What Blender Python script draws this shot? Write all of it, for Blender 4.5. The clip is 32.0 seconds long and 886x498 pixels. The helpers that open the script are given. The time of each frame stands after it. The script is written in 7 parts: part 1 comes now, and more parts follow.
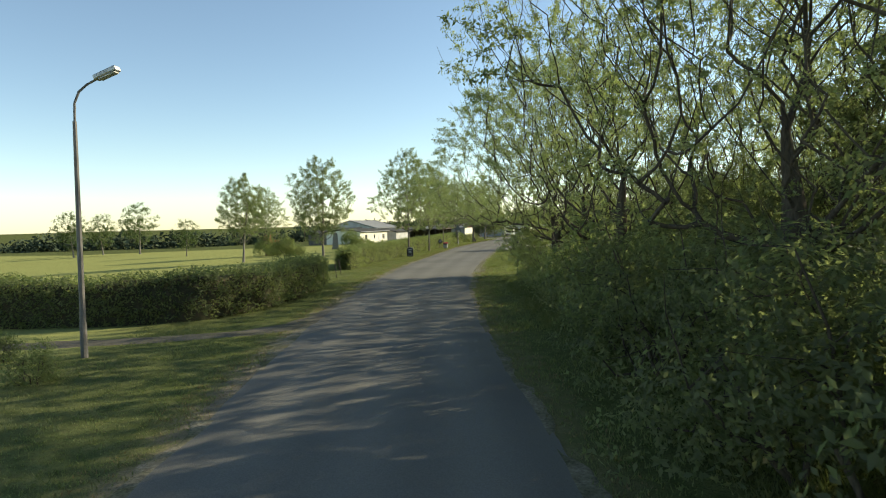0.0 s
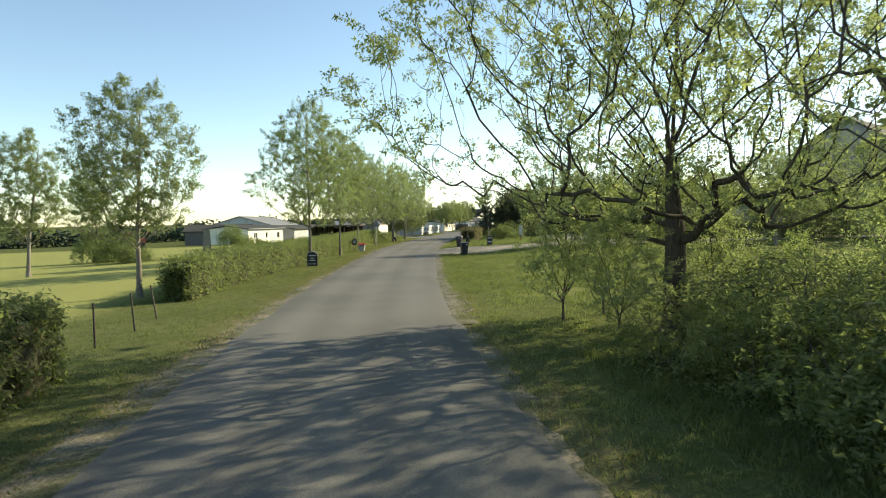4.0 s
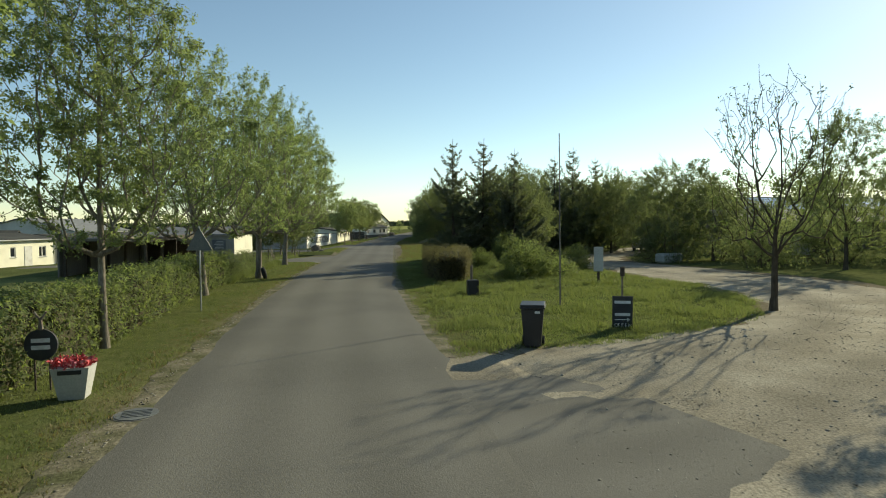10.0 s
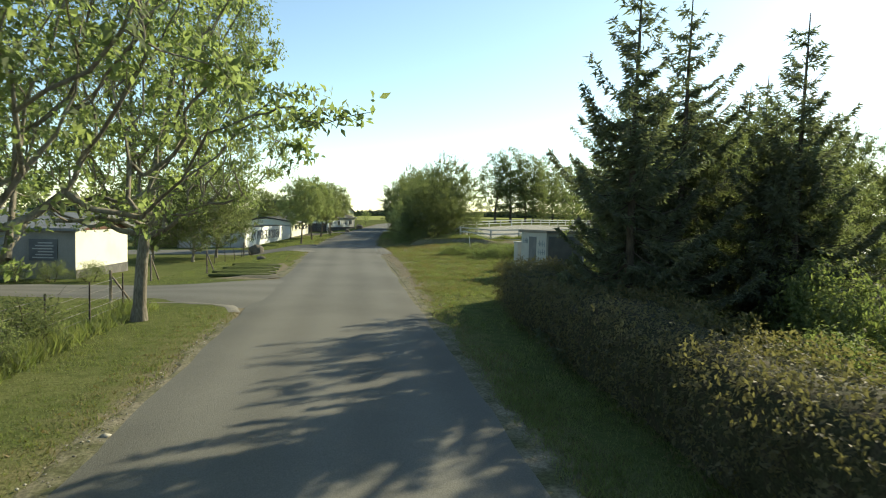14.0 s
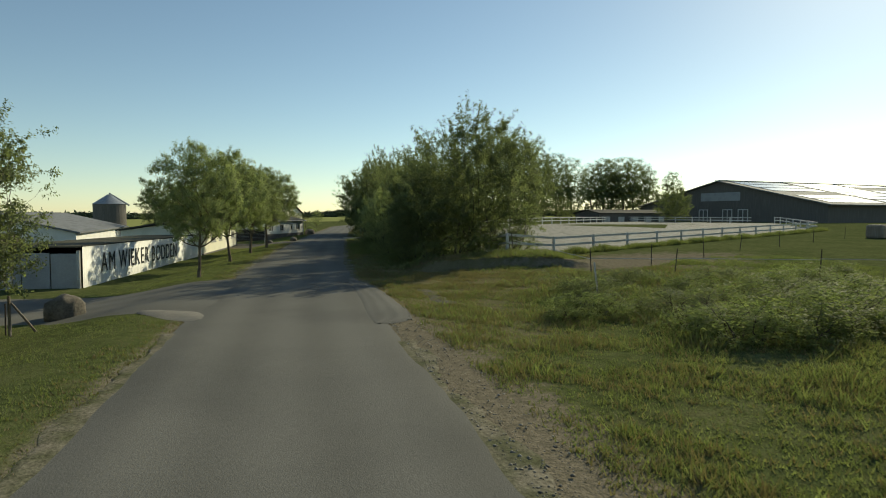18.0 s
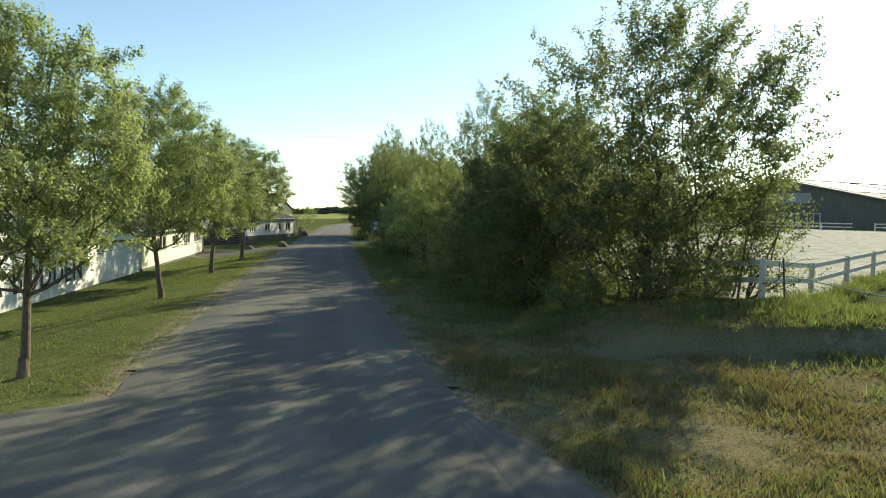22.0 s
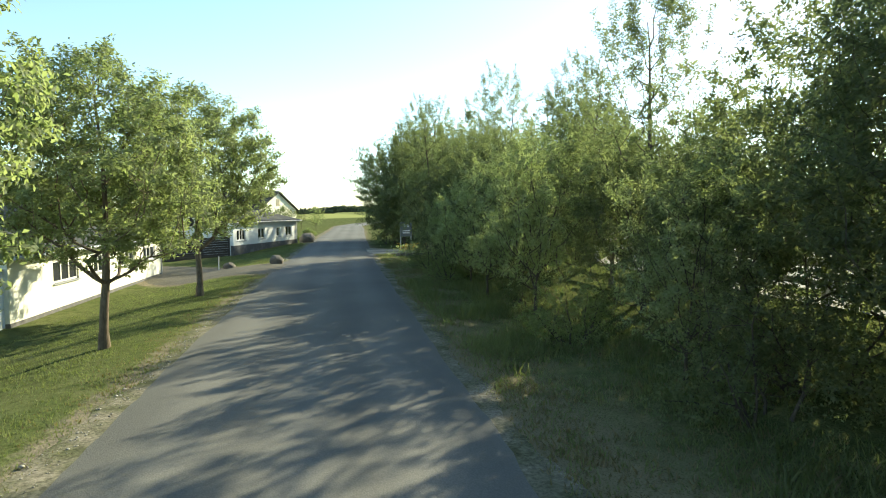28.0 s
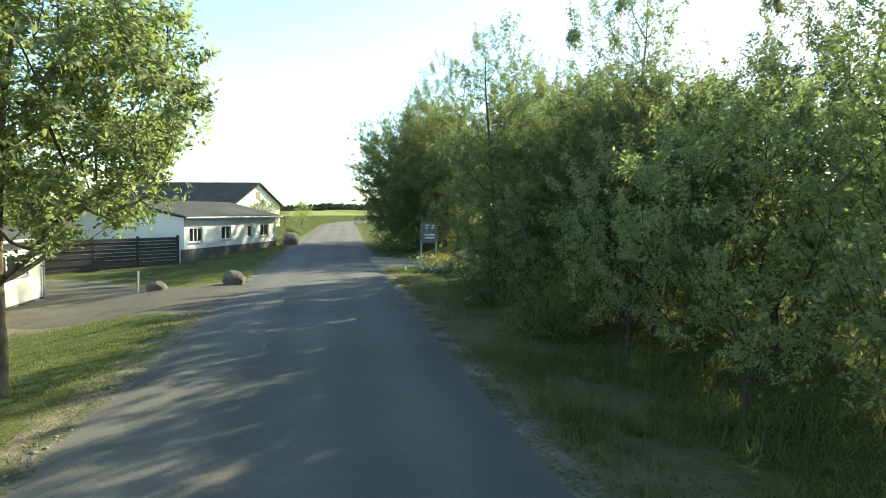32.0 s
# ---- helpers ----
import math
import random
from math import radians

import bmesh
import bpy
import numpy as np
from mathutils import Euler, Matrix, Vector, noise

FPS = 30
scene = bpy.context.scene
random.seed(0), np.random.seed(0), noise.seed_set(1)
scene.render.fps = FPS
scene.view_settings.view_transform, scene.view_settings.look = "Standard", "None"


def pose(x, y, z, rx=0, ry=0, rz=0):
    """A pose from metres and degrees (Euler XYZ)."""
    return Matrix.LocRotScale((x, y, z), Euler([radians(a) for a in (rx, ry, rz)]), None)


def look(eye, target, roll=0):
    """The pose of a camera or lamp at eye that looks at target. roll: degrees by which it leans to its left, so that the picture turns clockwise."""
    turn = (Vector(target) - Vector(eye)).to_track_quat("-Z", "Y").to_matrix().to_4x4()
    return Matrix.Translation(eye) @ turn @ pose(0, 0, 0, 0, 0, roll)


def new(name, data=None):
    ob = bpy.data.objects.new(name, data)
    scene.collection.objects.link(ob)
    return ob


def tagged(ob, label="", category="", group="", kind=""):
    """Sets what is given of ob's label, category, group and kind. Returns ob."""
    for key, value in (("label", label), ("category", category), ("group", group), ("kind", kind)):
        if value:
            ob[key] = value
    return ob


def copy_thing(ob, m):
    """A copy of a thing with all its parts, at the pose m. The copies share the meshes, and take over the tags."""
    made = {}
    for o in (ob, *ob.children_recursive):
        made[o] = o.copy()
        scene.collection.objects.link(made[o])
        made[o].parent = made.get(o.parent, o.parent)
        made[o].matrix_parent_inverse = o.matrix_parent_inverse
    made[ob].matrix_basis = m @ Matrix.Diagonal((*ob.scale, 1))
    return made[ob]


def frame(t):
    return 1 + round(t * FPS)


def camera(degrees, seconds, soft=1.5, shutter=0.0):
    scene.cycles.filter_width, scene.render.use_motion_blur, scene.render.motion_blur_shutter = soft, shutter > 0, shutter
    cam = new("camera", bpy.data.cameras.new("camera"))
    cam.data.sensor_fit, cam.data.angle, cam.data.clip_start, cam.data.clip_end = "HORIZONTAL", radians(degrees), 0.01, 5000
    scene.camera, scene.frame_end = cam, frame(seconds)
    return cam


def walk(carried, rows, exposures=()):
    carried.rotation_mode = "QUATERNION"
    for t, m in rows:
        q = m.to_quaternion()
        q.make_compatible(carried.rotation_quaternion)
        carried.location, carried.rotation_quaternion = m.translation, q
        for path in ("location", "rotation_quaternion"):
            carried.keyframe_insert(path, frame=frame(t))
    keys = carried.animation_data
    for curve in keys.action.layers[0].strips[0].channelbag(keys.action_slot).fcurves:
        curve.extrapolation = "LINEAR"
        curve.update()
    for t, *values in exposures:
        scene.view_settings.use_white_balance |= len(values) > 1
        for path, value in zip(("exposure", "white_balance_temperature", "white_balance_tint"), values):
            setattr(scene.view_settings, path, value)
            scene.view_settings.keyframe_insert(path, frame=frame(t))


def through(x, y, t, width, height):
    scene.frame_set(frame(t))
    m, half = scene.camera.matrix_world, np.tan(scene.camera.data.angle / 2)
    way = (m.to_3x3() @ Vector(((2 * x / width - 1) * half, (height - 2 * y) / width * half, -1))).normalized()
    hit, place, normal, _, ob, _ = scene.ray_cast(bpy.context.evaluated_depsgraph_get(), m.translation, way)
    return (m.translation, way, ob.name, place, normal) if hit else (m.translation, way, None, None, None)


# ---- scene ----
cam = camera(72, 32.0, soft=1.0, shutter=0.1)
# seconds, eye, point looked at, roll
PATH = [
    (0, (7.000, -0.000, 3.039), (6.406, 1.908, 2.952), -1.41),
    (0.5, (5.948, 2.050, 2.983), (5.383, 3.967, 2.910), -1.26),
    (1, (4.896, 4.399, 2.929), (4.369, 6.327, 2.861), -1.16),
    (1.5, (3.914, 6.793, 2.874), (3.434, 8.732, 2.787), -0.20),
    (2, (3.071, 8.986, 2.821), (2.641, 10.936, 2.720), -0.04),
    (2.5, (2.298, 11.206, 2.769), (1.909, 13.164, 2.658), -0.59),
    (3, (1.538, 13.401, 2.712), (1.189, 15.368, 2.608), -0.75),
    (3.5, (0.828, 15.728, 2.649), (0.515, 17.701, 2.547), -0.93),
    (4, (0.117, 18.308, 2.582), (-0.166, 20.286, 2.485), -1.03),
    (4.5, (-0.622, 21.085, 2.537), (-0.879, 23.066, 2.435), -0.91),
    (6.5, (-4.327, 35.091, 2.816), (-4.448, 37.084, 2.715), 0.68),
    (7, (-5.221, 38.721, 2.812), (-5.286, 40.718, 2.707), 0.24),
    (7.5, (-5.911, 42.210, 2.788), (-5.926, 44.208, 2.688), -0.00),
    (8, (-6.516, 45.583, 2.758), (-6.482, 47.580, 2.657), 0.08),
    (8.5, (-7.075, 48.861, 2.741), (-7.002, 50.857, 2.636), -0.33),
    (9, (-7.670, 52.058, 2.747), (-7.577, 54.054, 2.650), -0.35),
    (9.5, (-8.134, 55.366, 2.768), (-8.030, 57.361, 2.681), -0.23),
    (10, (-8.669, 58.540, 2.780), (-8.548, 60.535, 2.697), -0.42),
    (10.5, (-9.286, 61.513, 2.772), (-9.139, 63.506, 2.693), -0.34),
    (11, (-9.641, 64.943, 2.747), (-9.484, 66.935, 2.667), -0.60),
    (11.5, (-9.822, 68.158, 2.765), (-9.666, 70.150, 2.678), 0.46),
    (12, (-10.090, 71.655, 2.786), (-9.930, 73.647, 2.698), 0.60),
    (12.5, (-10.444, 75.172, 2.798), (-10.270, 77.162, 2.705), 0.62),
    (13, (-10.823, 78.700, 2.827), (-10.629, 80.689, 2.732), 1.02),
    (13.5, (-11.189, 82.073, 2.874), (-10.962, 84.057, 2.769), 1.43),
    (14, (-11.395, 85.228, 2.919), (-11.135, 87.208, 2.810), 1.31),
    (14.5, (-11.523, 88.449, 2.949), (-11.230, 90.424, 2.839), 1.19),
    (16.5, (-11.895, 103.886, 2.816), (-11.519, 105.848, 2.717), 1.58),
    (17, (-11.930, 107.282, 2.812), (-11.531, 109.239, 2.716), 1.43),
    (17.5, (-11.978, 110.539, 2.822), (-11.554, 112.491, 2.719), 0.82),
    (18, (-12.058, 113.917, 2.839), (-11.635, 115.869, 2.729), 0.01),
    (18.5, (-12.185, 117.088, 2.851), (-11.778, 119.042, 2.733), -0.41),
    (19, (-12.358, 120.046, 2.857), (-11.977, 122.006, 2.742), 0.09),
    (19.5, (-12.440, 122.553, 2.855), (-12.069, 124.515, 2.738), 0.30),
    (20, (-12.513, 125.095, 2.850), (-12.130, 127.054, 2.729), 0.16),
    (20.5, (-12.492, 127.444, 2.853), (-12.096, 129.401, 2.727), -0.41),
    (21, (-12.510, 129.484, 2.857), (-12.104, 131.438, 2.723), -0.27),
    (21.5, (-12.579, 131.089, 2.852), (-12.146, 133.037, 2.725), 0.96),
    (22, (-12.609, 132.460, 2.840), (-12.150, 134.403, 2.727), 0.93),
    (22.5, (-12.516, 133.757, 2.817), (-12.045, 135.698, 2.708), 0.59),
    (23, (-12.474, 134.905, 2.796), (-12.003, 136.846, 2.690), 1.07),
    (23.5, (-12.546, 136.229, 2.778), (-12.076, 138.170, 2.672), 0.24),
    (24, (-12.613, 137.684, 2.760), (-12.149, 139.626, 2.656), -0.12),
    (24.5, (-12.576, 139.096, 2.749), (-12.132, 141.042, 2.632), -0.32),
    (25, (-12.546, 140.383, 2.745), (-12.121, 142.332, 2.611), -0.73),
    (25.5, (-12.517, 141.572, 2.747), (-12.108, 143.525, 2.611), -0.01),
    (27.5, (-12.273, 146.662, 2.864), (-11.852, 148.613, 2.735), -1.10),
    (28, (-12.241, 148.097, 2.861), (-11.807, 150.045, 2.736), -0.51),
    (28.5, (-12.201, 149.641, 2.849), (-11.754, 151.586, 2.719), -0.91),
    (29, (-12.191, 151.251, 2.828), (-11.734, 153.193, 2.694), -0.24),
    (29.5, (-12.115, 153.005, 2.799), (-11.652, 154.945, 2.648), 0.37),
    (30, (-12.067, 154.665, 2.764), (-11.600, 156.604, 2.618), 0.18),
    (30.5, (-11.977, 156.349, 2.730), (-11.511, 158.289, 2.592), -0.13),
    (31, (-11.930, 158.017, 2.703), (-11.465, 159.957, 2.569), 0.00),
    (31.5, (-11.871, 159.589, 2.684), (-11.408, 161.531, 2.554), 0.39),
    (32, (-11.890, 160.923, 2.666), (-11.415, 162.862, 2.541), 0.80),
]
walk(cam, [(t, look(eye, aim, roll)) for t, eye, aim, roll in PATH], [(0, 0.55, 7900, 2), (2, 0.75, 7900, 2), (4, 0.8, 7900, 2), (7, 0.28, 7900, -3), (9, 0.18, 7900, -3), (10, 0.1, 7900, -3), (12, 0.3, 7900, -3), (14, 0.7, 7900, -3), (17, -0.25, 7900, -3), (19, -0.15, 7900, -3), (21, 0.4, 7900, -3), (23, 0.9, 7850, -4), (24, 1.06, 7700, -4), (28, 1.25, 7450, -4), (30, 1.36, 7400, -4), (32, 1.45, 7400, -4)])

# ---- sky and sun ----
SUN_EL, SUN_AZ = 26.5, 50.0          # degrees above the horizon; clockwise from +y
world = bpy.data.worlds.new("sky")
scene.world = world
world.use_nodes = True
wn = world.node_tree.nodes
wn.clear()
w_out = wn.new("ShaderNodeOutputWorld")
w_bg = wn.new("ShaderNodeBackground")
w_sky = wn.new("ShaderNodeTexSky")
w_sky.sky_type = "NISHITA"
w_sky.sun_disc = False
w_sky.sun_elevation, w_sky.sun_rotation = radians(SUN_EL), radians(SUN_AZ)
w_sky.air_density, w_sky.dust_density, w_sky.ozone_density = 0.85, 0.18, 2.6
w_bg.inputs["Strength"].default_value = 0.15
world.node_tree.links.new(w_sky.outputs[0], w_bg.inputs[0])
world.node_tree.links.new(w_bg.outputs[0], w_out.inputs[0])
sun_dir = Vector((math.sin(radians(SUN_AZ)) * math.cos(radians(SUN_EL)), math.cos(radians(SUN_AZ)) * math.cos(radians(SUN_EL)), math.sin(radians(SUN_EL))))
sun_data = bpy.data.lights.new("sun", "SUN")
sun_data.energy, sun_data.angle, sun_data.color = 4.8, radians(0.6), (1.0, 0.93, 0.80)
sun = new("sun", sun_data)
sun.matrix_world = look(sun_dir * 200, (0, 0, 0))


# ---- materials ----
def material(name, colour, rough=0.8, vary=0.25, scale=3.0, fine=40.0, bump=0.2, metal=0.0, second=None, mix=0.5, stretch=(1, 1, 1), island=0.0, objvar=0.0, spec=0.5):
    """A surface with two scales of noise in its colour, an optional second colour in patches, and fine relief."""
    m = bpy.data.materials.new(name)
    m.use_nodes = True
    nt = m.node_tree
    n, l = nt.nodes, nt.links
    b = n["Principled BSDF"]
    b.inputs["Roughness"].default_value, b.inputs["Metallic"].default_value = rough, metal
    b.inputs["Specular IOR Level"].default_value = spec
    co = n.new("ShaderNodeTexCoord")
    mp = n.new("ShaderNodeMapping")
    mp.inputs["Scale"].default_value = stretch
    l.new(co.outputs["Object"], mp.inputs[0])
    big = n.new("ShaderNodeTexNoise")
    big.inputs["Scale"].default_value, big.inputs["Detail"].default_value = scale, 5
    small = n.new("ShaderNodeTexNoise")
    small.inputs["Scale"].default_value, small.inputs["Detail"].default_value = fine, 4
    l.new(mp.outputs[0], big.inputs["Vector"])
    l.new(mp.outputs[0], small.inputs["Vector"])
    patch = n.new("ShaderNodeMix")
    patch.data_type = "RGBA"
    patch.inputs["A"].default_value = (*colour, 1)
    patch.inputs["B"].default_value = (*(second or [c * 0.7 for c in colour]), 1)
    ramp = n.new("ShaderNodeMapRange")
    ramp.inputs["From Min"].default_value, ramp.inputs["From Max"].default_value = 0.62 - 0.3 * mix, 0.72 - 0.1 * mix
    l.new(big.outputs["Fac"], ramp.inputs["Value"])
    l.new(ramp.outputs[0], patch.inputs["Factor"])
    value = n.new("ShaderNodeMapRange")
    value.inputs["From Min"].default_value, value.inputs["From Max"].default_value = 0.3, 0.7
    value.inputs["To Min"].default_value, value.inputs["To Max"].default_value = 1 - vary, 1 + vary
    l.new(small.outputs["Fac"], value.inputs["Value"])
    hsv = n.new("ShaderNodeHueSaturation")
    l.new(patch.outputs["Result"], hsv.inputs["Color"])
    last = value.outputs[0]
    if island or objvar:
        if island:
            geo = n.new("ShaderNodeNewGeometry")
            source, amount = geo.outputs["Random Per Island"], island
        else:
            inf = n.new("ShaderNodeObjectInfo")
            source, amount = inf.outputs["Random"], objvar
        rr = n.new("ShaderNodeMapRange")
        rr.inputs["To Min"].default_value, rr.inputs["To Max"].default_value = 1 - amount, 1 + amount
        l.new(source, rr.inputs["Value"])
        mul = n.new("ShaderNodeMath")
        mul.operation = "MULTIPLY"
        l.new(last, mul.inputs[0])
        l.new(rr.outputs[0], mul.inputs[1])
        last = mul.outputs[0]
    l.new(last, hsv.inputs["Value"])
    l.new(hsv.outputs[0], b.inputs["Base Color"])
    if bump:
        bp = n.new("ShaderNodeBump")
        bp.inputs["Strength"].default_value, bp.inputs["Distance"].default_value = bump, 0.02
        l.new(small.outputs["Fac"], bp.inputs["Height"])
        l.new(bp.outputs[0], b.inputs["Normal"])
    return m


def leaf_material(name, colour, second, through=0.45, island=0.35):
    """Thin leaves: part reflects, part lets the light through; each leaf differs a little."""
    m = bpy.data.materials.new(name)
    m.use_nodes = True
    nt = m.node_tree
    n, l = nt.nodes, nt.links
    n.clear()
    out = n.new("ShaderNodeOutputMaterial")
    geo = n.new("ShaderNodeNewGeometry")
    inf = n.new("ShaderNodeObjectInfo")
    co = n.new("ShaderNodeTexCoord")
    big = n.new("ShaderNodeTexNoise")
    big.inputs["Scale"].default_value = 0.9
    l.new(co.outputs["Object"], big.inputs["Vector"])
    add = n.new("ShaderNodeMath")
    add.operation = "ADD"
    l.new(big.outputs["Fac"], add.inputs[0])
    l.new(geo.outputs["Random Per Island"], add.inputs[1])
    rng = n.new("ShaderNodeMapRange")
    rng.inputs["From Min"].default_value, rng.inputs["From Max"].default_value = 0.45, 1.55
    l.new(add.outputs[0], rng.inputs["Value"])
    mixc = n.new("ShaderNodeMix")
    mixc.data_type = "RGBA"
    mixc.inputs["A"].default_value, mixc.inputs["B"].default_value = (*colour, 1), (*second, 1)
    l.new(rng.outputs[0], mixc.inputs["Factor"])
    hsv = n.new("ShaderNodeHueSaturation")
    val = n.new("ShaderNodeMapRange")
    val.inputs["To Min"].default_value, val.inputs["To Max"].default_value = 0.85, 1.15
    l.new(inf.outputs["Random"], val.inputs["Value"])
    l.new(val.outputs[0], hsv.inputs["Value"])
    l.new(mixc.outputs["Result"], hsv.inputs["Color"])
    dif = n.new("ShaderNodeBsdfPrincipled")
    dif.inputs["Roughness"].default_value = 0.6
    dif.inputs["Specular IOR Level"].default_value = 0.12
    tra = n.new("ShaderNodeBsdfTranslucent")
    warm = n.new("ShaderNodeMix")
    warm.data_type, warm.blend_type = "RGBA", "MULTIPLY"
    warm.inputs["Factor"].default_value = 1
    warm.inputs["B"].default_value = (1.6, 1.75, 0.95, 1)
    l.new(hsv.outputs[0], warm.inputs["A"])
    l.new(hsv.outputs[0], dif.inputs["Base Color"])
    l.new(warm.outputs["Result"], tra.inputs["Color"])
    ms = n.new("ShaderNodeMixShader")
    ms.inputs[0].default_value = through
    l.new(dif.outputs[0], ms.inputs[1])
    l.new(tra.outputs[0], ms.inputs[2])
    l.new(ms.outputs[0], out.inputs[0])
    return m


def glass_material(name, tint):
    m = bpy.data.materials.new(name)
    m.use_nodes = True
    b = m.node_tree.nodes["Principled BSDF"]
    b.inputs["Base Color"].default_value = (*tint, 1)
    b.inputs["Roughness"].default_value = 0.06
    b.inputs["Specular IOR Level"].default_value = 0.8
    return m


ASPHALT = material("asphalt", (0.156, 0.151, 0.134), 0.9, 0.16, 0.22, 55, 0.35, second=(0.128, 0.125, 0.112), mix=0.6, spec=0.08)
def wheel_tracks(m, often=11.0, low=0.93, high=1.08):
    """Worn, slightly paler bands along the wheel lines of a road."""
    n, l = m.node_tree.nodes, m.node_tree.links
    at = n.new("ShaderNodeAttribute")
    at.attribute_name = "across"
    f = n.new("ShaderNodeMath")
    f.operation = "MULTIPLY"
    f.inputs[1].default_value = often
    l.new(at.outputs["Fac"], f.inputs[0])
    c = n.new("ShaderNodeMath")
    c.operation = "COSINE"
    l.new(f.outputs[0], c.inputs[0])
    r = n.new("ShaderNodeMapRange")
    r.inputs["From Min"].default_value, r.inputs["To Min"].default_value, r.inputs["To Max"].default_value = -1, low, high
    l.new(c.outputs[0], r.inputs["Value"])
    mul = n.new("ShaderNodeMath")
    mul.operation = "MULTIPLY"
    hsv = n["Hue/Saturation/Value"]
    l.new(hsv.inputs["Value"].links[0].from_socket, mul.inputs[0])
    l.new(r.outputs[0], mul.inputs[1])
    l.new(mul.outputs[0], hsv.inputs["Value"])


wheel_tracks(ASPHALT)
EDGE = material("sandy_edge", (0.215, 0.190, 0.142), 0.95, 0.4, 1.6, 22, 0.6, second=(0.095, 0.098, 0.052), mix=0.9, spec=0.05)
GRAVEL = material("gravel", (0.325, 0.295, 0.232), 0.95, 0.34, 0.6, 30, 0.5, second=(0.225, 0.20, 0.152), mix=0.8, spec=0.08)
wheel_tracks(GRAVEL, 7.5, 0.82, 1.1)
PEBBLE = material("pebble", (0.30, 0.28, 0.24), 0.9, 0.2, 2, 30, 0.1, second=(0.19, 0.175, 0.15), island=0.4, spec=0.1)
DIRT = material("trodden_earth", (0.13, 0.117, 0.092), 0.95, 0.3, 0.6, 20, 0.5, second=(0.09, 0.085, 0.062), mix=0.6, spec=0.08)
SAND = material("arena_sand", (0.33, 0.315, 0.275), 0.95, 0.35, 1.6, 9, 1.0, second=(0.21, 0.20, 0.17), mix=0.6, spec=0.08)
CONCRETE = material("concrete", (0.24, 0.222, 0.19), 0.9, 0.2, 1.5, 40, 0.3, second=(0.20, 0.19, 0.165), spec=0.08)
WHITE_WALL = material("white_render", (0.78, 0.77, 0.72), 0.85, 0.05, 0.8, 30, 0.12, second=(0.70, 0.69, 0.63), mix=0.4)
CREAM_WALL = material("cream_render", (0.80, 0.77, 0.62), 0.85, 0.05, 0.8, 30, 0.12, second=(0.72, 0.69, 0.55), mix=0.4)
GREY_WALL = material("grey_render", (0.50, 0.50, 0.48), 0.88, 0.1, 0.7, 25, 0.15, second=(0.40, 0.40, 0.38))
# render toned down to grey, the shade put into its colour
SHADY_WALL = material("shaded_grey_render", (0.32, 0.315, 0.29), 0.9, 0.15, 0.8, 25, 0.2, second=(0.24, 0.24, 0.22), spec=0.1)
PLINTH = material("dark_plinth", (0.10, 0.095, 0.09), 0.9, 0.25, 2, 30, 0.3, second=(0.16, 0.15, 0.14))
SHEET = material("painted_sheet", (0.76, 0.76, 0.72), 0.6, 0.06, 0.7, 20, 0.06, second=(0.66, 0.66, 0.61), mix=0.35)
GREY_SHEET = material("grey_sheet", (0.34, 0.35, 0.35), 0.6, 0.1, 0.7, 20, 0.08, second=(0.27, 0.28, 0.28))
ROOFING = material("roofing_felt", (0.065, 0.065, 0.06), 0.9, 0.2, 0.6, 18, 0.3, second=(0.09, 0.088, 0.075), spec=0.08)
MOSSY_FELT = material("mossy_roofing_felt", (0.12, 0.112, 0.085), 0.95, 0.3, 0.9, 20, 0.4, second=(0.075, 0.078, 0.05), mix=0.6, spec=0.05)
ROOF_GREY = material("fibre_cement_roof", (0.21, 0.215, 0.22), 0.8, 0.14, 0.4, 10, 0.25, second=(0.165, 0.17, 0.17), stretch=(1, 6, 1), spec=0.08)
ROOF_RED = material("red_brown_roof", (0.13, 0.07, 0.052), 0.85, 0.2, 1, 14, 0.3, second=(0.10, 0.06, 0.048), spec=0.08)
DARK_CLAD = material("dark_cladding", (0.145, 0.135, 0.122), 0.85, 0.25, 0.8, 10, 0.3, second=(0.18, 0.165, 0.15), stretch=(6, 6, 0.6), spec=0.08)
BARK = material("bark", (0.19, 0.167, 0.136), 0.95, 0.35, 2.0, 26, 0.8, second=(0.26, 0.245, 0.20), stretch=(1, 1, 0.25), spec=0.08)
BARK_BROWN = material("brown_bark", (0.15, 0.118, 0.085), 0.95, 0.35, 2.0, 26, 0.8, second=(0.205, 0.17, 0.125), stretch=(1, 1, 0.25), spec=0.08)
BARK_DARK = material("dark_bark", (0.085, 0.070, 0.055), 0.95, 0.35, 2.0, 22, 0.8, second=(0.12, 0.105, 0.08), stretch=(1, 1, 0.25), spec=0.08)
WOOD = material("weathered_wood", (0.20, 0.16, 0.12), 0.9, 0.3, 2, 25, 0.5, second=(0.27, 0.24, 0.20), stretch=(6, 6, 0.5), objvar=0.2)
WOOD_DARK = material("dark_wood", (0.065, 0.05, 0.04), 0.9, 0.3, 2, 25, 0.5, second=(0.10, 0.08, 0.06), stretch=(0.5, 6, 6), objvar=0.25)
RAIL_GREY = material("weathered_rail_wood", (0.56, 0.54, 0.49), 0.85, 0.2, 2, 30, 0.2, second=(0.44, 0.42, 0.37), spec=0.1)
RAIL_WHITE = material("white_rail_paint", (0.62, 0.61, 0.57), 0.6, 0.07, 2, 30, 0.08, second=(0.50, 0.48, 0.43))
BIN_PLASTIC = material("black_plastic", (0.022, 0.022, 0.025), 0.45, 0.2, 3, 50, 0.05, second=(0.035, 0.035, 0.037))
BLACKBOARD = material("blackboard", (0.028, 0.030, 0.034), 0.7, 0.2, 3, 50, 0.05, second=(0.045, 0.048, 0.052))
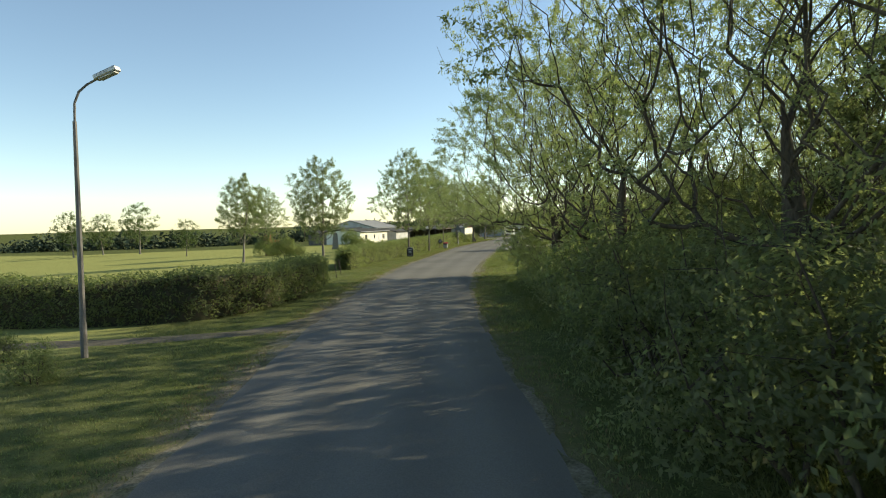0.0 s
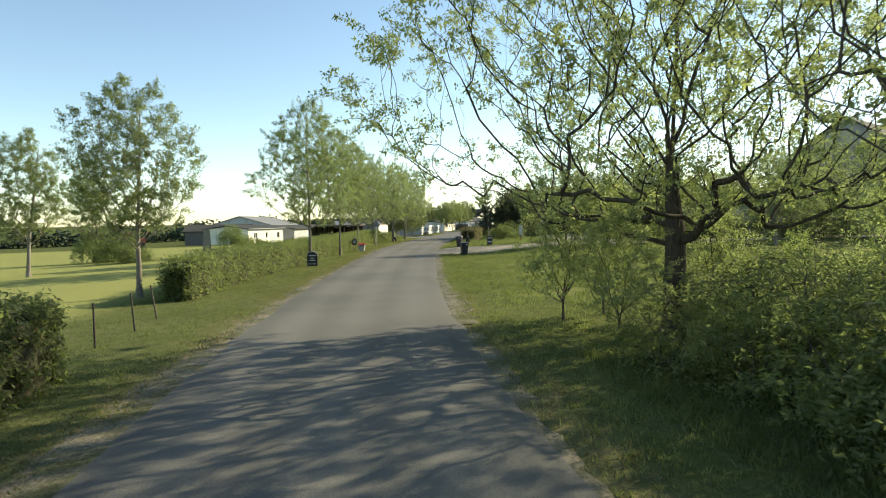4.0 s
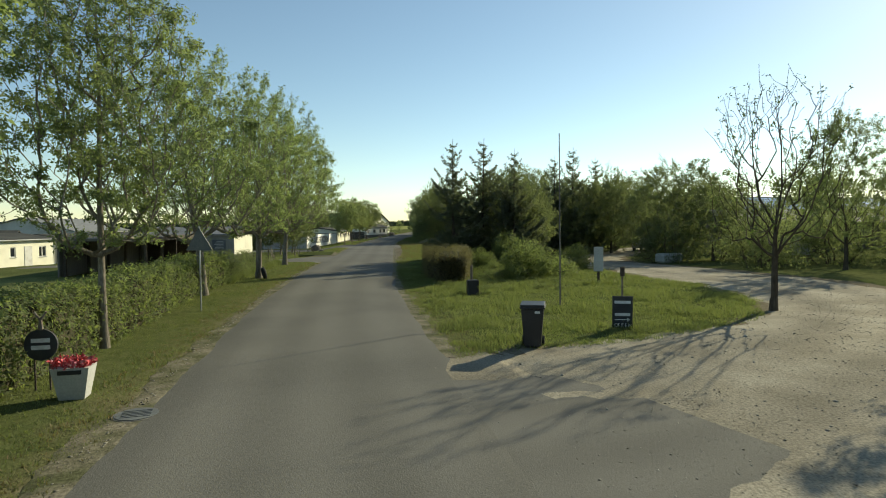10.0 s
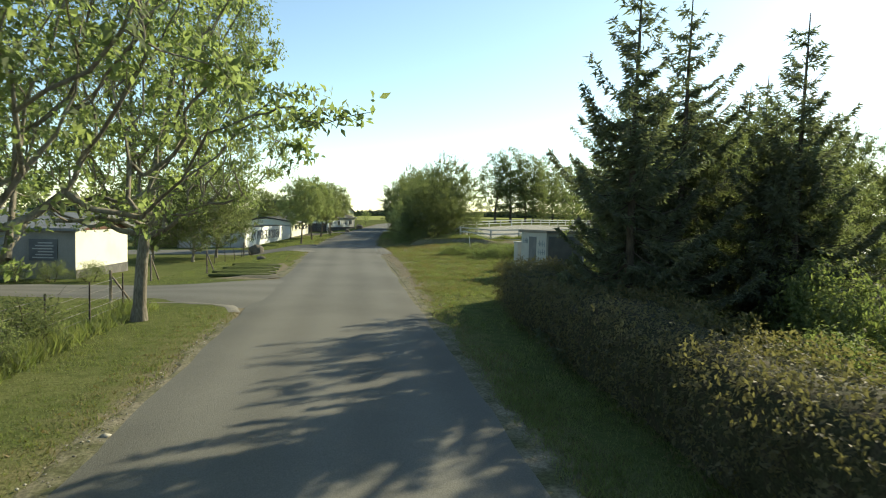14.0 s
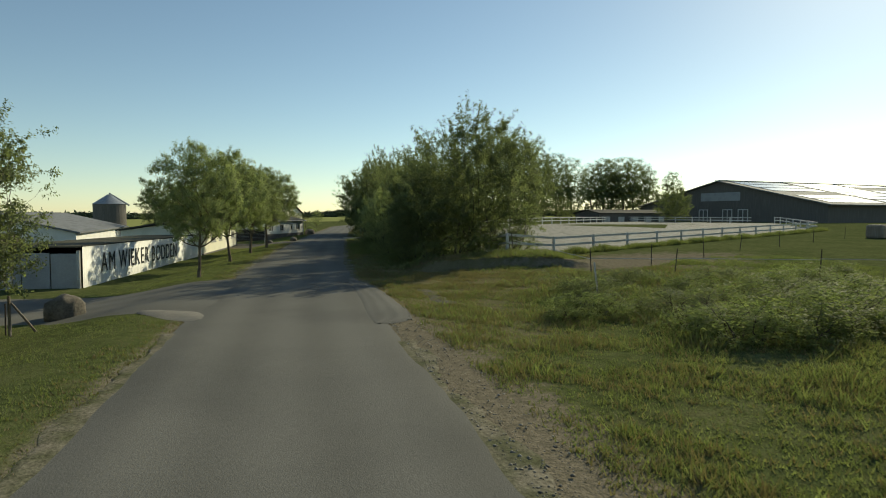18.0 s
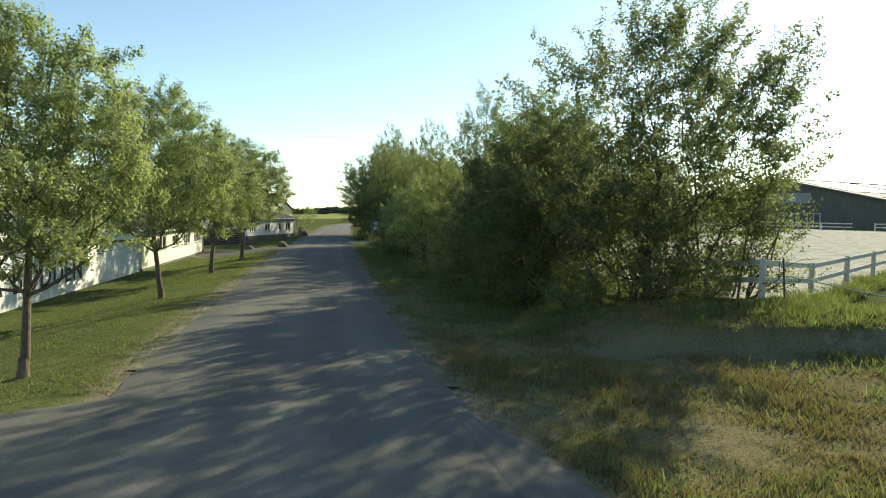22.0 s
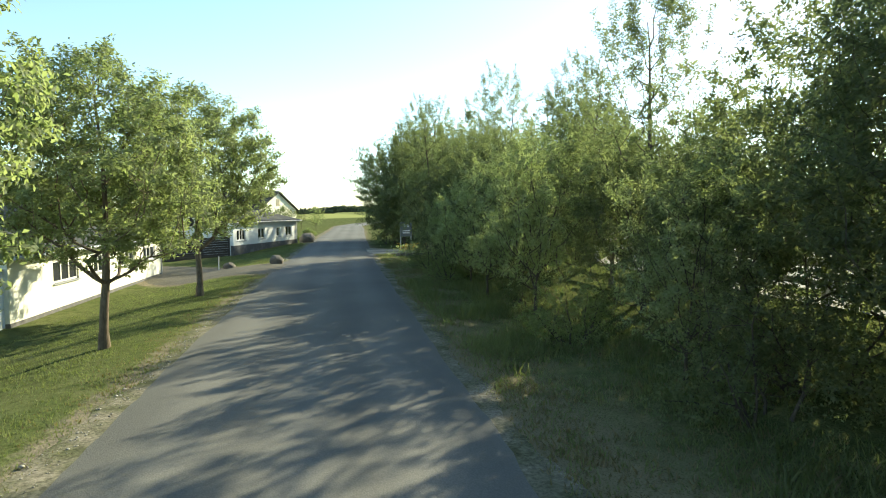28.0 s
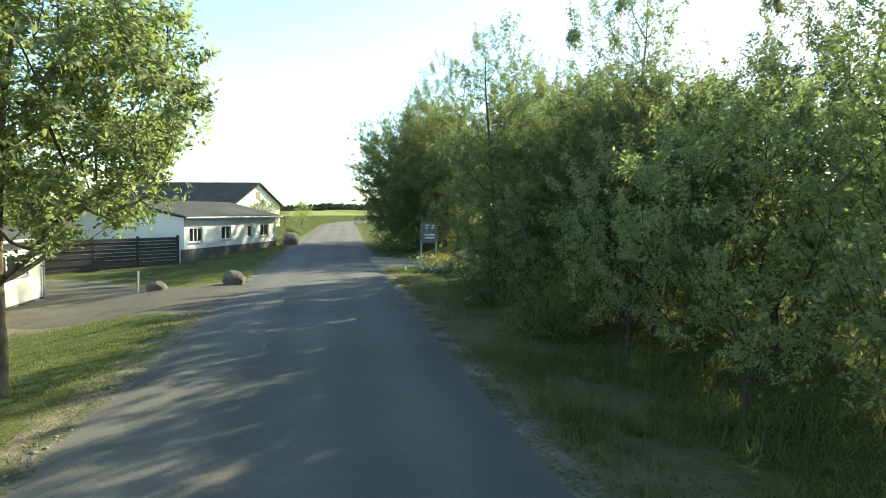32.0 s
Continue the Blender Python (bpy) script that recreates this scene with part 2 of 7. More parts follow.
CHALK = material("chalk", (0.72, 0.73, 0.74), 0.9, 0.1, 5, 60, 0.0)
BLACK_PAINT = material("black_paint", (0.02, 0.02, 0.022), 0.6, 0.15, 3, 40, 0.0)
LAMP_POLE = material("grey_steel_pole", (0.16, 0.15, 0.14), 0.65, 0.2, 2, 30, 0.15, metal=0.2)
GALVANISED = material("galvanised_steel", (0.42, 0.43, 0.43), 0.45, 0.12, 3, 30, 0.05, metal=0.6)
STONE = material("granite_boulder", (0.15, 0.128, 0.10), 0.92, 0.3, 2, 14, 0.7, second=(0.085, 0.078, 0.062))
UTIL = material("grey_plastic_housing", (0.40, 0.41, 0.38), 0.55, 0.06, 1.2, 25, 0.05, second=(0.35, 0.36, 0.33))
UTIL_DARK = material("dark_vent_door", (0.12, 0.13, 0.135), 0.6, 0.15, 2, 30, 0.1, second=(0.16, 0.17, 0.17))
GRAFFITI = material("faded_graffiti", (0.22, 0.27, 0.29), 0.7, 0.15, 3, 30, 0.0)
FLOWER = material("red_flowers", (0.50, 0.05, 0.06), 0.7, 0.2, 9, 30, 0.0, second=(0.60, 0.25, 0.30), island=0.3)
YELLOW_FLOWER = material("orange_flowers", (0.60, 0.32, 0.04), 0.7, 0.2, 9, 30, 0.0, second=(0.70, 0.50, 0.08), island=0.3)
TRACTOR_RED = material("red_paint", (0.45, 0.04, 0.03), 0.4, 0.1, 2, 20, 0.0)
RUBBER = material("black_rubber", (0.02, 0.02, 0.02), 0.8, 0.2, 3, 30, 0.1)
GLASS = glass_material("window_glass", (0.018, 0.022, 0.026))
SOLAR = material("solar_panel", (0.10, 0.11, 0.13), 0.16, 0.05, 1, 10, 0.0, spec=0.9, second=(0.13, 0.14, 0.16))
LEAF_ASH = leaf_material("fresh_leaf", (0.142, 0.174, 0.098), (0.226, 0.250, 0.154), 0.56)
LEAF_DARK = leaf_material("dark_leaf", (0.104, 0.121, 0.078), (0.178, 0.192, 0.124), 0.65)
LEAF_LIME = leaf_material("lime_leaf", (0.186, 0.216, 0.118), (0.272, 0.288, 0.186), 0.54)
LEAF_HEDGE = leaf_material("hedge_leaf", (0.118, 0.149, 0.073), (0.194, 0.211, 0.113), 0.54)
LEAF_RED = leaf_material("reddish_hedge_leaf", (0.112, 0.098, 0.062), (0.168, 0.146, 0.092), 0.42)
LEAF_GREY = leaf_material("willow_leaf", (0.070, 0.100, 0.045), (0.120, 0.150, 0.070), 0.4)
NEEDLE = leaf_material("spruce_needle", (0.092, 0.105, 0.082), (0.150, 0.160, 0.126), 0.46)
BLADE = leaf_material("grass_blade", (0.104, 0.128, 0.056), (0.168, 0.176, 0.094), 0.46)
DRY_BLADE = leaf_material("dry_grass_blade", (0.230, 0.171, 0.111), (0.150, 0.142, 0.072), 0.3)
CORE = material("dark_hedge_core", (0.055, 0.056, 0.032), 0.95, 0.4, 6, 30, 0.6, second=(0.075, 0.062, 0.042), spec=0.08)
FAR_WOOD = material("far_wood", (0.060, 0.080, 0.050), 0.95, 0.3, 0.05, 0.4, 0.0, second=(0.075, 0.098, 0.060), spec=0.08)


def ground_material():
    """Mown verge and meadow grass, with bare soil, dry grass and a rape field where the plan's attributes put them."""
    m = bpy.data.materials.new("grassland")
    m.use_nodes = True
    nt = m.node_tree
    n, l = nt.nodes, nt.links
    b = n["Principled BSDF"]
    b.inputs["Roughness"].default_value = 0.95
    b.inputs["Specular IOR Level"].default_value = 0.0
    co = n.new("ShaderNodeTexCoord")

    def noise_tex(scale, detail=5):
        t = n.new("ShaderNodeTexNoise")
        t.inputs["Scale"].default_value, t.inputs["Detail"].default_value = scale, detail
        l.new(co.outputs["Object"], t.inputs["Vector"])
        return t.outputs["Fac"]

    def blend(a, c, fac, lo, hi):
        r = n.new("ShaderNodeMapRange")
        r.inputs["From Min"].default_value, r.inputs["From Max"].default_value = lo, hi
        l.new(fac, r.inputs["Value"])
        x = n.new("ShaderNodeMix")
        x.data_type = "RGBA"
        for key, v in (("A", a), ("B", c)):
            if isinstance(v, tuple):
                x.inputs[key].default_value = (*v, 1)
            else:
                l.new(v, x.inputs[key])
        l.new(r.outputs[0], x.inputs["Factor"])
        return x.outputs["Result"]

    def masked(name, spread, scale):
        at = n.new("ShaderNodeAttribute")
        at.attribute_name = name
        s = n.new("ShaderNodeMath")
        s.operation = "MULTIPLY_ADD"
        l.new(noise_tex(scale), s.inputs[0])
        s.inputs[1].default_value = spread
        l.new(at.outputs["Fac"], s.inputs[2])
        return s.outputs[0]

    grass = blend((0.100, 0.122, 0.048), (0.144, 0.156, 0.069), noise_tex(0.35), 0.38, 0.62)
    grass = blend(grass, (0.058, 0.080, 0.026), noise_tex(3.0), 0.45, 0.75)
    grass = blend(grass, (0.138, 0.134, 0.064), noise_tex(6.5), 0.52, 0.80)
    grass = blend(grass, (0.062, 0.080, 0.028), noise_tex(13.0), 0.52, 0.74)
    grass = blend(grass, (0.115, 0.125, 0.046), noise_tex(22.0), 0.5, 0.8)
    grass = blend(grass, (0.30, 0.31, 0.115), masked("mown", 0.5, 0.4), 0.6, 1.1)
    grass = blend(grass, (0.20, 0.17, 0.10), masked("dry", 0.8, 1.6), 0.75, 1.25)
    grass = blend(grass, (0.05, 0.05, 0.02), noise_tex(45.0), 0.5, 0.72)
    soil = blend((0.235, 0.20, 0.145), (0.155, 0.135, 0.098), noise_tex(7.0), 0.4, 0.65)
    soil = blend(soil, (0.09, 0.085, 0.05), noise_tex(32.0), 0.52, 0.7)
    col = blend(grass, soil, masked("soil", 0.9, 2.2), 0.85, 1.15)
    col = blend(col, (0.28, 0.29, 0.11), masked("rape", 0.3, 0.05), 0.6, 0.8)
    l.new(col, b.inputs["Base Color"])
    bp = n.new("ShaderNodeBump")
    bp.inputs["Strength"].default_value, bp.inputs["Distance"].default_value = 0.5, 0.05
    l.new(noise_tex(18.0), bp.inputs["Height"])
    l.new(bp.outputs[0], b.inputs["Normal"])
    return m


GRASSLAND = ground_material()


# ---- building blocks ----
def thing(name, label, category, at, rz=0.0, group="", kind=""):
    ob = new(name)
    ob.empty_display_size = 0.2
    ob.matrix_basis = pose(*at, 0, 0, rz)
    return tagged(ob, label, category, group, kind)


def link_mesh(name, me, mat, parent=None, label="", smooth=False):
    ob = new(name, me)
    if not me.materials:
        me.materials.append(mat)
    if smooth:
        me.polygons.foreach_set("use_smooth", np.ones(len(me.polygons), bool))
    if parent is not None:
        ob.parent = parent
    if label:
        tagged(ob, label)
    return ob


def part(name, bm, mat, parent, label="", smooth=False):
    me = bpy.data.meshes.new(name)
    bm.to_mesh(me)
    bm.free()
    return link_mesh(name, me, mat, parent, label, smooth)


def array_mesh(name, verts, faces):
    """A mesh from an (n, 3) array and an (m, k) array of corners."""
    me = bpy.data.meshes.new(name)
    verts, faces = np.asarray(verts, np.float32), np.asarray(faces, np.int32)
    k = faces.shape[1]
    me.vertices.add(len(verts))
    me.vertices.foreach_set("co", verts.ravel())
    me.loops.add(faces.size)
    me.loops.foreach_set("vertex_index", faces.ravel())
    me.polygons.add(len(faces))
    me.polygons.foreach_set("loop_start", np.arange(len(faces), dtype=np.int32) * k)
    me.update(calc_edges=True)
    me.validate()
    return me


def box(bm, x0, x1, y0, y1, z0, z1, m=None, bevel=0.0):
    mid = Matrix.Translation(((x0 + x1) / 2, (y0 + y1) / 2, (z0 + z1) / 2)) @ Matrix.Diagonal((x1 - x0, y1 - y0, z1 - z0, 1))
    r = bmesh.ops.create_cube(bm, size=1, matrix=(m @ mid) if m else mid)
    if bevel:
        es = list({e for v in r["verts"] for e in v.link_edges})
        bmesh.ops.bevel(bm, geom=es, offset=bevel, segments=2, profile=0.5, affect="EDGES")
    return bm


def boxed(*dims, bevel=0.0):
    return box(bmesh.new(), *dims, bevel=bevel)


def rod(bm, a, b, r0, r1=None, sides=8):
    a, b = Vector(a), Vector(b)
    d = b - a
    m = Matrix.Translation((a + b) / 2) @ d.to_track_quat("Z", "Y").to_matrix().to_4x4()
    bmesh.ops.create_cone(bm, cap_ends=True, segments=sides, radius1=r0, radius2=r0 if r1 is None else r1, depth=d.length, matrix=m)
    return bm


def prism(points, y0, y1):
    """A profile in x and z, drawn out along y."""
    bm = bmesh.new()
    a = [bm.verts.new((x, y0, z)) for x, z in points]
    b = [bm.verts.new((x, y1, z)) for x, z in points]
    n = len(points)
    bm.faces.new(a)
    bm.faces.new(b[::-1])
    for i in range(n):
        bm.faces.new((a[i], b[i], b[(i + 1) % n], a[(i + 1) % n]))
    bmesh.ops.recalc_face_normals(bm, faces=bm.faces)
    return bm


# ---- the plan: road line and lie of the land ----
ROAD_Y = [-60, -30, -10, 0, 10, 20, 30, 40, 50, 60, 70, 80, 90, 100, 110, 120, 130, 145, 155, 165, 175, 185, 200, 220, 245, 270, 300, 340]
ROAD_X = [34, 19.5, 10.3, 6.2, 2.5, -0.9, -3.7, -5.75, -7.4, -8.95, -10.4, -11.3, -11.9, -12.15, -12.3, -12.5, -12.75, -12.85, -12.45, -12.0, -11.45, -10.85, -9.8, -8.2, -6.0, -4.2, 2.5, 25]
HALF = 2.62


def road_x(y):
    """The road's middle, smoothed between the plan's points."""
    y = np.asarray(y, float)
    return sum(np.interp(y + d, ROAD_Y, ROAD_X) for d in (-6, -3, 0, 3, 6)) / 5


def step(x, a, b):
    t = np.clip((np.asarray(x, float) - a) / (b - a), 0, 1)
    return t * t * (3 - 2 * t)


def bank_line(x, y):
    """Distance beyond the foot of the earth bank at the paddock's corner, and where along it the bank stands."""
    return y - np.interp(x, [-7, -5, -1.5, 3.5, 12], [143.6, 142.9, 140.9, 139.6, 142.0]), step(x, -7.4, -5.6) * (1 - step(x, -1.2, 2.2))


def land(x, y):
    """Height of the ground: it falls away gently beside the road to the west and rises to the riding arena in the east."""
    x, y = np.asarray(x, float), np.asarray(y, float)
    d = x - road_x(y)
    low = np.interp(y, [0, 95, 115, 130, 190, 215, 260], [0, 0, 0.25, 0.6, 0.5, 0.05, 0]) * step(-d, 3.6, 8.0)
    slope = 0.026 * np.clip(-d - 12, 0, 110)
    rise = np.interp(y, [-20, 40, 60, 90, 112, 128, 140, 147, 170, 190, 400], [0.2, 0.2, 0.3, 0.3, 0.1, 0.2, 0.4, 0.62, 1.0, 1.6, 1.7]) * step(d, 5.0, 11.5)
    island = 0.16 * step(d, 2.7, 4.2) * (1 - step(d, 5.0, 11.5)) * step(y, 68, 70.5) * (1 - step(y, 84, 92))
    # the earth bank at the corner of the paddock
    over, along = bank_line(x, y)
    bank = 0.45 * step(over, -0.08, 0.2) * (1 - step(over, 2.5, 6.5)) * along
    return rise + island + bank - low - slope


def lift(x, y):
    return float(land(x, y))


# middle lines and half widths of all that is paved or gravelled
PAVING = {
    "road": [(float(road_x(y)), y, HALF) for y in range(-58, 336, 3)],
    "bare_edge": [(-10.1, 104, 0.2), (-9.85, 110, 0.55), (-9.75, 120, 0.65), (-9.8, 127, 0.6), (-10.0, 131, 0.2)],
    "driveway_gravel": [(-11, 66.6, 3.8), (-6, 66.9, 4.0), (-2, 68.7, 2.9), (2, 71.6, 2.3), (5, 76, 2.6), (6.2, 82, 3.0), (4.5, 89, 3.0), (3, 96, 2.6), (5, 104, 2.4), (12, 114, 2.4), (24, 128, 2.4)],
    "driveway_branch": [(1, 70.3, 1.6), (6, 72.0, 1.6), (12, 75.0, 1.8), (22, 79, 2.2), (40, 84, 3)],
    "side_road": [(-11, 108.2, 4.6), (-15.2, 108.4, 4.2), (-18, 109.0, 2.3), (-24, 109.6, 1.9), (-40, 111, 1.9)],
    "farm_entrance": [(-11, 137.4, 5.6), (-15.6, 137.6, 4.9), (-18.5, 138, 3.6), (-24, 138.8, 3.0), (-40, 140.5, 3.0)],
    "kerb_apron": [(-17.0, 133.3, 0.15), (-16.4, 132.9, 0.45), (-15.6, 132.2, 0.7), (-14.9, 131.2, 0.4)],
    "kerb_corner": [(-18.6, 105.7, 0.08), (-16.6, 105.3, 0.16), (-15.4, 104.6, 0.3), (-15.0, 103.2, 0.2)],
    "asphalt_bay": [(-10.4, 129.6, 0.1), (-10.0, 130.3, 0.75), (-9.95, 134, 0.62), (-10.1, 138.5, 0.5), (-10.4, 141, 0.15)],
    "lay_by": [(-15.2, 112.6, 0.4), (-16.3, 113.8, 1.2), (-16.8, 116.0, 1.55), (-16.9, 118.6, 1.5), (-16.8, 120.6, 0.9)],
    "churned_earth": [(-0.2, 139.4, 0.8), (2.4, 141.6, 1.9), (6.0, 144.4, 2.3), (10.0, 147.2, 2.5), (15.0, 150.4, 2.2)],
    "grid_pad": [(-3.1, 116.0, 0.7), (-0.6, 117.3, 0.7)],
    "farm_drive": [(-12.6, 180.6, 3.2), (-14.6, 180.4, 2.7), (-17.2, 180.0, 2.4), (-20.5, 186, 2.6), (-24, 188, 2.4)],
    "drive_to_stables": [(-10, 193, 3.4), (-7.4, 191.6, 2.6), (-3, 191, 2.2), (6, 192, 2.2)],
}


def to_paving(x, y, only=None):
    """Distance from the edge of the nearest strip; negative on it."""
    x, y = np.asarray(x, float), np.asarray(y, float)
    best = np.full(x.shape, 90.0)
    for key, line in PAVING.items():
        if only and key not in only:
            continue
        pts = np.array(line, float)
        for i, (a, b) in enumerate(zip(pts, pts[1:])):
            ab = b - a
            raw = ((x - a[0]) * ab[0] + (y - a[1]) * ab[1]) / (ab[0] ** 2 + ab[1] ** 2)
            t = np.clip(raw, 0, 1)
            gap = np.hypot(x - a[0] - t * ab[0], y - a[1] - t * ab[1]) - a[2] - t * ab[2]
            past = ((raw < 0) & (i == 0)) | ((raw > 1) & (i == len(pts) - 2))
            best = np.where(past, best, np.minimum(best, gap))
    return best


GX = np.unique(np.concatenate([np.linspace(-3000, -150, 12), np.linspace(-150, -46, 22), np.arange(-46, -22, 1.2), np.arange(-22, 16, 0.5), np.arange(16, 60, 1.5), np.linspace(60, 160, 18), np.linspace(160, 3000, 12)]))
GY = np.unique(np.concatenate([np.linspace(-2500, -60, 8), np.arange(-60, -10, 4), np.arange(-10, 215, 0.75), np.arange(139.1, 144.2, 0.25), np.arange(215, 330, 5), np.linspace(330, 3500, 16)]))
gx, gy = np.meshgrid(GX, GY)
gd = gx - road_x(np.clip(gy, -60, 340))
on_road = (np.abs(gd) < HALF - 0.25) & (gy > -58) & (gy < 335)
fine_bumps = 0.012 * np.sin(gx * 1.7 + 0.6 * gy) * np.sin(gy * 1.3 - 0.4 * gx) * step(np.abs(gd), 2.8, 4.0) * (np.abs(gd) < 40)
gz = land(gx, gy) + fine_bumps - 0.06 * on_road
g_verts = np.stack([gx, gy, gz], -1).reshape(-1, 3)
nx, ny = len(GX), len(GY)
gi = (np.arange(ny - 1)[:, None] * nx + np.arange(nx - 1)).ravel()
g_me = array_mesh("ground", g_verts, np.stack([gi, gi + 1, gi + nx + 1, gi + nx], 1))
for key, values in (
    ("soil", 1.1 * (1 - step(np.abs(gd) - HALF, 0.1, np.where(gd < 0, np.interp(gy, [8, 28, 40, 140, 150, 185], [1.3, 1.2, 0.8, 0.8, 1.15, 1.0]), 0.8))) * np.where(gd < 0, np.interp(gy, [8, 12, 28, 34, 50, 140, 150], [0.7, 1.0, 1.0, 0.8, 0.75, 0.75, 1.0]), np.interp(gy, [20, 38, 45, 60, 100, 118, 126, 140, 150], [0.4, 0.55, 0.9, 0.95, 0.6, 0.9, 1.0, 0.8, 0.55]))
     + 1.0 * (1 - step(to_paving(gx, gy, ("driveway_gravel", "driveway_branch", "lay_by", "farm_drive", "drive_to_stables", "bare_edge")), -0.3, 1.3)) * (np.abs(gd) > 2.2) * ((gd > 0) | (gy > 100))
     + 0.3 * np.exp(-((bank_line(gx, gy)[0] - 0.05) / 0.35) ** 2) * bank_line(gx, gy)[1]
     + 0.3 * np.exp(-((gx + 8.4) ** 2 / 5 + (gy - 122) ** 2 / 90)) + 0.2 * np.exp(-((gx - 7) ** 2 / 50 + (gy - 134) ** 2 / 60)) + 0.85 * np.exp(-((gx - 6 - 0.8 * (gy - 143)) ** 2 / 60 + (gy - 143) ** 2 / 30))),
    ("dry", np.where((gd < 0) & (gy > 100), 0.36, 0.55) * (1 - step(np.abs(gd) - HALF, 0.4, 2.2)) + 0.95 * np.exp(-((gx + 5.4) ** 2 / 22 + (gy - 140) ** 2 / 34)) + 0.3 * ((gy > 108) & (gy < 136) & (gd > 0) & (gd < 9))
     + 0.45 * (gy > 126) * (gy < 186) * (gd > 0) * (1 - step(gd, 5, 8)) + 0.05 * (gy > 105) * (gd < 0)),
    ("mown", (1 - step(gy + 0.3 * gx, 70, 100)) * step(-gd, 5, 11) * (1 - step(-gd, 120, 190)) + 0.55 * step(gd, 3.2, 6) * (gd < 40) * step(gy, 33, 40) * (1 - step(gy, 62, 70))),
    ("rape", 1.0 * ((gy > 330) & (gx > -260) & (gx < 500)) + 1.0 * ((gy > 235) & (gd > 6) & (gx < 30)) + 0.0 * gx),
):
    at = g_me.attributes.new(key, "FLOAT", "POINT")
    at.data.foreach_set("value", values.astype(np.float32).ravel())
ground = link_mesh("ground", g_me, GRASSLAND, smooth=True)
tagged(ground, "green and sun-dried grassland running to the horizon", "ground", kind="structure")


def ribbon(name, line, mat, height, label, category, rough=0.1, across=7, spacing=0.4, kind="structure", seed=3, drop=0.05):
    """A paved or gravelled strip along points of x, y and half width, with an uneven edge, lying on the land."""
    line = np.array(line, float)
    seg = np.hypot(*np.diff(line[:, :2], axis=0).T)
    s = np.concatenate([[0], np.cumsum(seg)])
    u = np.arange(0, s[-1], spacing)
    p = np.stack([np.interp(u, s, line[:, k]) for k in range(3)], 1)
    for _ in range(3):
        p[1:-1] = (p[:-2] + 2 * p[1:-1] + p[2:]) / 4
    t = np.gradient(p[:, :2], axis=0)
    t /= np.linalg.norm(t, axis=1)[:, None]
    side = np.stack([t[:, 1], -t[:, 0]], 1)
    rs = np.random.RandomState(seed)
    wob = [np.convolve(rs.randn(len(u) + 8), np.ones(5) / 5, "valid")[: len(u)] * rough + np.convolve(rs.randn(len(u) + 40), np.ones(33) / 33, "valid")[: len(u)] * rough * 3 for _ in range(2)]
    w = np.linspace(-1, 1, across)
    off = np.where(w[None] < 0, w[None] * np.maximum(p[:, 2:] + wob[0][:, None], 0.03), w[None] * np.maximum(p[:, 2:] + wob[1][:, None], 0.03))
    xy = p[:, None, :2] + off[..., None] * side[:, None]
    z = land(xy[..., 0], xy[..., 1]) + height - drop * (np.abs(w[None]) > 0.99)
    v = np.concatenate([xy, z[..., None]], -1).reshape(-1, 3)
    a = len(w)
    i = (np.arange(len(u) - 1)[:, None] * a + np.arange(a - 1)).ravel()
    ob = link_mesh(name, array_mesh(name, v, np.stack([i, i + 1, i + a + 1, i + a], 1)), mat, smooth=True)
    at_ = ob.data.attributes.new("across", "FLOAT", "POINT")
    at_.data.foreach_set("value", np.tile(w, len(u)).astype(np.float32))
    return tagged(ob, label, category, kind=kind)


ribbon("road", PAVING["road"], ASPHALT, 0.062, "grey village asphalt road with a worn uneven edge", "road", 0.07, 13)
ribbon("driveway_gravel", PAVING["driveway_gravel"], GRAVEL, 0.046, "pale sandy gravel drive curving to parked cars", "driveway", 0.5)
ribbon("drive_apron", [(-9.6, 66.2, 4.0), (-7.8, 66.3, 3.7), (-6.4, 66.4, 3.3), (-5.3, 66.6, 2.8), (-4.5, 66.9, 2.0)], ASPHALT, 0.052, "worn asphalt apron where the gravel drive meets the road", "road", 0.22, 9, 0.2, seed=19)
ribbon("driveway_branch", PAVING["driveway_branch"], GRAVEL, 0.04, "pale gravel branch of the drive", "driveway", 0.25, seed=5)
ribbon("side_road", PAVING["side_road"], ASPHALT, 0.05, "narrow asphalt side road leaving the village road", "road", 0.06, seed=6)
ribbon("farm_entrance", PAVING["farm_entrance"], ASPHALT, 0.05, "wide asphalt entrance to the farm yard", "road", 0.06, seed=7)
ribbon("kerb_apron", PAVING["kerb_apron"], CONCRETE, 0.057, "worn pale concrete corner of the farm entrance", "pavement", 0.04, 5, 0.25, seed=8)
ribbon("kerb_corner", PAVING["kerb_corner"], CONCRETE, 0.014, "pale concrete kerb corner of the side road", "pavement", 0.03, 5, 0.25, seed=9)
ribbon("asphalt_bay", PAVING["asphalt_bay"], ASPHALT, 0.058, "patched asphalt bay beside the road", "road", 0.05, 7, 0.3, seed=10)
ribbon("concrete_slab_strip", [(-7.9, 137.2, 0.3), (-7.85, 135.0, 0.42), (-7.75, 132.6, 0.38)], DIRT, 0.03, "broken concrete strip sunk in dry grass", "pavement", 0.05, 5, 0.25, seed=11)
ribbon("lay_by", PAVING["lay_by"], DIRT, 0.035, "trodden gravel lay-by on the west verge", "pavement", 0.2, 5, 0.3, seed=15)
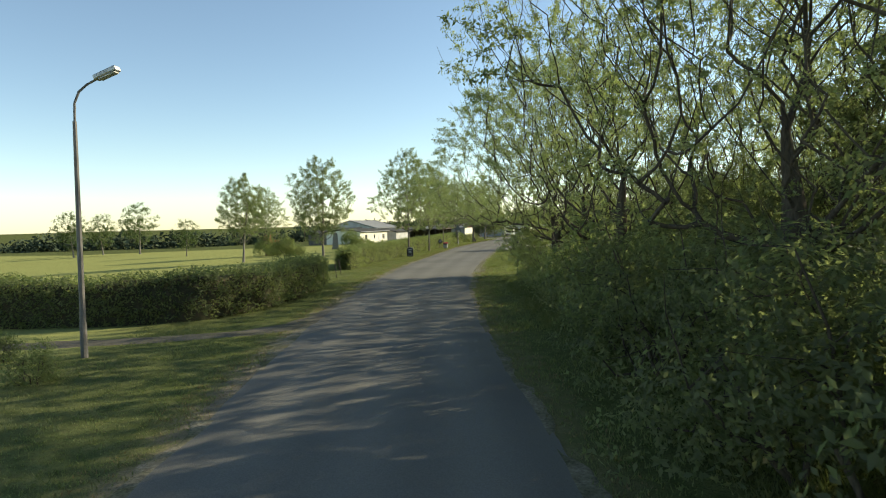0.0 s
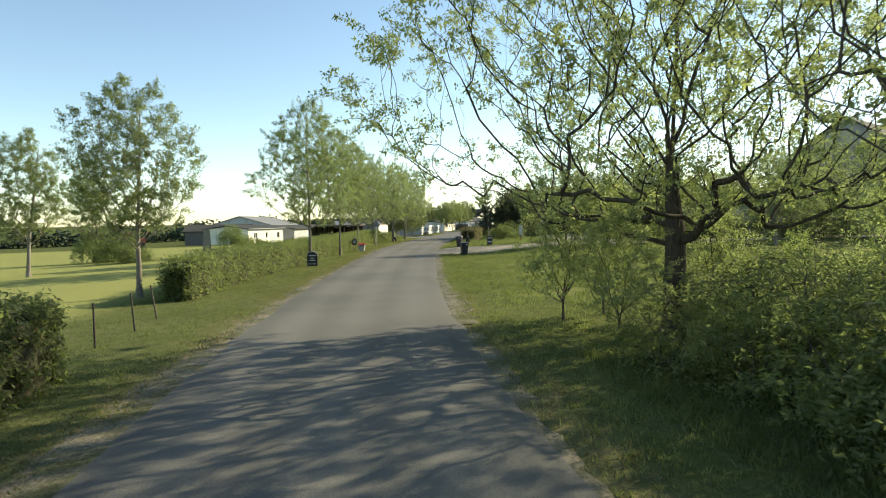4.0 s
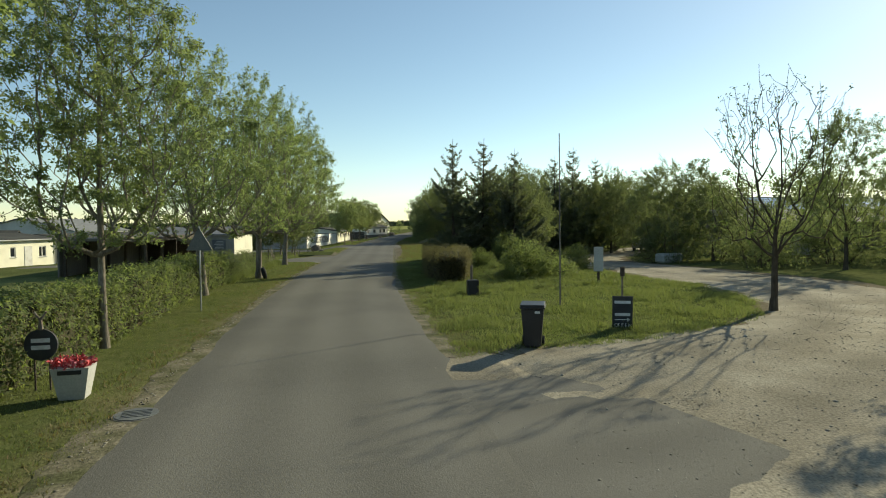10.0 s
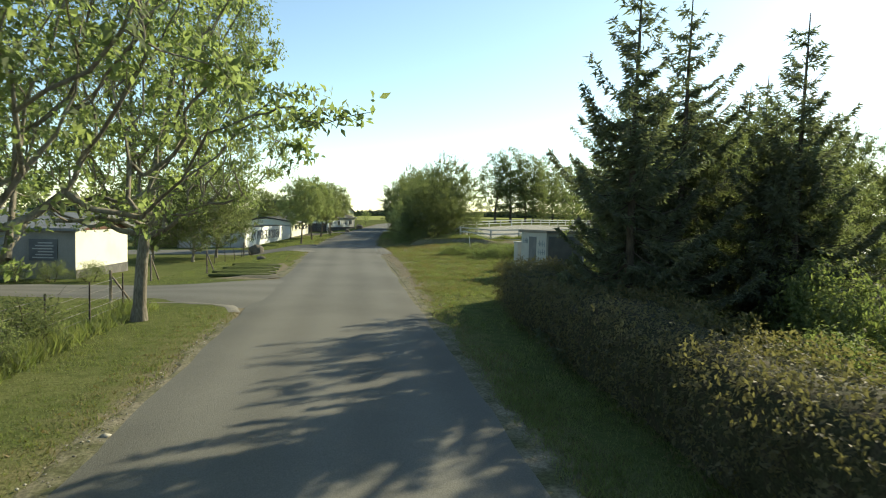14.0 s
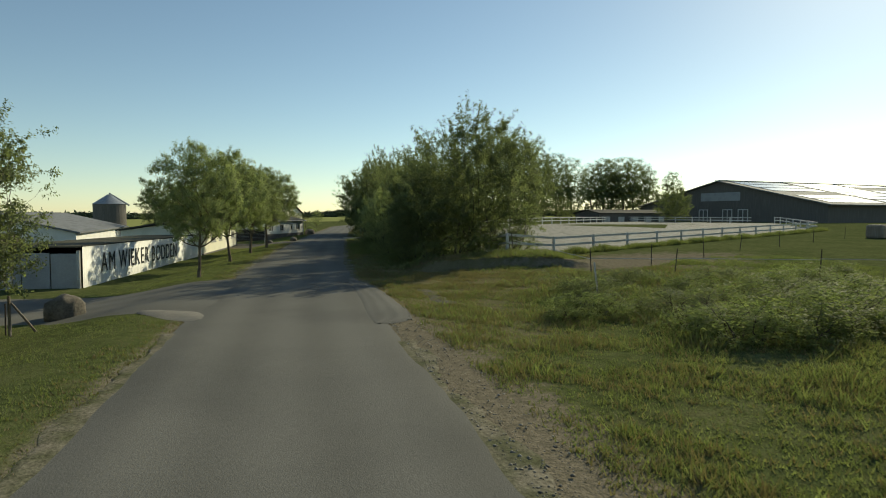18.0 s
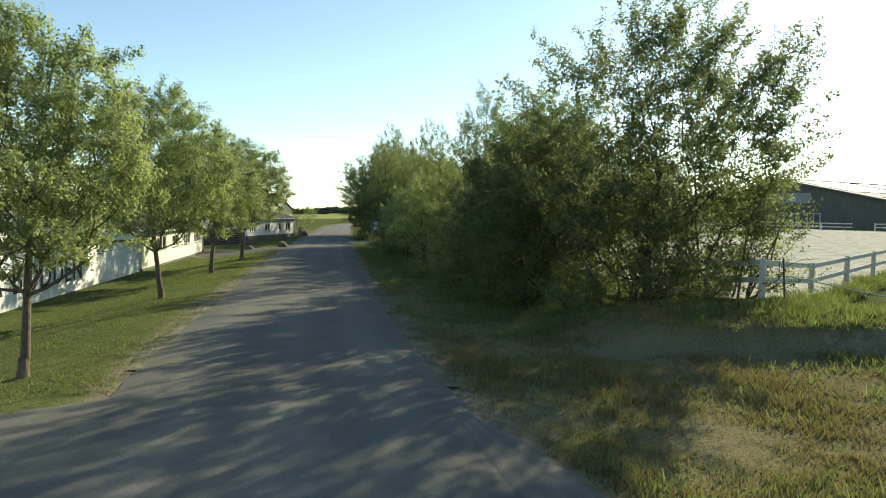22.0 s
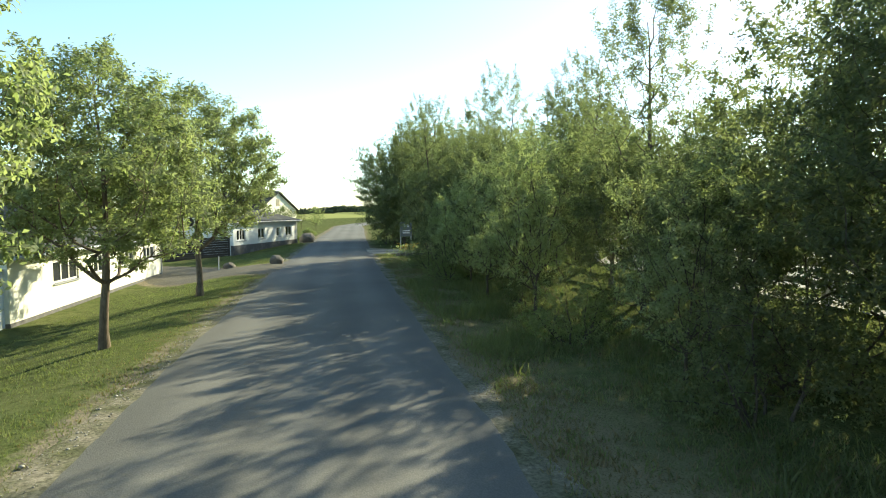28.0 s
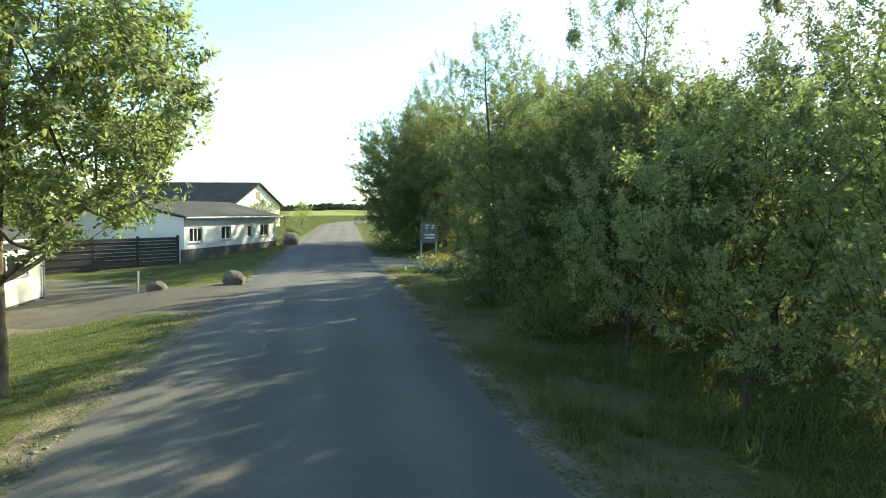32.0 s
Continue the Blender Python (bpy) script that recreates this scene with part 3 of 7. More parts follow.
for i in range(9):
    y_ = 113.9 + 0.74 * i
    x_ = -18.3 + 0.2 * math.sin(i * 2.2)
    ob_ = part("paving_strip", boxed(0, 2.75 - 0.04 * i, -0.22, 0.22, -0.05, 0.085, bevel=0.06), GRASSLAND, None)
    ob_.matrix_basis = pose(x_, y_, lift(-17.0, y_) + 0.01, 0, 0, 2 + 3 * math.sin(i * 1.7))
    tagged(ob_, "low grass-grown ridge across the earth lay-by", "paving", "lay-by strips")
ribbon("earth_track", [(-10, 11.4, 0.5), (-5.6, 13.5, 0.5), (-3.7, 14.8, 0.65), (-2.6, 16.3, 0.8), (-3.0, 19, 0.5), (-3.9, 22, 0.25)], DIRT, 0.03, "worn earth track joining the road along the hedge", "track", 0.2, 5, 0.3, seed=17)
ribbon("farm_drive", PAVING["farm_drive"], DIRT, 0.048, "cracked earth and gravel drive beside the long house", "driveway", 0.2, seed=12)
ribbon("drive_to_stables", PAVING["drive_to_stables"], GRAVEL, 0.05, "pale gravel entrance beside the info board", "driveway", 0.15, seed=13)
# bare sandy edges where the grass meets the asphalt
def road_edge(side, y0, y1, half, seed, off=0.0):
    line = [(float(road_x(y)) + side * (HALF + off), y, 0.12 + half * (0.45 + 0.8 * abs(math.sin(0.31 * y + seed) * math.sin(0.83 * y)))) for y in np.arange(y0, y1, 1.5)]
    ribbon("road_edge", line, EDGE, 0.022, "pale sandy edge strip between asphalt and grass", "verge", 0.14, 7, 0.2, seed=seed, drop=0.015)


for side, y0, y1, half in ((-1, -4, 9, 0.2), (-1, 11, 31, 0.36), (-1, 31, 102, 0.22), (-1, 113, 130, 0.26), (-1, 144, 176, 0.26), (-1, 184, 230, 0.2), (1, -4, 33, 0.16), (1, 33, 63, 0.42), (1, 71, 90, 0.26), (1, 90, 128, 0.3), (1, 142, 188, 0.18)):
    road_edge(side, y0, y1, half, int(y0 + 40 + side))
# riding arena: a sheet of trampled sand
ARENA = [(-1.88, 144.77), (-1.7, 169.0), (46.0, 222.0), (56.4, 193.4), (45.0, 173.5), (12.2, 153.4)]
bm = bmesh.new()
bm.faces.new([bm.verts.new((x, y, lift(x, y))) for x, y in ARENA])
bmesh.ops.triangulate(bm, faces=bm.faces)
for _ in range(5):
    bmesh.ops.subdivide_edges(bm, edges=[e for e in bm.edges if e.calc_length() > 1.6], cuts=1, use_grid_fill=False)
bmesh.ops.triangulate(bm, faces=bm.faces)
for v in bm.verts:
    v.co.z = lift(v.co.x, v.co.y) + 0.05 + 0.05 * noise.noise(v.co * 0.9)
tagged(part("arena_sand", bm, SAND, None, smooth=True), "trampled pale sand of the fenced riding arena", "riding arena", kind="structure")


# ---- plants ----
def leaf_cloud(rs, pts, size, spread=0.35, up=0.25, long=1.7):
    """Folded diamond leaves at the points: four corners and two triangles each."""
    n = len(pts)
    a = rs.randn(n, 3)
    a[:, 2] = a[:, 2] * 0.7 - 0.15
    a /= np.linalg.norm(a, axis=1)[:, None]
    b = rs.randn(n, 3) + np.array([0, 0, 0])
    b = np.cross(a, b)
    b /= np.linalg.norm(b, axis=1)[:, None] + 1e-9
    nrm = np.cross(a, b)
    s = (size * (1 + spread * rs.randn(n)).clip(0.4, 1.9))[:, None]
    tip, mid = pts + a * s * long, pts + a * s * long * 0.45
    fold = nrm * s * 0.18
    v = np.stack([pts, mid + b * s * 0.5 + fold, tip, mid - b * s * 0.5 + fold], 1).reshape(-1, 3)
    i = np.arange(n)[:, None] * 4
    f = np.concatenate([i + [0, 1, 2], i + [0, 2, 3]], 1).reshape(-1, 3)
    return v, f


def tufts(rs, c, out, leaf, k=6, loose=1.0, hang=0.25):
    """Tufts of k folded leaves that fan out round each point, facing outwards and hanging a little."""
    n = len(c)
    out = out / (np.linalg.norm(out, axis=1)[:, None] + 1e-9)
    u = np.cross(out, rs.randn(n, 3))
    u /= np.linalg.norm(u, axis=1)[:, None] + 1e-9
    w = np.cross(out, u)
    an = np.arange(k)[None] * 6.283 / k + rs.rand(n, 1) * 6.283 + 0.35 * rs.randn(n, k)
    a = np.cos(an)[..., None] * u[:, None] + np.sin(an)[..., None] * w[:, None] + out[:, None] * rs.uniform(-0.3, 1.0, (n, k, 1))
    a[..., 2] -= hang
    a /= np.linalg.norm(a, axis=2)[..., None]
    nrm = out[:, None] + np.array([0, 0, 0.7]) + 0.45 * rs.randn(n, k, 3)
    b = np.cross(a, nrm)
    b /= np.linalg.norm(b, axis=2)[..., None] + 1e-9
    nrm = np.cross(b, a)
    s = leaf * rs.uniform(0.6, 1.25, (n, k, 1))
    base = c[:, None] + out[:, None] * rs.uniform(-1.6, 1.2, (n, k, 1)) * leaf * loose + rs.uniform(-1, 1, (n, k, 3)) * leaf * 0.8 * loose
    mid = base + a * s * 0.8 + nrm * s * 0.12
    tip = base + a * s * 1.75 - nrm * s * 0.12
    v = np.stack([base, mid + b * s * 0.42, tip, mid - b * s * 0.42], 2).reshape(-1, 3)
    i = np.arange(n * k)[:, None] * 4
    return v, np.concatenate([i + [0, 1, 2], i + [0, 2, 3]], 1).reshape(-1, 3)


class Tubes:
    """Collects tapered tubes for stems and branches."""

    def __init__(self):
        self.v, self.f, self.n = [], [], 0

    def add(self, pts, r0, r1, sides=6):
        pts = np.asarray(pts, float)
        k = len(pts)
        d = np.gradient(pts, axis=0)
        d /= np.linalg.norm(d, axis=1)[:, None] + 1e-9
        ref = np.array([0.31, 0.87, 0.12])
        u = np.cross(d, ref)
        u /= np.linalg.norm(u, axis=1)[:, None] + 1e-9
        w = np.cross(d, u)
        r = np.linspace(r0, r1, k)[:, None, None]
        an = np.linspace(0, 2 * math.pi, sides, endpoint=False)
        ring = pts[:, None] + r * (np.cos(an)[None, :, None] * u[:, None] + np.sin(an)[None, :, None] * w[:, None])
        self.v.append(ring.reshape(-1, 3))
        i, j = np.meshgrid(np.arange(k - 1), np.arange(sides), indexing="ij")
        j2 = (j + 1) % sides
        q = np.stack([i * sides + j, i * sides + j2, (i + 1) * sides + j2, (i + 1) * sides + j], -1).reshape(-1, 4)
        self.f.append(q + self.n)
        self.n += k * sides

    def mesh(self, name):
        return array_mesh(name, np.concatenate(self.v), np.concatenate(self.f))


def wander(rs, start, way, length, k, bend, rise=0.0):
    """A crooked line of k points."""
    p, d = np.array(start, float), np.array(way, float) / np.linalg.norm(way)
    out = [p]
    for _ in range(k - 1):
        d = d + bend * rs.randn(3) + np.array([0, 0, rise])
        d /= np.linalg.norm(d)
        p = p + d * length / (k - 1)
        out.append(p)
    return np.array(out)


def crown_meshes(seed, height, clear, radius, girth, leaves, leaf, tufty=420, peak=0.4, shell=0.5, clump=0.3, bare=0.0, leaders=1, sprays=0, spray=0.9, lift_=0.55, flat=1.0, hang=0.25, squash=0.75, twig=1.0):
    """Stem-and-branch mesh and leaf mesh of a broad-leaved tree: tufts of leaves fill an egg-shaped crown and each hangs on a twig that joins the nearest older wood."""
    rs = np.random.RandomState(seed)
    span = height - clear

    def girdle(f):
        """Half width of the crown, as a share of the largest, at a share f of its height."""
        f = np.clip(f, 0, 1)
        low = np.sqrt(np.clip(1 - ((peak - f) / peak) ** 2, 0, 1)) * 0.8 + 0.2
        high = np.clip(1 - (np.clip(f - peak, 0, 1) / (1 - peak)) ** 2.3, 0, 1) ** 0.66
        return np.where(f < peak, low, high)

    wob = rs.rand(8) * 6.283
    n = tufty
    f = np.concatenate([rs.beta(1.35, 1.15, n * 3)])
    az = rs.rand(n * 3) * 6.283
    q = rs.rand(n * 3) ** shell
    keep = rs.rand(n * 3) < girdle(f) ** 1.3
    f, az, q = f[keep][:n], az[keep][:n], q[keep][:n]
    n = len(f)
    lumpy = 1 + 0.10 * np.sin(2 * az + wob[0] + 3 * f) + 0.09 * np.sin(3 * az + wob[1] - 5 * f) + 0.07 * np.sin(5 * az + wob[2] + 9 * f)
    r = radius * girdle(f) * q * lumpy
    tops = np.stack([r * np.cos(az), r * np.sin(az), clear + span * f * (1 + 0.04 * np.sin(3 * az + wob[3])) + 0.12 * rs.randn(n)], 1)
    # older wood: the stem, or several forked stems
    nodes, parent, fixed = [], [], []

    def string(line, root):
        for p in line:
            nodes.append(np.array(p, float))
            parent.append(root)
            root = len(nodes) - 1
        return root

    stem = wander(rs, (0, 0, -0.12), (0.02 * rs.randn(), 0.02 * rs.randn(), 1), (clear + span * 0.25 if leaders > 1 else height * 0.9), 12, 0.03, 0.03)
    string(stem, -1)
    for j in range(leaders if leaders > 1 else 0):
        a = j * 6.283 / leaders + rs.rand()
        start = rs.randint(5, 11)
        reach = 0.25 + 0.4 * rs.rand()
        string(wander(rs, nodes[start], (math.cos(a) * reach, math.sin(a) * reach, 1), span * (0.62 + 0.18 * rs.rand()), 10, 0.14, 0.04)[1:], start)
    # twigs join the nearest wood, the innermost and lowest first
    order = np.argsort(np.hypot(tops[:, 0], tops[:, 1]) / radius + 0.35 * f + 0.1 * rs.rand(n))
    P = np.zeros((len(nodes) + n * 4, 3))
    P[: len(nodes)] = nodes
    m, ends = len(nodes), []
    par = parent + [0] * (n * 4)
    for i in order:
        c = tops[i]
        d = c - P[:m]
        flat_d = np.hypot(d[:, 0], d[:, 1])
        cost = np.sqrt((d ** 2).sum(1)) + 2.2 * np.clip(lift_ * flat_d - d[:, 2], 0, None) + (P[:m, 2] < clear * 0.75) * 3.0
        k = int(np.argmin(cost))
        a, gap = P[k], c - P[k]
        length = np.linalg.norm(gap) + 1e-6
        for s_ in (0.33, 0.67, 1.0):
            bow = np.array([0, 0, -0.09 * length * math.sin(math.pi * s_)]) + (0.03 * length * rs.randn(3) if s_ < 1 else 0)
            P[m] = a + gap * s_ + bow
            par[m] = k
            k = m
            m += 1
        ends.append(k)
    P, par = P[:m], np.array(par[:m])
    load = np.zeros(m)
    load[ends] = 1
    for i in range(m - 1, 0, -1):
        if par[i] >= 0:
            load[par[i]] += load[i]
    tip = twig * 0.0044 * (height / 8) ** 0.5
    thick = np.clip(tip * np.maximum(load, 0.6) ** 0.47, tip, girth)
    thick[: len(stem)] = girth * (np.linspace(1, 0.16, len(stem)) if leaders < 2 else np.interp(np.arange(len(stem)), [0, 6, len(stem) - 1], [1, 0.78, 0.12]))
    verts, faces, base = [], [], 0
    kids = np.arange(1, m)
    kids = kids[par[kids] >= 0]
    for sides, pick in ((8, thick[kids] > 0.055), (5, (thick[kids] <= 0.055) & (thick[kids] > 0.016)), (3, thick[kids] <= 0.016)):
        j = kids[pick]
        if not len(j):
            continue
        a, b = P[par[j]], P[j]
        d = b - a
        d /= np.linalg.norm(d, axis=1)[:, None] + 1e-9
        u = np.cross(d, np.array([0.31, 0.87, 0.12]))
        u /= np.linalg.norm(u, axis=1)[:, None] + 1e-9
        w = np.cross(d, u)
        an = np.linspace(0, 6.283185, sides, endpoint=False)
        ring = np.cos(an)[None, :, None] * u[:, None] + np.sin(an)[None, :, None] * w[:, None]
        ra = np.minimum(thick[par[j]], thick[j] * 1.6)[:, None, None]
        v = np.concatenate([a[:, None] + ring * ra, b[:, None] + ring * thick[j][:, None, None]], 1).reshape(-1, 3)
        o = base + np.arange(len(j))[:, None] * 2 * sides
        e = np.arange(sides)
        e2 = (e + 1) % sides
        faces.append(np.stack([o + e, o + e2, o + sides + e2, o + sides + e], -1).reshape(-1, 4))
        verts.append(v)
        base += len(v)
    an = np.linspace(0, 6.283185, 9, endpoint=False)
    for z0, z1, r0, r1 in ((-0.15, 0.35, girth * 1.38, girth * 1.02),):
        ring = np.stack([np.cos(an), np.sin(an), 0 * an], 1)
        v = np.concatenate([ring * r0 + [0, 0, z0], ring * r1 + [stem[1][0] * 0.4, stem[1][1] * 0.4, z1]])
        e = np.arange(9)
        faces.append(base + np.stack([e, (e + 1) % 9, 9 + (e + 1) % 9, 9 + e], -1))
        verts.append(v)
        base += 18
    # leaves: rosettes about the twig ends, and along shoots that reach out of the crown
    k = 6
    live = np.array(ends)[rs.rand(n) >= bare]
    per = max(1, int(leaves / k / max(1, len(live))))
    middle = np.array([0, 0, clear + span * 0.4])
    c = np.repeat(P[live], per, 0)
    size = np.repeat(clump * rs.uniform(0.65, 1.35, len(live)), per)[:, None]
    e = rs.randn(len(c), 3)
    e /= np.linalg.norm(e, axis=1)[:, None]
    e *= rs.rand(len(c), 1) ** 0.45
    pts, outs = c + e * size * np.array([1, 1, squash]), e + 0.6 * (c - middle) / radius + np.array([0, 0, 0.25])
    if sprays:
        far = live[np.argsort(-(np.linalg.norm((P[live] - middle) / np.array([radius, radius, span * 0.55]), axis=1) + 0.25 * rs.rand(len(live))))][:sprays]
        for j in far:
            way = (P[j] - middle) / radius + np.array([0, 0, 0.35]) + 0.3 * rs.randn(3)
            line = wander(rs, P[j], way, spray * rs.uniform(0.5, 1.2), 6, 0.14, -0.04)
            t = Tubes()
            t.add(line, tip * 1.2, tip * 0.5, 3)
            verts.append(t.v[0])
            faces.append(t.f[0] + base)
            base += len(t.v[0])
            s_ = rs.rand(16) * 5
            q_ = np.stack([np.interp(s_, range(6), line[:, x]) for x in range(3)], 1)
            pts = np.concatenate([pts, q_ + 0.05 * rs.randn(16, 3)])
            outs = np.concatenate([outs, np.repeat(way[None], 16, 0) + 0.6 * rs.randn(16, 3)])
    ok = pts[:, 2] > 0.05
    v, fc = tufts(rs, pts[ok], outs[ok], leaf, k, hang=hang)
    return array_mesh("trunk", np.concatenate(verts), np.concatenate(faces)), array_mesh("crown", v, fc)


def spruce_meshes(seed, height, radius, needles, airy=0.35):
    """A spruce: whorls of sagging branches that turn up at the tip, with needled side twigs; the top stays thin and open."""
    rs = np.random.RandomState(seed)
    tubes, pts, ways = Tubes(), [], []
    tubes.add(wander(rs, (0, 0, -0.1), (0, 0, 1), height + 0.1, 10, 0.010), 0.13, 0.012, 7)
    whorls = int(height * 3.4)
    reaches = []
    for i in range(whorls):
        f = 0.05 + 0.93 * i / whorls
        for _ in range(5 if f < 0.7 else 4):
            reaches.append((f, radius * (0.95 * (1 - f) ** 0.85 + 0.05) * rs.uniform(0.25, 1.35)))

    def full(f):
        """How closely the needles stand at a share f of the height."""
        return 1.0 if f < 1 - airy else 0.26 + 0.5 * ((1 - f) / airy) ** 2

    total = sum(r * full(f) for f, r in reaches)
    for f, reach in reaches:
        az = rs.rand() * 6.283
        el = radians(-14 + 42 * f + 12 * rs.randn())
        out = np.array([math.cos(az), math.sin(az), 0])
        t = np.linspace(0, 1, 6)[:, None]
        br = np.array([0, 0, f * height]) + out * reach * t + np.array([0, 0, 1]) * reach * (math.tan(el) * t - 0.22 * np.sin(math.pi * t) + 0.12 * t ** 3)
        tubes.add(br, 0.018 * (1.25 - f), 0.004, 4)
        n = max(6, int(needles * reach * full(f) / total))
        q = 0.08 + 0.92 * rs.rand(n) ** 0.8
        b = np.stack([np.interp(q * 5, range(6), br[:, k]) for k in range(3)], 1)
        side = np.array([-math.sin(az), math.cos(az), 0])
        s_ = rs.uniform(-1, 1, n)
        wide = ((0.30 if f < 1 - airy else 0.22) * reach * (1.05 - q) + 0.04) * s_
        pts.append(b + side * wide[:, None] - np.array([0, 0, 1]) * (0.35 * np.abs(wide) + 0.07 * rs.rand(n))[:, None])
        ways.append(side * np.sign(s_)[:, None] * 0.7 + out * 0.6 + 0.45 * rs.randn(n, 3) - np.array([0, 0, 0.25]))
    p, a = np.concatenate(pts), np.concatenate(ways)
    a /= np.linalg.norm(a, axis=1)[:, None]
    b = np.cross(a, rs.randn(len(p), 3))
    b /= np.linalg.norm(b, axis=1)[:, None] + 1e-9
    ln = rs.uniform(0.10, 0.20, (len(p), 1))
    v = np.stack([p - a * ln * 0.3, p + a * ln * 0.3 + b * 0.022, p + a * ln, p + a * ln * 0.3 - b * 0.022], 1).reshape(-1, 3)
    i = np.arange(len(p))[:, None] * 4
    return tubes.mesh("trunk"), array_mesh("foliage", v, np.concatenate([i + [0, 1, 2], i + [0, 2, 3]], 1).reshape(-1, 3))


def bush_meshes(seed, rx, ry, h, leaves, leaf, lumps=14, low=0.05, stems=9, fill=0.5):
    """A shrub: a fan of stems and lumps of leaves with gaps between."""
    rs = np.random.RandomState(seed)
    tubes, pts, outs = Tubes(), [], []
    per = leaves // lumps // 6
    for i in range(lumps):
        az, q = rs.rand() * 6.283, math.sqrt(rs.rand())
        z = h * (low + (0.86 - low) * rs.rand())
        pinch = math.sqrt(max(0.08, 1 - (z / h) ** 2.2))
        c = np.array([math.cos(az) * rx * q * pinch * 0.85, math.sin(az) * ry * q * pinch * 0.85, z])
        size = 0.34 * min(rx, ry, h) * (0.7 + 0.7 * rs.rand())
        d = rs.randn(per, 3)
        d /= np.linalg.norm(d, axis=1)[:, None]
        rad = size * (1 - fill * rs.rand(per) ** 1.5) * rs.uniform(0.8, 1.15, per)
        p = c + d * rad[:, None] * np.array([1.1, 1.1, 0.85])
        pts.append(p[p[:, 2] > 0.02])
        outs.append(d[p[:, 2] > 0.02])
        if i < stems:
            foot = np.array([math.cos(az) * rx * 0.2, math.sin(az) * ry * 0.2, -0.1])
            st = np.stack([foot + (c - foot) * t + 0.06 * rs.randn(3) * (t > 0) for t in (0, 0.3, 0.6, 0.9, 1.15)])
            tubes.add(st, 0.035, 0.008, 5)
            for _ in range(3):
                tubes.add(wander(rs, st[rs.randint(2, 5)], rs.randn(3) + [0, 0, 0.8], size * 1.6, 4, 0.2), 0.012, 0.003, 3)
    v, fc = tufts(rs, np.concatenate(pts), np.concatenate(outs), leaf)
    return tubes.mesh("stemwork"), array_mesh("foliage", v, fc)


def plant(name, meshes, mats, label, category, at, rz=0.0, scale=1.0, group="", names=("trunk", "crown"), tall=1.0):
    e = thing(name, label, category, at, rz, group)
    e.scale = (scale, scale, scale * tall)
    for me, mat, nm in zip(meshes, mats, names):
        link_mesh(nm, me, mat, e, smooth=(nm in ("trunk", "stemwork")))
    return e


def again(ob, x, y, rz, scale, z=None, tall=1.0, label=""):
    c = copy_thing(ob, pose(x, y, lift(x, y) if z is None else z, 0, 0, rz))
    c.scale = (scale, scale, scale * tall)
    if label:
        tagged(c, label)
    return c


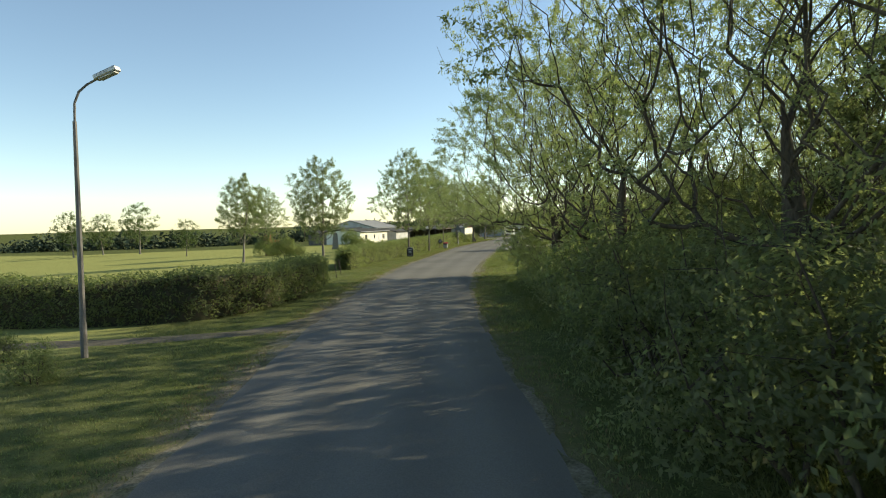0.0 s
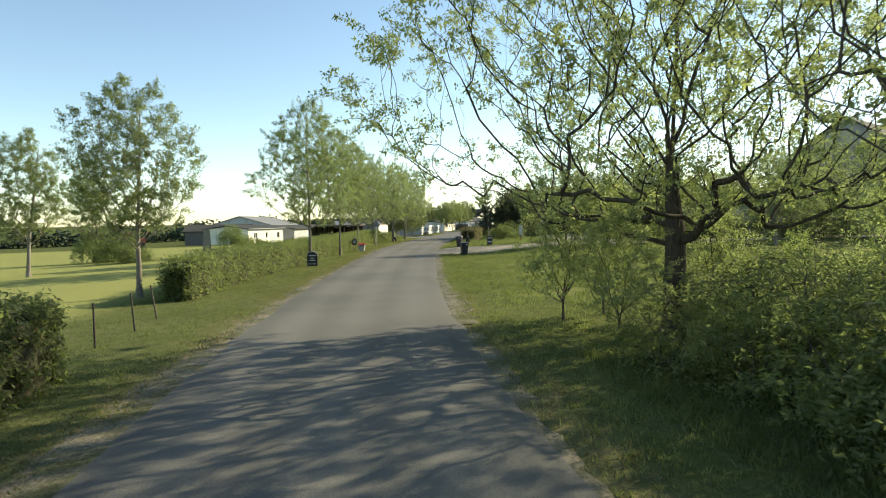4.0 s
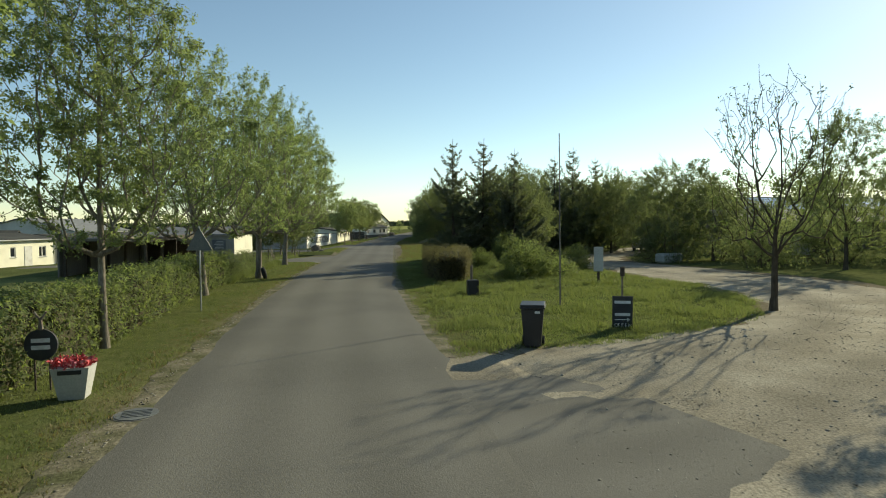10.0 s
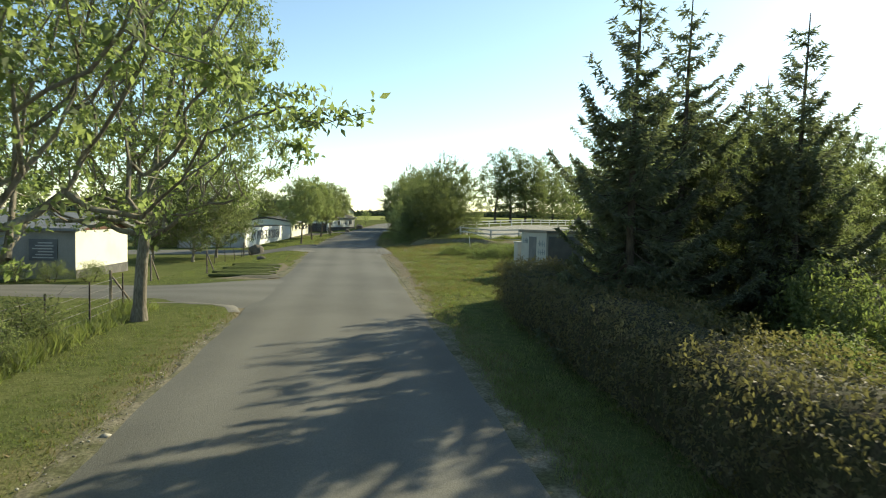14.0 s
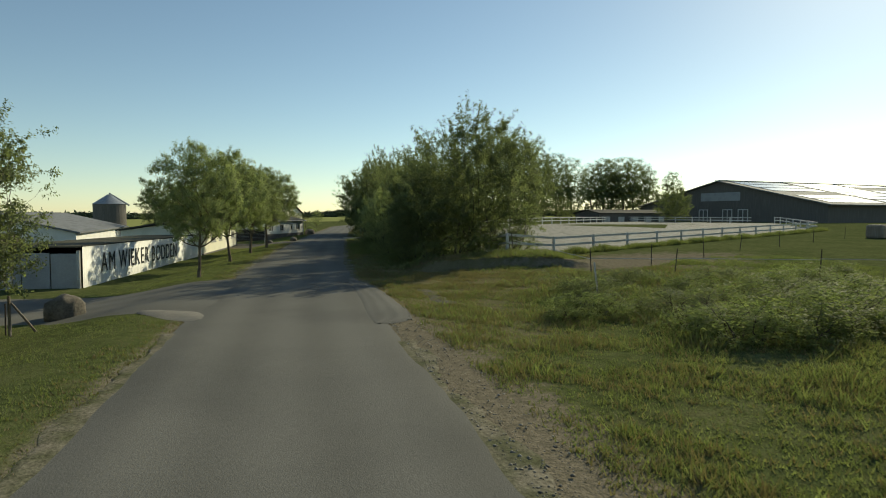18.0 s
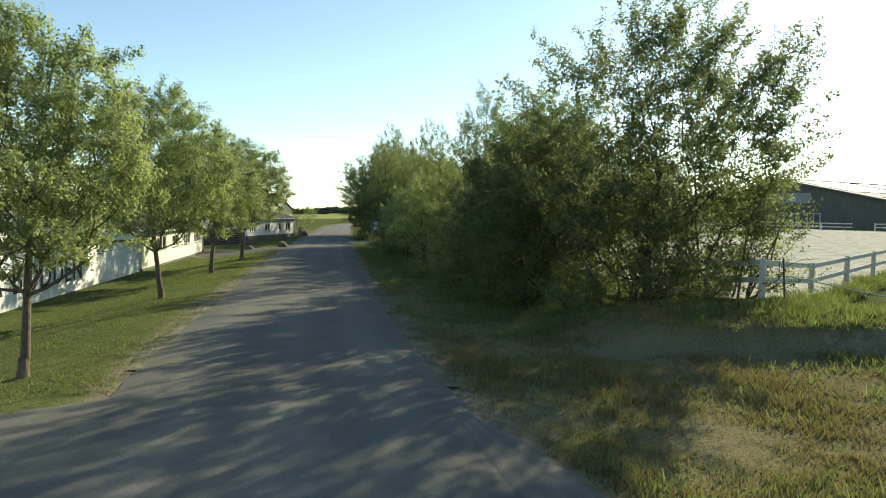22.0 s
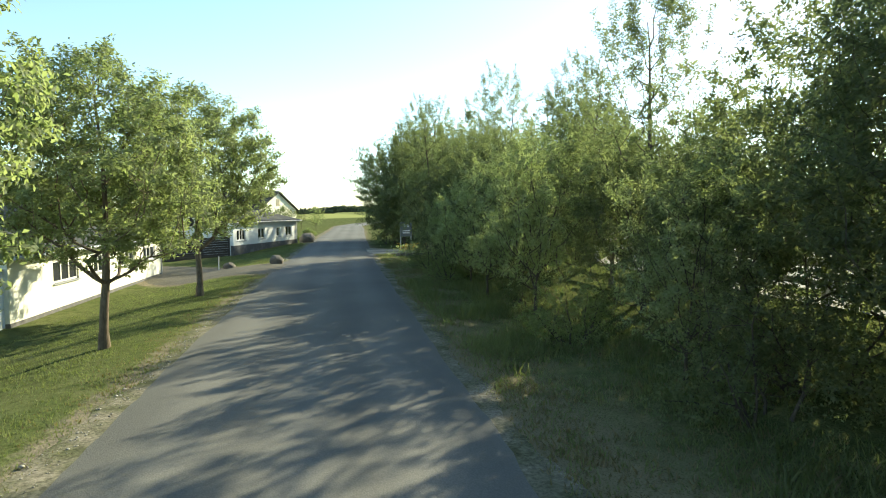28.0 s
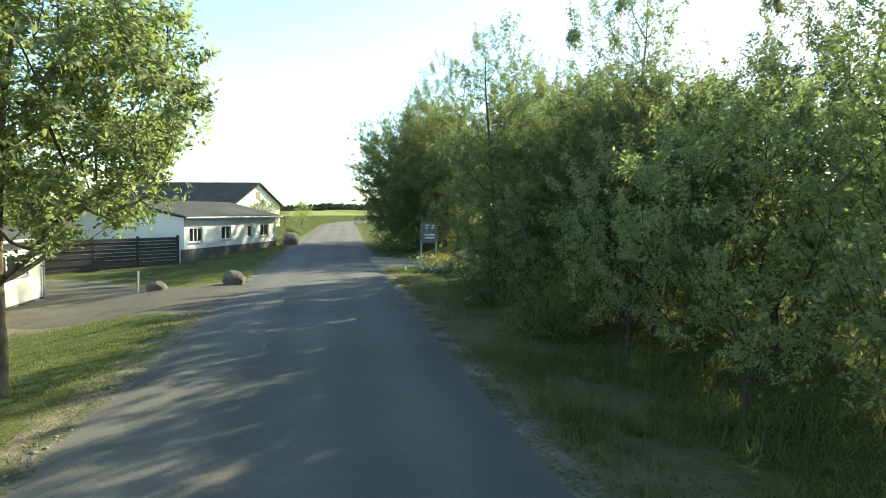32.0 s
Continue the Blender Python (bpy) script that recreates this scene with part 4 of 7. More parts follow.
def hedge(name, line, width, height, leaves, leaf, mat, label, seed, group="", ragged=0.1):
    """A clipped hedge along a line: a solid dark core in place of twigs under a shell of leaves."""
    rs = np.random.RandomState(seed)
    line = np.array(line, float)
    s = np.concatenate([[0], np.cumsum(np.hypot(*np.diff(line, axis=0).T))])
    ox, oy = line.mean(0)
    e = thing(name, label, "hedge", (ox, oy, lift(ox, oy)), group=group)
    oz = lift(ox, oy)
    wob = rs.rand(6) * 6.28

    def place(u, across, z):
        x, y = np.interp(u, s, line[:, 0]), np.interp(u, s, line[:, 1])
        dx, dy = np.gradient(line[:, 0], s), np.gradient(line[:, 1], s)
        tx, ty = np.interp(u, s, dx), np.interp(u, s, dy)
        n = np.hypot(tx, ty)
        wave = 1.0 + 0.07 * np.sin(u * 1.1 + wob[0]) + 0.05 * np.sin(u * 2.7 + wob[1])
        near = np.sqrt(np.clip((np.minimum(u, s[-1] - u) + 0.12) / 0.9, 0, 1))
        across, z = across * (0.62 + 0.38 * near), z * (0.76 + 0.24 * near)
        over = np.minimum(u, 0) + np.maximum(u - s[-1], 0)
        px, py = x + (ty * across * wave + tx * over) / n, y + (ty * over - tx * across * wave) / n
        pz = z * (1 + 0.05 * np.sin(u * 0.9 + wob[2]) + 0.03 * np.sin(u * 3.1 + wob[3]))
        return np.stack([px - ox, py - oy, pz + land(px, py) - oz], -1)

    u = np.linspace(0, s[-1], max(3, int(s[-1] / 0.6)))
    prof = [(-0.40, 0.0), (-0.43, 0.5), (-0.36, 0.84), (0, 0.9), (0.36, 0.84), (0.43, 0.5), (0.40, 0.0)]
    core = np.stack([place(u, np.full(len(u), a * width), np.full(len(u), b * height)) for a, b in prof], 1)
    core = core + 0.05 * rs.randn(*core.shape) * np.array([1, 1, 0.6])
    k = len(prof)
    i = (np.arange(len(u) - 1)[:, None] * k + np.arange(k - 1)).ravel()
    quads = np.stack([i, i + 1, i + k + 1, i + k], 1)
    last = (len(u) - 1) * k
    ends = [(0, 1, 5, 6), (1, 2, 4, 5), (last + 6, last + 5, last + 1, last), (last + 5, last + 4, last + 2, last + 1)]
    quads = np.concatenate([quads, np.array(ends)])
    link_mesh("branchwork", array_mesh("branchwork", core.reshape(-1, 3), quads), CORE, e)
    n = leaves // 5
    uu = rs.rand(n) * (s[-1] + 0.3) - 0.15
    side = rs.rand(n)
    per = 2 * height + width
    onside = side < 2 * height / per
    z = np.where(onside, rs.rand(n) ** 0.85 * height, height * (0.93 + 0.05 * rs.randn(n)))
    a = np.where(onside, np.where(rs.rand(n) < 0.6, 1, -1) * (0.5 + 0.0 * side) * width, (rs.rand(n) - 0.5) * width)
    ends = rs.rand(n) < min(0.25, 3.4 * height * width / (s[-1] * (2 * height + width)) * 2)
    uu = np.where(ends, np.where(rs.rand(n) < 0.5, -0.06, s[-1] + 0.06) + rs.uniform(-0.1, 0.1, n), uu)
    z = np.where(ends, rs.rand(n) * height, z)
    a = np.where(ends, (rs.rand(n) - 0.5) * width, a)
    p = place(uu, a, z)
    out = p - place(uu, a * 0.4, z * 0.7)
    p = p + ragged * rs.uniform(-1.1, 1.1, (n, 3))
    v, fc = tufts(rs, p, out + 0.2 * rs.randn(n, 3), leaf, 5)
    link_mesh("foliage", array_mesh("foliage", v, fc), mat, e)
    return e


# the street trees, each kind grown once and then repeated along the verge
AV_LABEL = "street tree with airy fresh green crown on a mown verge"
av_a = plant("street_tree", crown_meshes(11, 9.7, 2.4, 3.0, 0.10, 50000, 0.053, 640, 0.40, clump=0.25, lift_=1.0, sprays=60, spray=0.6, twig=1.15), (BARK, LEAF_ASH), "tall young ash with sparse yellow-green leaves above the hedge", "tree", (-13.3, 54.3, lift(-13.3, 54.3)), 20, group="street trees")
av_b = plant("street_tree", crown_meshes(12, 7.7, 2.0, 2.05, 0.11, 46000, 0.047, 480, 0.42, clump=0.23, lift_=0.9, sprays=24, spray=0.35), (BARK, LEAF_ASH), "young ash with sparse yellow-green leaves beside the hedge end", "tree", (-13.7, 38.2, lift(-13.7, 38.2)), 80, group="street trees")
av_c = plant("street_tree", crown_meshes(13, 6.7, 1.95, 2.3, 0.09, 62000, 0.050, 560, 0.40, shell=0.45, clump=0.26, lift_=0.95, sprays=30, spray=0.4), (BARK_BROWN, LEAF_LIME), "young street tree with dense green crown before the sheet fence", "tree", (-17.2, 144.1, lift(-17.2, 144.1)), 10, 0.92, group="street trees")
av_d = plant("street_tree", crown_meshes(14, 9.9, 2.4, 4.4, 0.18, 62000, 0.056, 900, 0.42, clump=0.28, lift_=1.15, sprays=70, spray=0.65, twig=1.3), (BARK, LEAF_ASH), "broad street tree with spreading fresh green crown on the verge", "tree", (-17.2, 102.0, lift(-17.2, 102)), 190, group="street trees")
for src, x, y, rz, sc in ((av_a, -14.05, 62.6, 140, 0.94), (av_a, -15.55, 72.8, 210, 0.95), (av_d, -16.7, 83.2, 300, 0.93), (av_d, -16.4, 91.0, 65, 0.95)):
    again(src, x, y, rz, sc, label=AV_LABEL)
for x, y, rz, sc, lb in ((-17.0, 153.9, 130, 1.02, ""), (-16.6, 162.5, 250, 1.16, ""), (-15.95, 170.6, 40, 1.28, "young street tree with dense green crown beside the long house")):
    again(av_c, x, y, rz, sc, label=lb, tall=0.82 if sc > 1.1 else 1.0)

# ---- hedges along the verges ----
hedge("hedge", [(-17.0, 13.6), (-9.2, 15.5), (-7.0, 17.0), (-6.45, 19.4), (-6.95, 22.8), (-8.2, 27.3)], 1.3, 1.55, 46000, 0.060, LEAF_HEDGE, "clipped green hedge beside the road, shaggy on top", 21, "roadside hedges")
hedge("hedge", [(-11.6, 37.2), (-12.7, 42), (-13.4, 49), (-14.6, 58), (-15.5, 66), (-16.4, 74), (-17.4, 82), (-17.9, 88.5)], 1.25, 1.45, 90000, 0.056, LEAF_HEDGE, "long clipped green hedge behind the street trees", 22, "roadside hedges")
hedge("hedge", [(-6.65, 85.9), (-6.65, 92), (-6.4, 99), (-5.9, 106)], 1.9, 1.45, 62000, 0.042, LEAF_RED, "broad brown-red trimmed hedge along the road edge", 23, "roadside hedges", 0.13)

# ---- shrubs and thickets ----
SHRUB = ("stemwork", "foliage")
sh_a = plant("shrub", bush_meshes(31, 1.9, 1.9, 2.6, 7900, 0.055, 18), (BARK_DARK, LEAF_DARK), "dense dark green shrub in the roadside thicket", "shrub", (7.6, 13.5, 0.1), 0, group="thicket shrubs", names=SHRUB)
sh_b = plant("shrub", bush_meshes(32, 1.6, 1.6, 1.9, 6500, 0.05, 16), (BARK_DARK, LEAF_HEDGE), "leafy green shrub in the roadside thicket", "shrub", (4.6, 24.5, 0.05), 40, group="thicket shrubs", names=SHRUB)
sh_c = plant("shrub", bush_meshes(33, 2.2, 2.2, 3.6, 8000, 0.058, 22), (BARK_DARK, LEAF_LIME), "tall light green shrub in the roadside thicket", "shrub", (9.0, 34.6, 0.05), 90, group="thicket shrubs", names=SHRUB)
R = random.Random(5)
for x, y, src, sc in (
    (9.6, 7.0, sh_a, 1.15), (12.5, 1.5, sh_a, 1.2), (10.4, 12.0, sh_a, 1.1), (13.5, 9.0, sh_c, 1.0), (6.6, 17.5, sh_a, 1.0), (9.2, 18.0, sh_a, 1.2), (5.6, 21.0, sh_a, 0.95), (8.0, 23.0, sh_c, 0.85),
    (4.4, 27.6, sh_a, 0.8), (6.6, 27.4, sh_c, 0.8), (5.0, 33.0, sh_b, 0.75), (8.6, 31.0, sh_c, 0.9), (11.5, 27.0, sh_a, 1.2), (12.5, 19.0, sh_a, 1.3), (7.2, 36.5, sh_b, 1.0),
    (10.5, 36.0, sh_b, 1.2), (14.5, 33.0, sh_a, 1.2), (15.0, 14.0, sh_a, 1.4), (15.8, 5.0, sh_a, 1.3), (17.0, 24.0, sh_c, 1.2)):
    again(src, x, y, R.uniform(0, 360), sc)

BIG_LABEL = "large old broad-leaved tree with dark forked limbs and thin spring leaves"
plant("old_tree", crown_meshes(41, 10.8, 2.3, 6.2, 0.28, 104000, 0.048, 1900, 0.5, shell=0.6, clump=0.25, bare=0.06, leaders=5, sprays=160, spray=0.8, lift_=0.85, twig=0.85), (BARK_DARK, LEAF_LIME), BIG_LABEL, "tree", (3.2, 31.9, lift(3.2, 31.9)), 30, group="old trees by the road")
big_b = plant("old_tree", crown_meshes(42, 14.0, 3.0, 5.6, 0.34, 50000, 0.052, 950, 0.5, shell=0.6, clump=0.27, bare=0.3, leaders=3, sprays=90, spray=0.8, lift_=1.15, twig=0.95), (BARK_DARK, LEAF_LIME), "tall old tree with several dark stems over the thicket", "tree", (15.0, 29.0, lift(15.0, 29.0)), 200, 0.75, group="old trees by the road")
again(big_b, 6.6, 18.5, 80, 0.82)
again(big_b, 5.4, 23.2, 20, 0.72)
again(big_b, 13.0, 8.0, 150, 1.0)
# next two added behind the front row to cast shade on the road
again(big_b, 12.0, 17.6, 235, 0.8)
again(big_b, 17.5, 13.5, 190, 0.85)
again(big_b, 9.6, 11.0, 270, 0.85)
again(big_b, 12.5, 2.0, 40, 0.9)
again(big_b, 15.5, 36.5, 120, 0.8)
again(big_b, 24.0, 37.0, 60, 0.75)

for x, y, src, sc in ((2.5, 29.4, sh_b, 0.6), (3.5, 27.2, sh_b, 0.8), (4.3, 24.2, sh_a, 0.7), (5.2, 30.2, sh_a, 0.6)):
    again(src, x, y, R.uniform(0, 360), sc)

# trees round the gravel drive
sp_a = plant("sparse_tree", crown_meshes(51, 6.9, 1.7, 2.1, 0.10, 2300, 0.058, 300, 0.6, shell=0.5, clump=0.10, bare=0.35, lift_=1.2, leaders=4, twig=1.35), (BARK_DARK, LEAF_GREY), "thin half-bare young tree on the grass island", "tree", (1.5, 74.8, lift(1.5, 74.8)), 15, group="drive trees")
sp_b = plant("drive_tree", crown_meshes(52, 7.3, 1.5, 2.45, 0.10, 27000, 0.052, 420, 0.6, clump=0.22, leaders=6, sprays=70, spray=0.7, lift_=1.6), (BARK_DARK, LEAF_ASH), "young multi-stemmed tree beside the gravel drive", "tree", (2.95, 68.3, lift(2.95, 68.3)), 0, group="drive trees")
again(av_d, 10.4, 72.6, 130, 0.82, label="leafy young tree beside the gravel drive")
again(av_d, 17.6, 65.0, 10, 0.7, label="leafy tree shading the meadow")
again(sp_b, 16.9, 76.0, 220, 0.85)
again(sp_b, 20.4, 69.5, 20, 0.9)
again(sp_b, 13.5, 88, 20, 1.05)

rb_a = plant("round_bush", bush_meshes(34, 2.3, 2.0, 2.0, 15000, 0.062, 26, fill=0.4), (BARK_DARK, LEAF_HEDGE), "rounded green bush on the grass island", "bush", (-2.4, 87.0, lift(-2.4, 87.0)), 0, 0.82, group="island bushes", names=SHRUB)
again(rb_a, -4.6, 93.8, 120, 0.6)
again(rb_a, 0.4, 91.4, 240, 0.62)
again(rb_a, -1.9, 96.0, 30, 0.8, tall=1.2)

spr_a = plant("spruce", spruce_meshes(61, 8.6, 2.5, 34000, 0.62), (BARK_DARK, NEEDLE), "dark spruce with a thin pointed top", "tree", (-5.6, 97.9, lift(-5.6, 97.9)), 0, 0.95, group="spruces", names=("trunk", "foliage"))
spr_b = plant("spruce", spruce_meshes(62, 6.9, 2.9, 30000, 0.25), (BARK_DARK, NEEDLE), "dark dense spruce in the clump by the drive", "tree", (-2.6, 103.4, lift(-2.6, 103.4)), 60, group="spruces", names=("trunk", "foliage"))
# the thicket wall between road and arena
TH_LABEL = "dense dark broad-leaved tree of the roadside thicket"
th_a = plant("thicket_tree", crown_meshes(71, 7.2, 0.5, 3.3, 0.12, 52000, 0.062, 660, 0.45, shell=0.40, clump=0.36, leaders=4, sprays=190, spray=1.25), (BARK_DARK, LEAF_DARK), TH_LABEL, "tree", (-2.9, 148.0, lift(-2.9, 148.0)), 0, 1.07, group="thicket trees")
th_b = plant("thicket_tree", crown_meshes(72, 5.8, 0.3, 2.7, 0.10, 32000, 0.054, 480, 0.45, shell=0.40, clump=0.32, leaders=4, sprays=80, spray=0.8), (BARK_DARK, LEAF_DARK), "dense green broad-leaved tree of the roadside thicket", "tree", (-3.6, 171.4, lift(-3.6, 171.4)), 0, 0.8, group="thicket trees")
th_c = plant("thicket_tree", crown_meshes(73, 8.6, 1.0, 2.2, 0.10, 20000, 0.052, 400, 0.32, clump=0.26, sprays=80, spray=0.7), (BARK_DARK, LEAF_DARK), "tall dark tree standing above the thicket", "tree", (-3.2, 176.0, lift(-3.2, 176)), 0, group="thicket trees")
for x, y, src, sc in ((-4.6, 152.4, th_a, 0.76), (-3.4, 162.7, th_c, 0.98), (-4.3, 161.4, th_b, 0.62), (-3.0, 155.5, th_a, 0.9), (-4.6, 158.4, th_b, 0.6), (-4.2, 169.3, th_a, 0.66), (-3.9, 173.8, th_a, 0.74), (-1.6, 170.6, th_c, 0.9), (-4.6, 172.0, th_b, 0.85), (-3.8, 176.4, th_a, 0.74), (-5.7, 179.0, th_c, 0.95), (-4.2, 178.6, th_b, 0.9),
                      (-2.6, 182.6, th_a, 0.9), (-4.3, 198.5, th_a, 1.0), (-3.2, 202.5, th_a, 1.3), (-1.6, 207.0, th_a, 1.3), (-2.8, 197.5, th_c, 1.3), (0.6, 212.0, th_a, 1.35), (-1.4, 158.0, th_c, 0.75), (-0.8, 187.5, th_a, 1.0), (2.6, 198.0, th_b, 1.2), (-6.0, 149.6, th_b, 0.55)):
    again(src, x, y, R.uniform(0, 360), sc)
yard = plant("yard_tree", crown_meshes(81, 6.8, 0.9, 3.1, 0.10, 52000, 0.058, 620, 0.5, shell=0.42, clump=0.33, leaders=6, sprays=90, spray=0.8, lift_=0.8), (BARK, LEAF_DARK), "low bushy tree with several stems beside the farm entrance", "tree", (-22.3, 132.6, lift(-22.3, 132.6)), 0, group="yard trees")
# the clump of spruces and dark trees by the drive
for x, y, src, sc in ((-3.45, 99.8, spr_a, 0.98), (-1.2, 105.0, yard, 0.95), (-1.6, 98.0, spr_a, 0.86), (-1.0, 100.2, th_a, 0.72), (0.4, 104.5, th_b, 0.85), (3.3, 107.4, spr_a, 0.94), (4.4, 108.8, th_b, 0.9), (8.1, 111.8, spr_a, 0.98), (6.4, 112.5, th_a, 0.8), (10.8, 114.5, th_a, 0.85), (-1.6, 106.2, spr_b, 1.0), (5.4, 109.4, spr_a, 1.05), (-2.0, 98.4, spr_b, 0.75), (8.8, 109.5, th_a, 0.9)):
    again(src, x, y, R.uniform(0, 360), sc, label="" if src in (spr_a, spr_b) else "dark leafy tree in the clump by the drive")

for x, y, src, sc in ((-5.7, 146.8, sh_b, 0.6), (-6.3, 151.4, sh_b, 0.75), (-6.4, 154.8, sh_a, 0.7), (-6.7, 160.2, sh_b, 0.7), (-6.1, 164.6, sh_a, 0.4), (-6.5, 173.0, sh_b, 0.75), (-6.2, 177.2, sh_a, 0.75), (-5.0, 181.6, sh_c, 0.7), (-3.0, 145.6, sh_b, 0.55), (-5.2, 200.5, sh_a, 0.9), (-0.6, 148.6, sh_b, 0.6)):
    again(src, x, y, R.uniform(0, 360), sc)

# extra trees behind the front row, added to deepen the road's shade
for x, y, sc in ((13.8, 15.4, 0.95), (9.4, 17.8, 0.6)):
    again(th_a, x, y, 40 * x, sc, label="dark leafy tree added to the thicket to shade the road")
for i in range(16):
    y_ = -3.0 + 2.15 * i
    x_ = float(np.interp(y_, [-3, 8.4, 15.6, 20.9, 26.8, 30], [13.2, 9.2, 6.9, 6.1, 4.4, 3.6]))
    again(sh_a if i % 3 == 0 or i < 8 else sh_b, x_ + 0.25 * math.sin(i * 2.3), y_, i * 77, (0.95, 1.3, 1.2, 1.1, 1.35, 1.2)[i % 6], tall=(1.1, 0.95, 1.2, 1.0)[i % 4] if y_ < 22 else 0.65)
sh_d = plant("shrub", bush_meshes(35, 2.0, 2.0, 3.4, 9000, 0.048, 24), (BARK_DARK, LEAF_DARK), "tall dark shrub reaching the ground in the thicket", "shrub", (-4.4, 147.0, lift(-4.4, 147)), 0, group="thicket shrubs", names=SHRUB)
for i, (x, y) in enumerate(((-2.6, 148.6), (-5.0, 149.8), (-5.1, 155.4), (-3.4, 176.0), (-3.4, 180.4), (-1.2, 146.8), (-3.4, 153.4))):
    again(sh_d, x, y, i * 67, (0.95, 1.1, 0.85, 1.05)[i % 4])
for i, (x, y) in enumerate(((-4.0, 130.0), (-3.0, 132.2), (-1.0, 130.6), (1.2, 129.0), (3.4, 127.6), (-2.4, 128.4), (0.4, 132.4), (4.6, 124.0), (2.2, 123.0), (5.4, 130.8), (6.6, 126.4), (-0.6, 134.6), (-1.4, 119.6), (0.6, 117.6), (8.2, 121.5), (3.2, 134.6))):
    again(sh_a if i % 2 else sh_b, x, y, i * 71, (0.55, 0.7, 0.5, 0.6)[i % 4], tall=0.38, label="low clump of nettles and weeds in the paddock")
for i, (x, y) in enumerate(((-2.2, 126.8), (-0.4, 125.2), (1.6, 126.0), (-1.2, 121.4), (-1.9, 119.8), (2.8, 130.4), (4.6, 128.2), (6.2, 132.4), (8.2, 129.6), (9.4, 126.0), (-3.6, 132.2), (0.8, 135.6))):
    again(sh_a, x, y, i * 53, (0.45, 0.6, 0.5, 0.36)[i % 4], tall=0.42, label="dark clump of nettles in the rough paddock")

# trees on the west side
again(yard, -22.7, 127.8, 70, 0.9)
again(yard, -25.6, 129.0, 160, 0.85)
for x, y, rz, sc in ((-3.3, 164.9, 40, 0.66), (-2.3, 160.4, 150, 0.66)):
    again(yard, x, y, rz, sc, label="leafy tree with several thin stems before the arena")
again(yard, -27.5, 196.0, 200, 1.0)
again(yard, -31.0, 203.0, 20, 1.1)
for i, y in enumerate((142.6, 145.4, 148.2, 151.6, 155.0)):
    again(rb_a, -30.6 - 0.6 * (i % 2), y + 4.0, i * 80, (0.95, 1.1, 0.9, 1.05, 0.85)[i], label="dark bush in the yard behind the low shed")
again(av_b, -27.6, 48.6, 10, 1.05, label="young ash tree standing in the mown meadow")
again(av_a, -34.0, 62.0, 200, 0.8, label="leafy young tree in the mown meadow")
far_tree = plant("meadow_tree", crown_meshes(82, 8.2, 1.6, 2.9, 0.15, 5500, 0.14, 140, 0.42, clump=0.5), (BARK, LEAF_GREY), "single tree standing far out in the meadow", "tree", (-96, 98, lift(-96, 98)), 0, group="meadow trees")
for x, y, sc in ((-81, 92, 1.15), (-88, 84, 1.0), (-112, 76, 1.1), (-118, 80, 1.2), (-52, 70, 0.62)):
    again(far_tree, x, y, R.uniform(0, 360), sc)
again(rb_a, -33.2, 84.2, 15, 0.95, tall=1.35, label="clipped round bush standing on the lawn")
again(rb_a, -39.8, 104.5, 75, 0.4, label="low clipped bush below the white house")

# poplars behind the stables
pop = plant("poplar", crown_meshes(91, 17.5, 1.5, 3.6, 0.26, 10500, 0.20, 240, 0.35, shell=0.4, clump=0.85), (BARK_DARK, LEAF_DARK), "tall windswept poplar in a row behind the arena", "tree", (33, 233, lift(33, 233)), 0, group="poplars")
for x, y, sc in ((18, 220, 1.1), (22, 222, 1.2), (26, 224, 1.12), (29, 228, 1.1), (37, 238, 1.0), (42, 243, 1.05), (47, 246, 1.0), (54, 250, 0.95), (58, 252, 1.05), (61, 254, 1.05), (65, 255, 1.1), (69, 257, 1.1), (73, 258, 1.0), (83, 262, 0.9)):
    again(pop, x, y, R.uniform(0, 360), sc, tall=0.86)
again(th_b, 36, 226, 0, 0.8, label="rounded green tree before the poplars")
again(th_a, 49, 208, 0, 0.75, label="rounded dark tree before the barn")
again(th_b, 29, 222, 0, 0.75, label="rounded green tree before the poplars")
th_f = plant("thicket_tree", crown_meshes(75, 6.4, 0.3, 3.0, 0.13, 9000, 0.11, 200, 0.42, shell=0.38, clump=0.5, leaders=3), (BARK_DARK, LEAF_DARK), "rounded dark tree behind the gravel drive", "tree", (11.0, 96.5, lift(11, 96.5)), 0, 0.75, group="background trees")
# shrubs and low trees that close the view behind the drive
for x, y, src, sc in ((10, 90, sh_a, 1.1), (13, 93, sh_c, 1.0), (16, 92, sh_a, 1.3), (19, 89, sh_a, 1.2), (22, 91, sh_c, 1.0), (26, 88, sh_a, 1.3), (30, 90, sh_a, 1.2), (34, 86, sh_a, 1.3), (14, 98, th_f, 0.7), (19, 99, th_f, 1.05), (25, 97, th_f, 1.05), (31, 96, th_f, 1.1), (7.6, 96, sh_a, 1.1), (17.6, 112.6, th_f, 1.1), (20, 112, th_f, 1.15), (26, 108, th_f, 1.15), (23, 134, th_f, 1.05), (28, 130, th_f, 1.15), (9, 122, th_f, 1.0), (13, 126, th_f, 1.05), (28, 82, th_f, 1.05), (34, 79, th_f, 1.15), (24, 73, th_f, 1.05), (31, 70, th_f, 1.15)):
    again(src, x, y, R.uniform(0, 360), sc)
for i in range(6):
    again(sh_a, -17.75 - 0.08 * i, 89.6 + 1.75 * i, i * 61, (0.5, 0.42, 0.46)[i % 3], label="dark weeds and brambles grown through the mesh fence")
for i in range(5):
    again(sh_a, -22.8 - 1.5 * i, 112.6 - 0.1 * i, i * 83, 0.4, tall=0.9, label="low dark shrub before the kiosk wall")
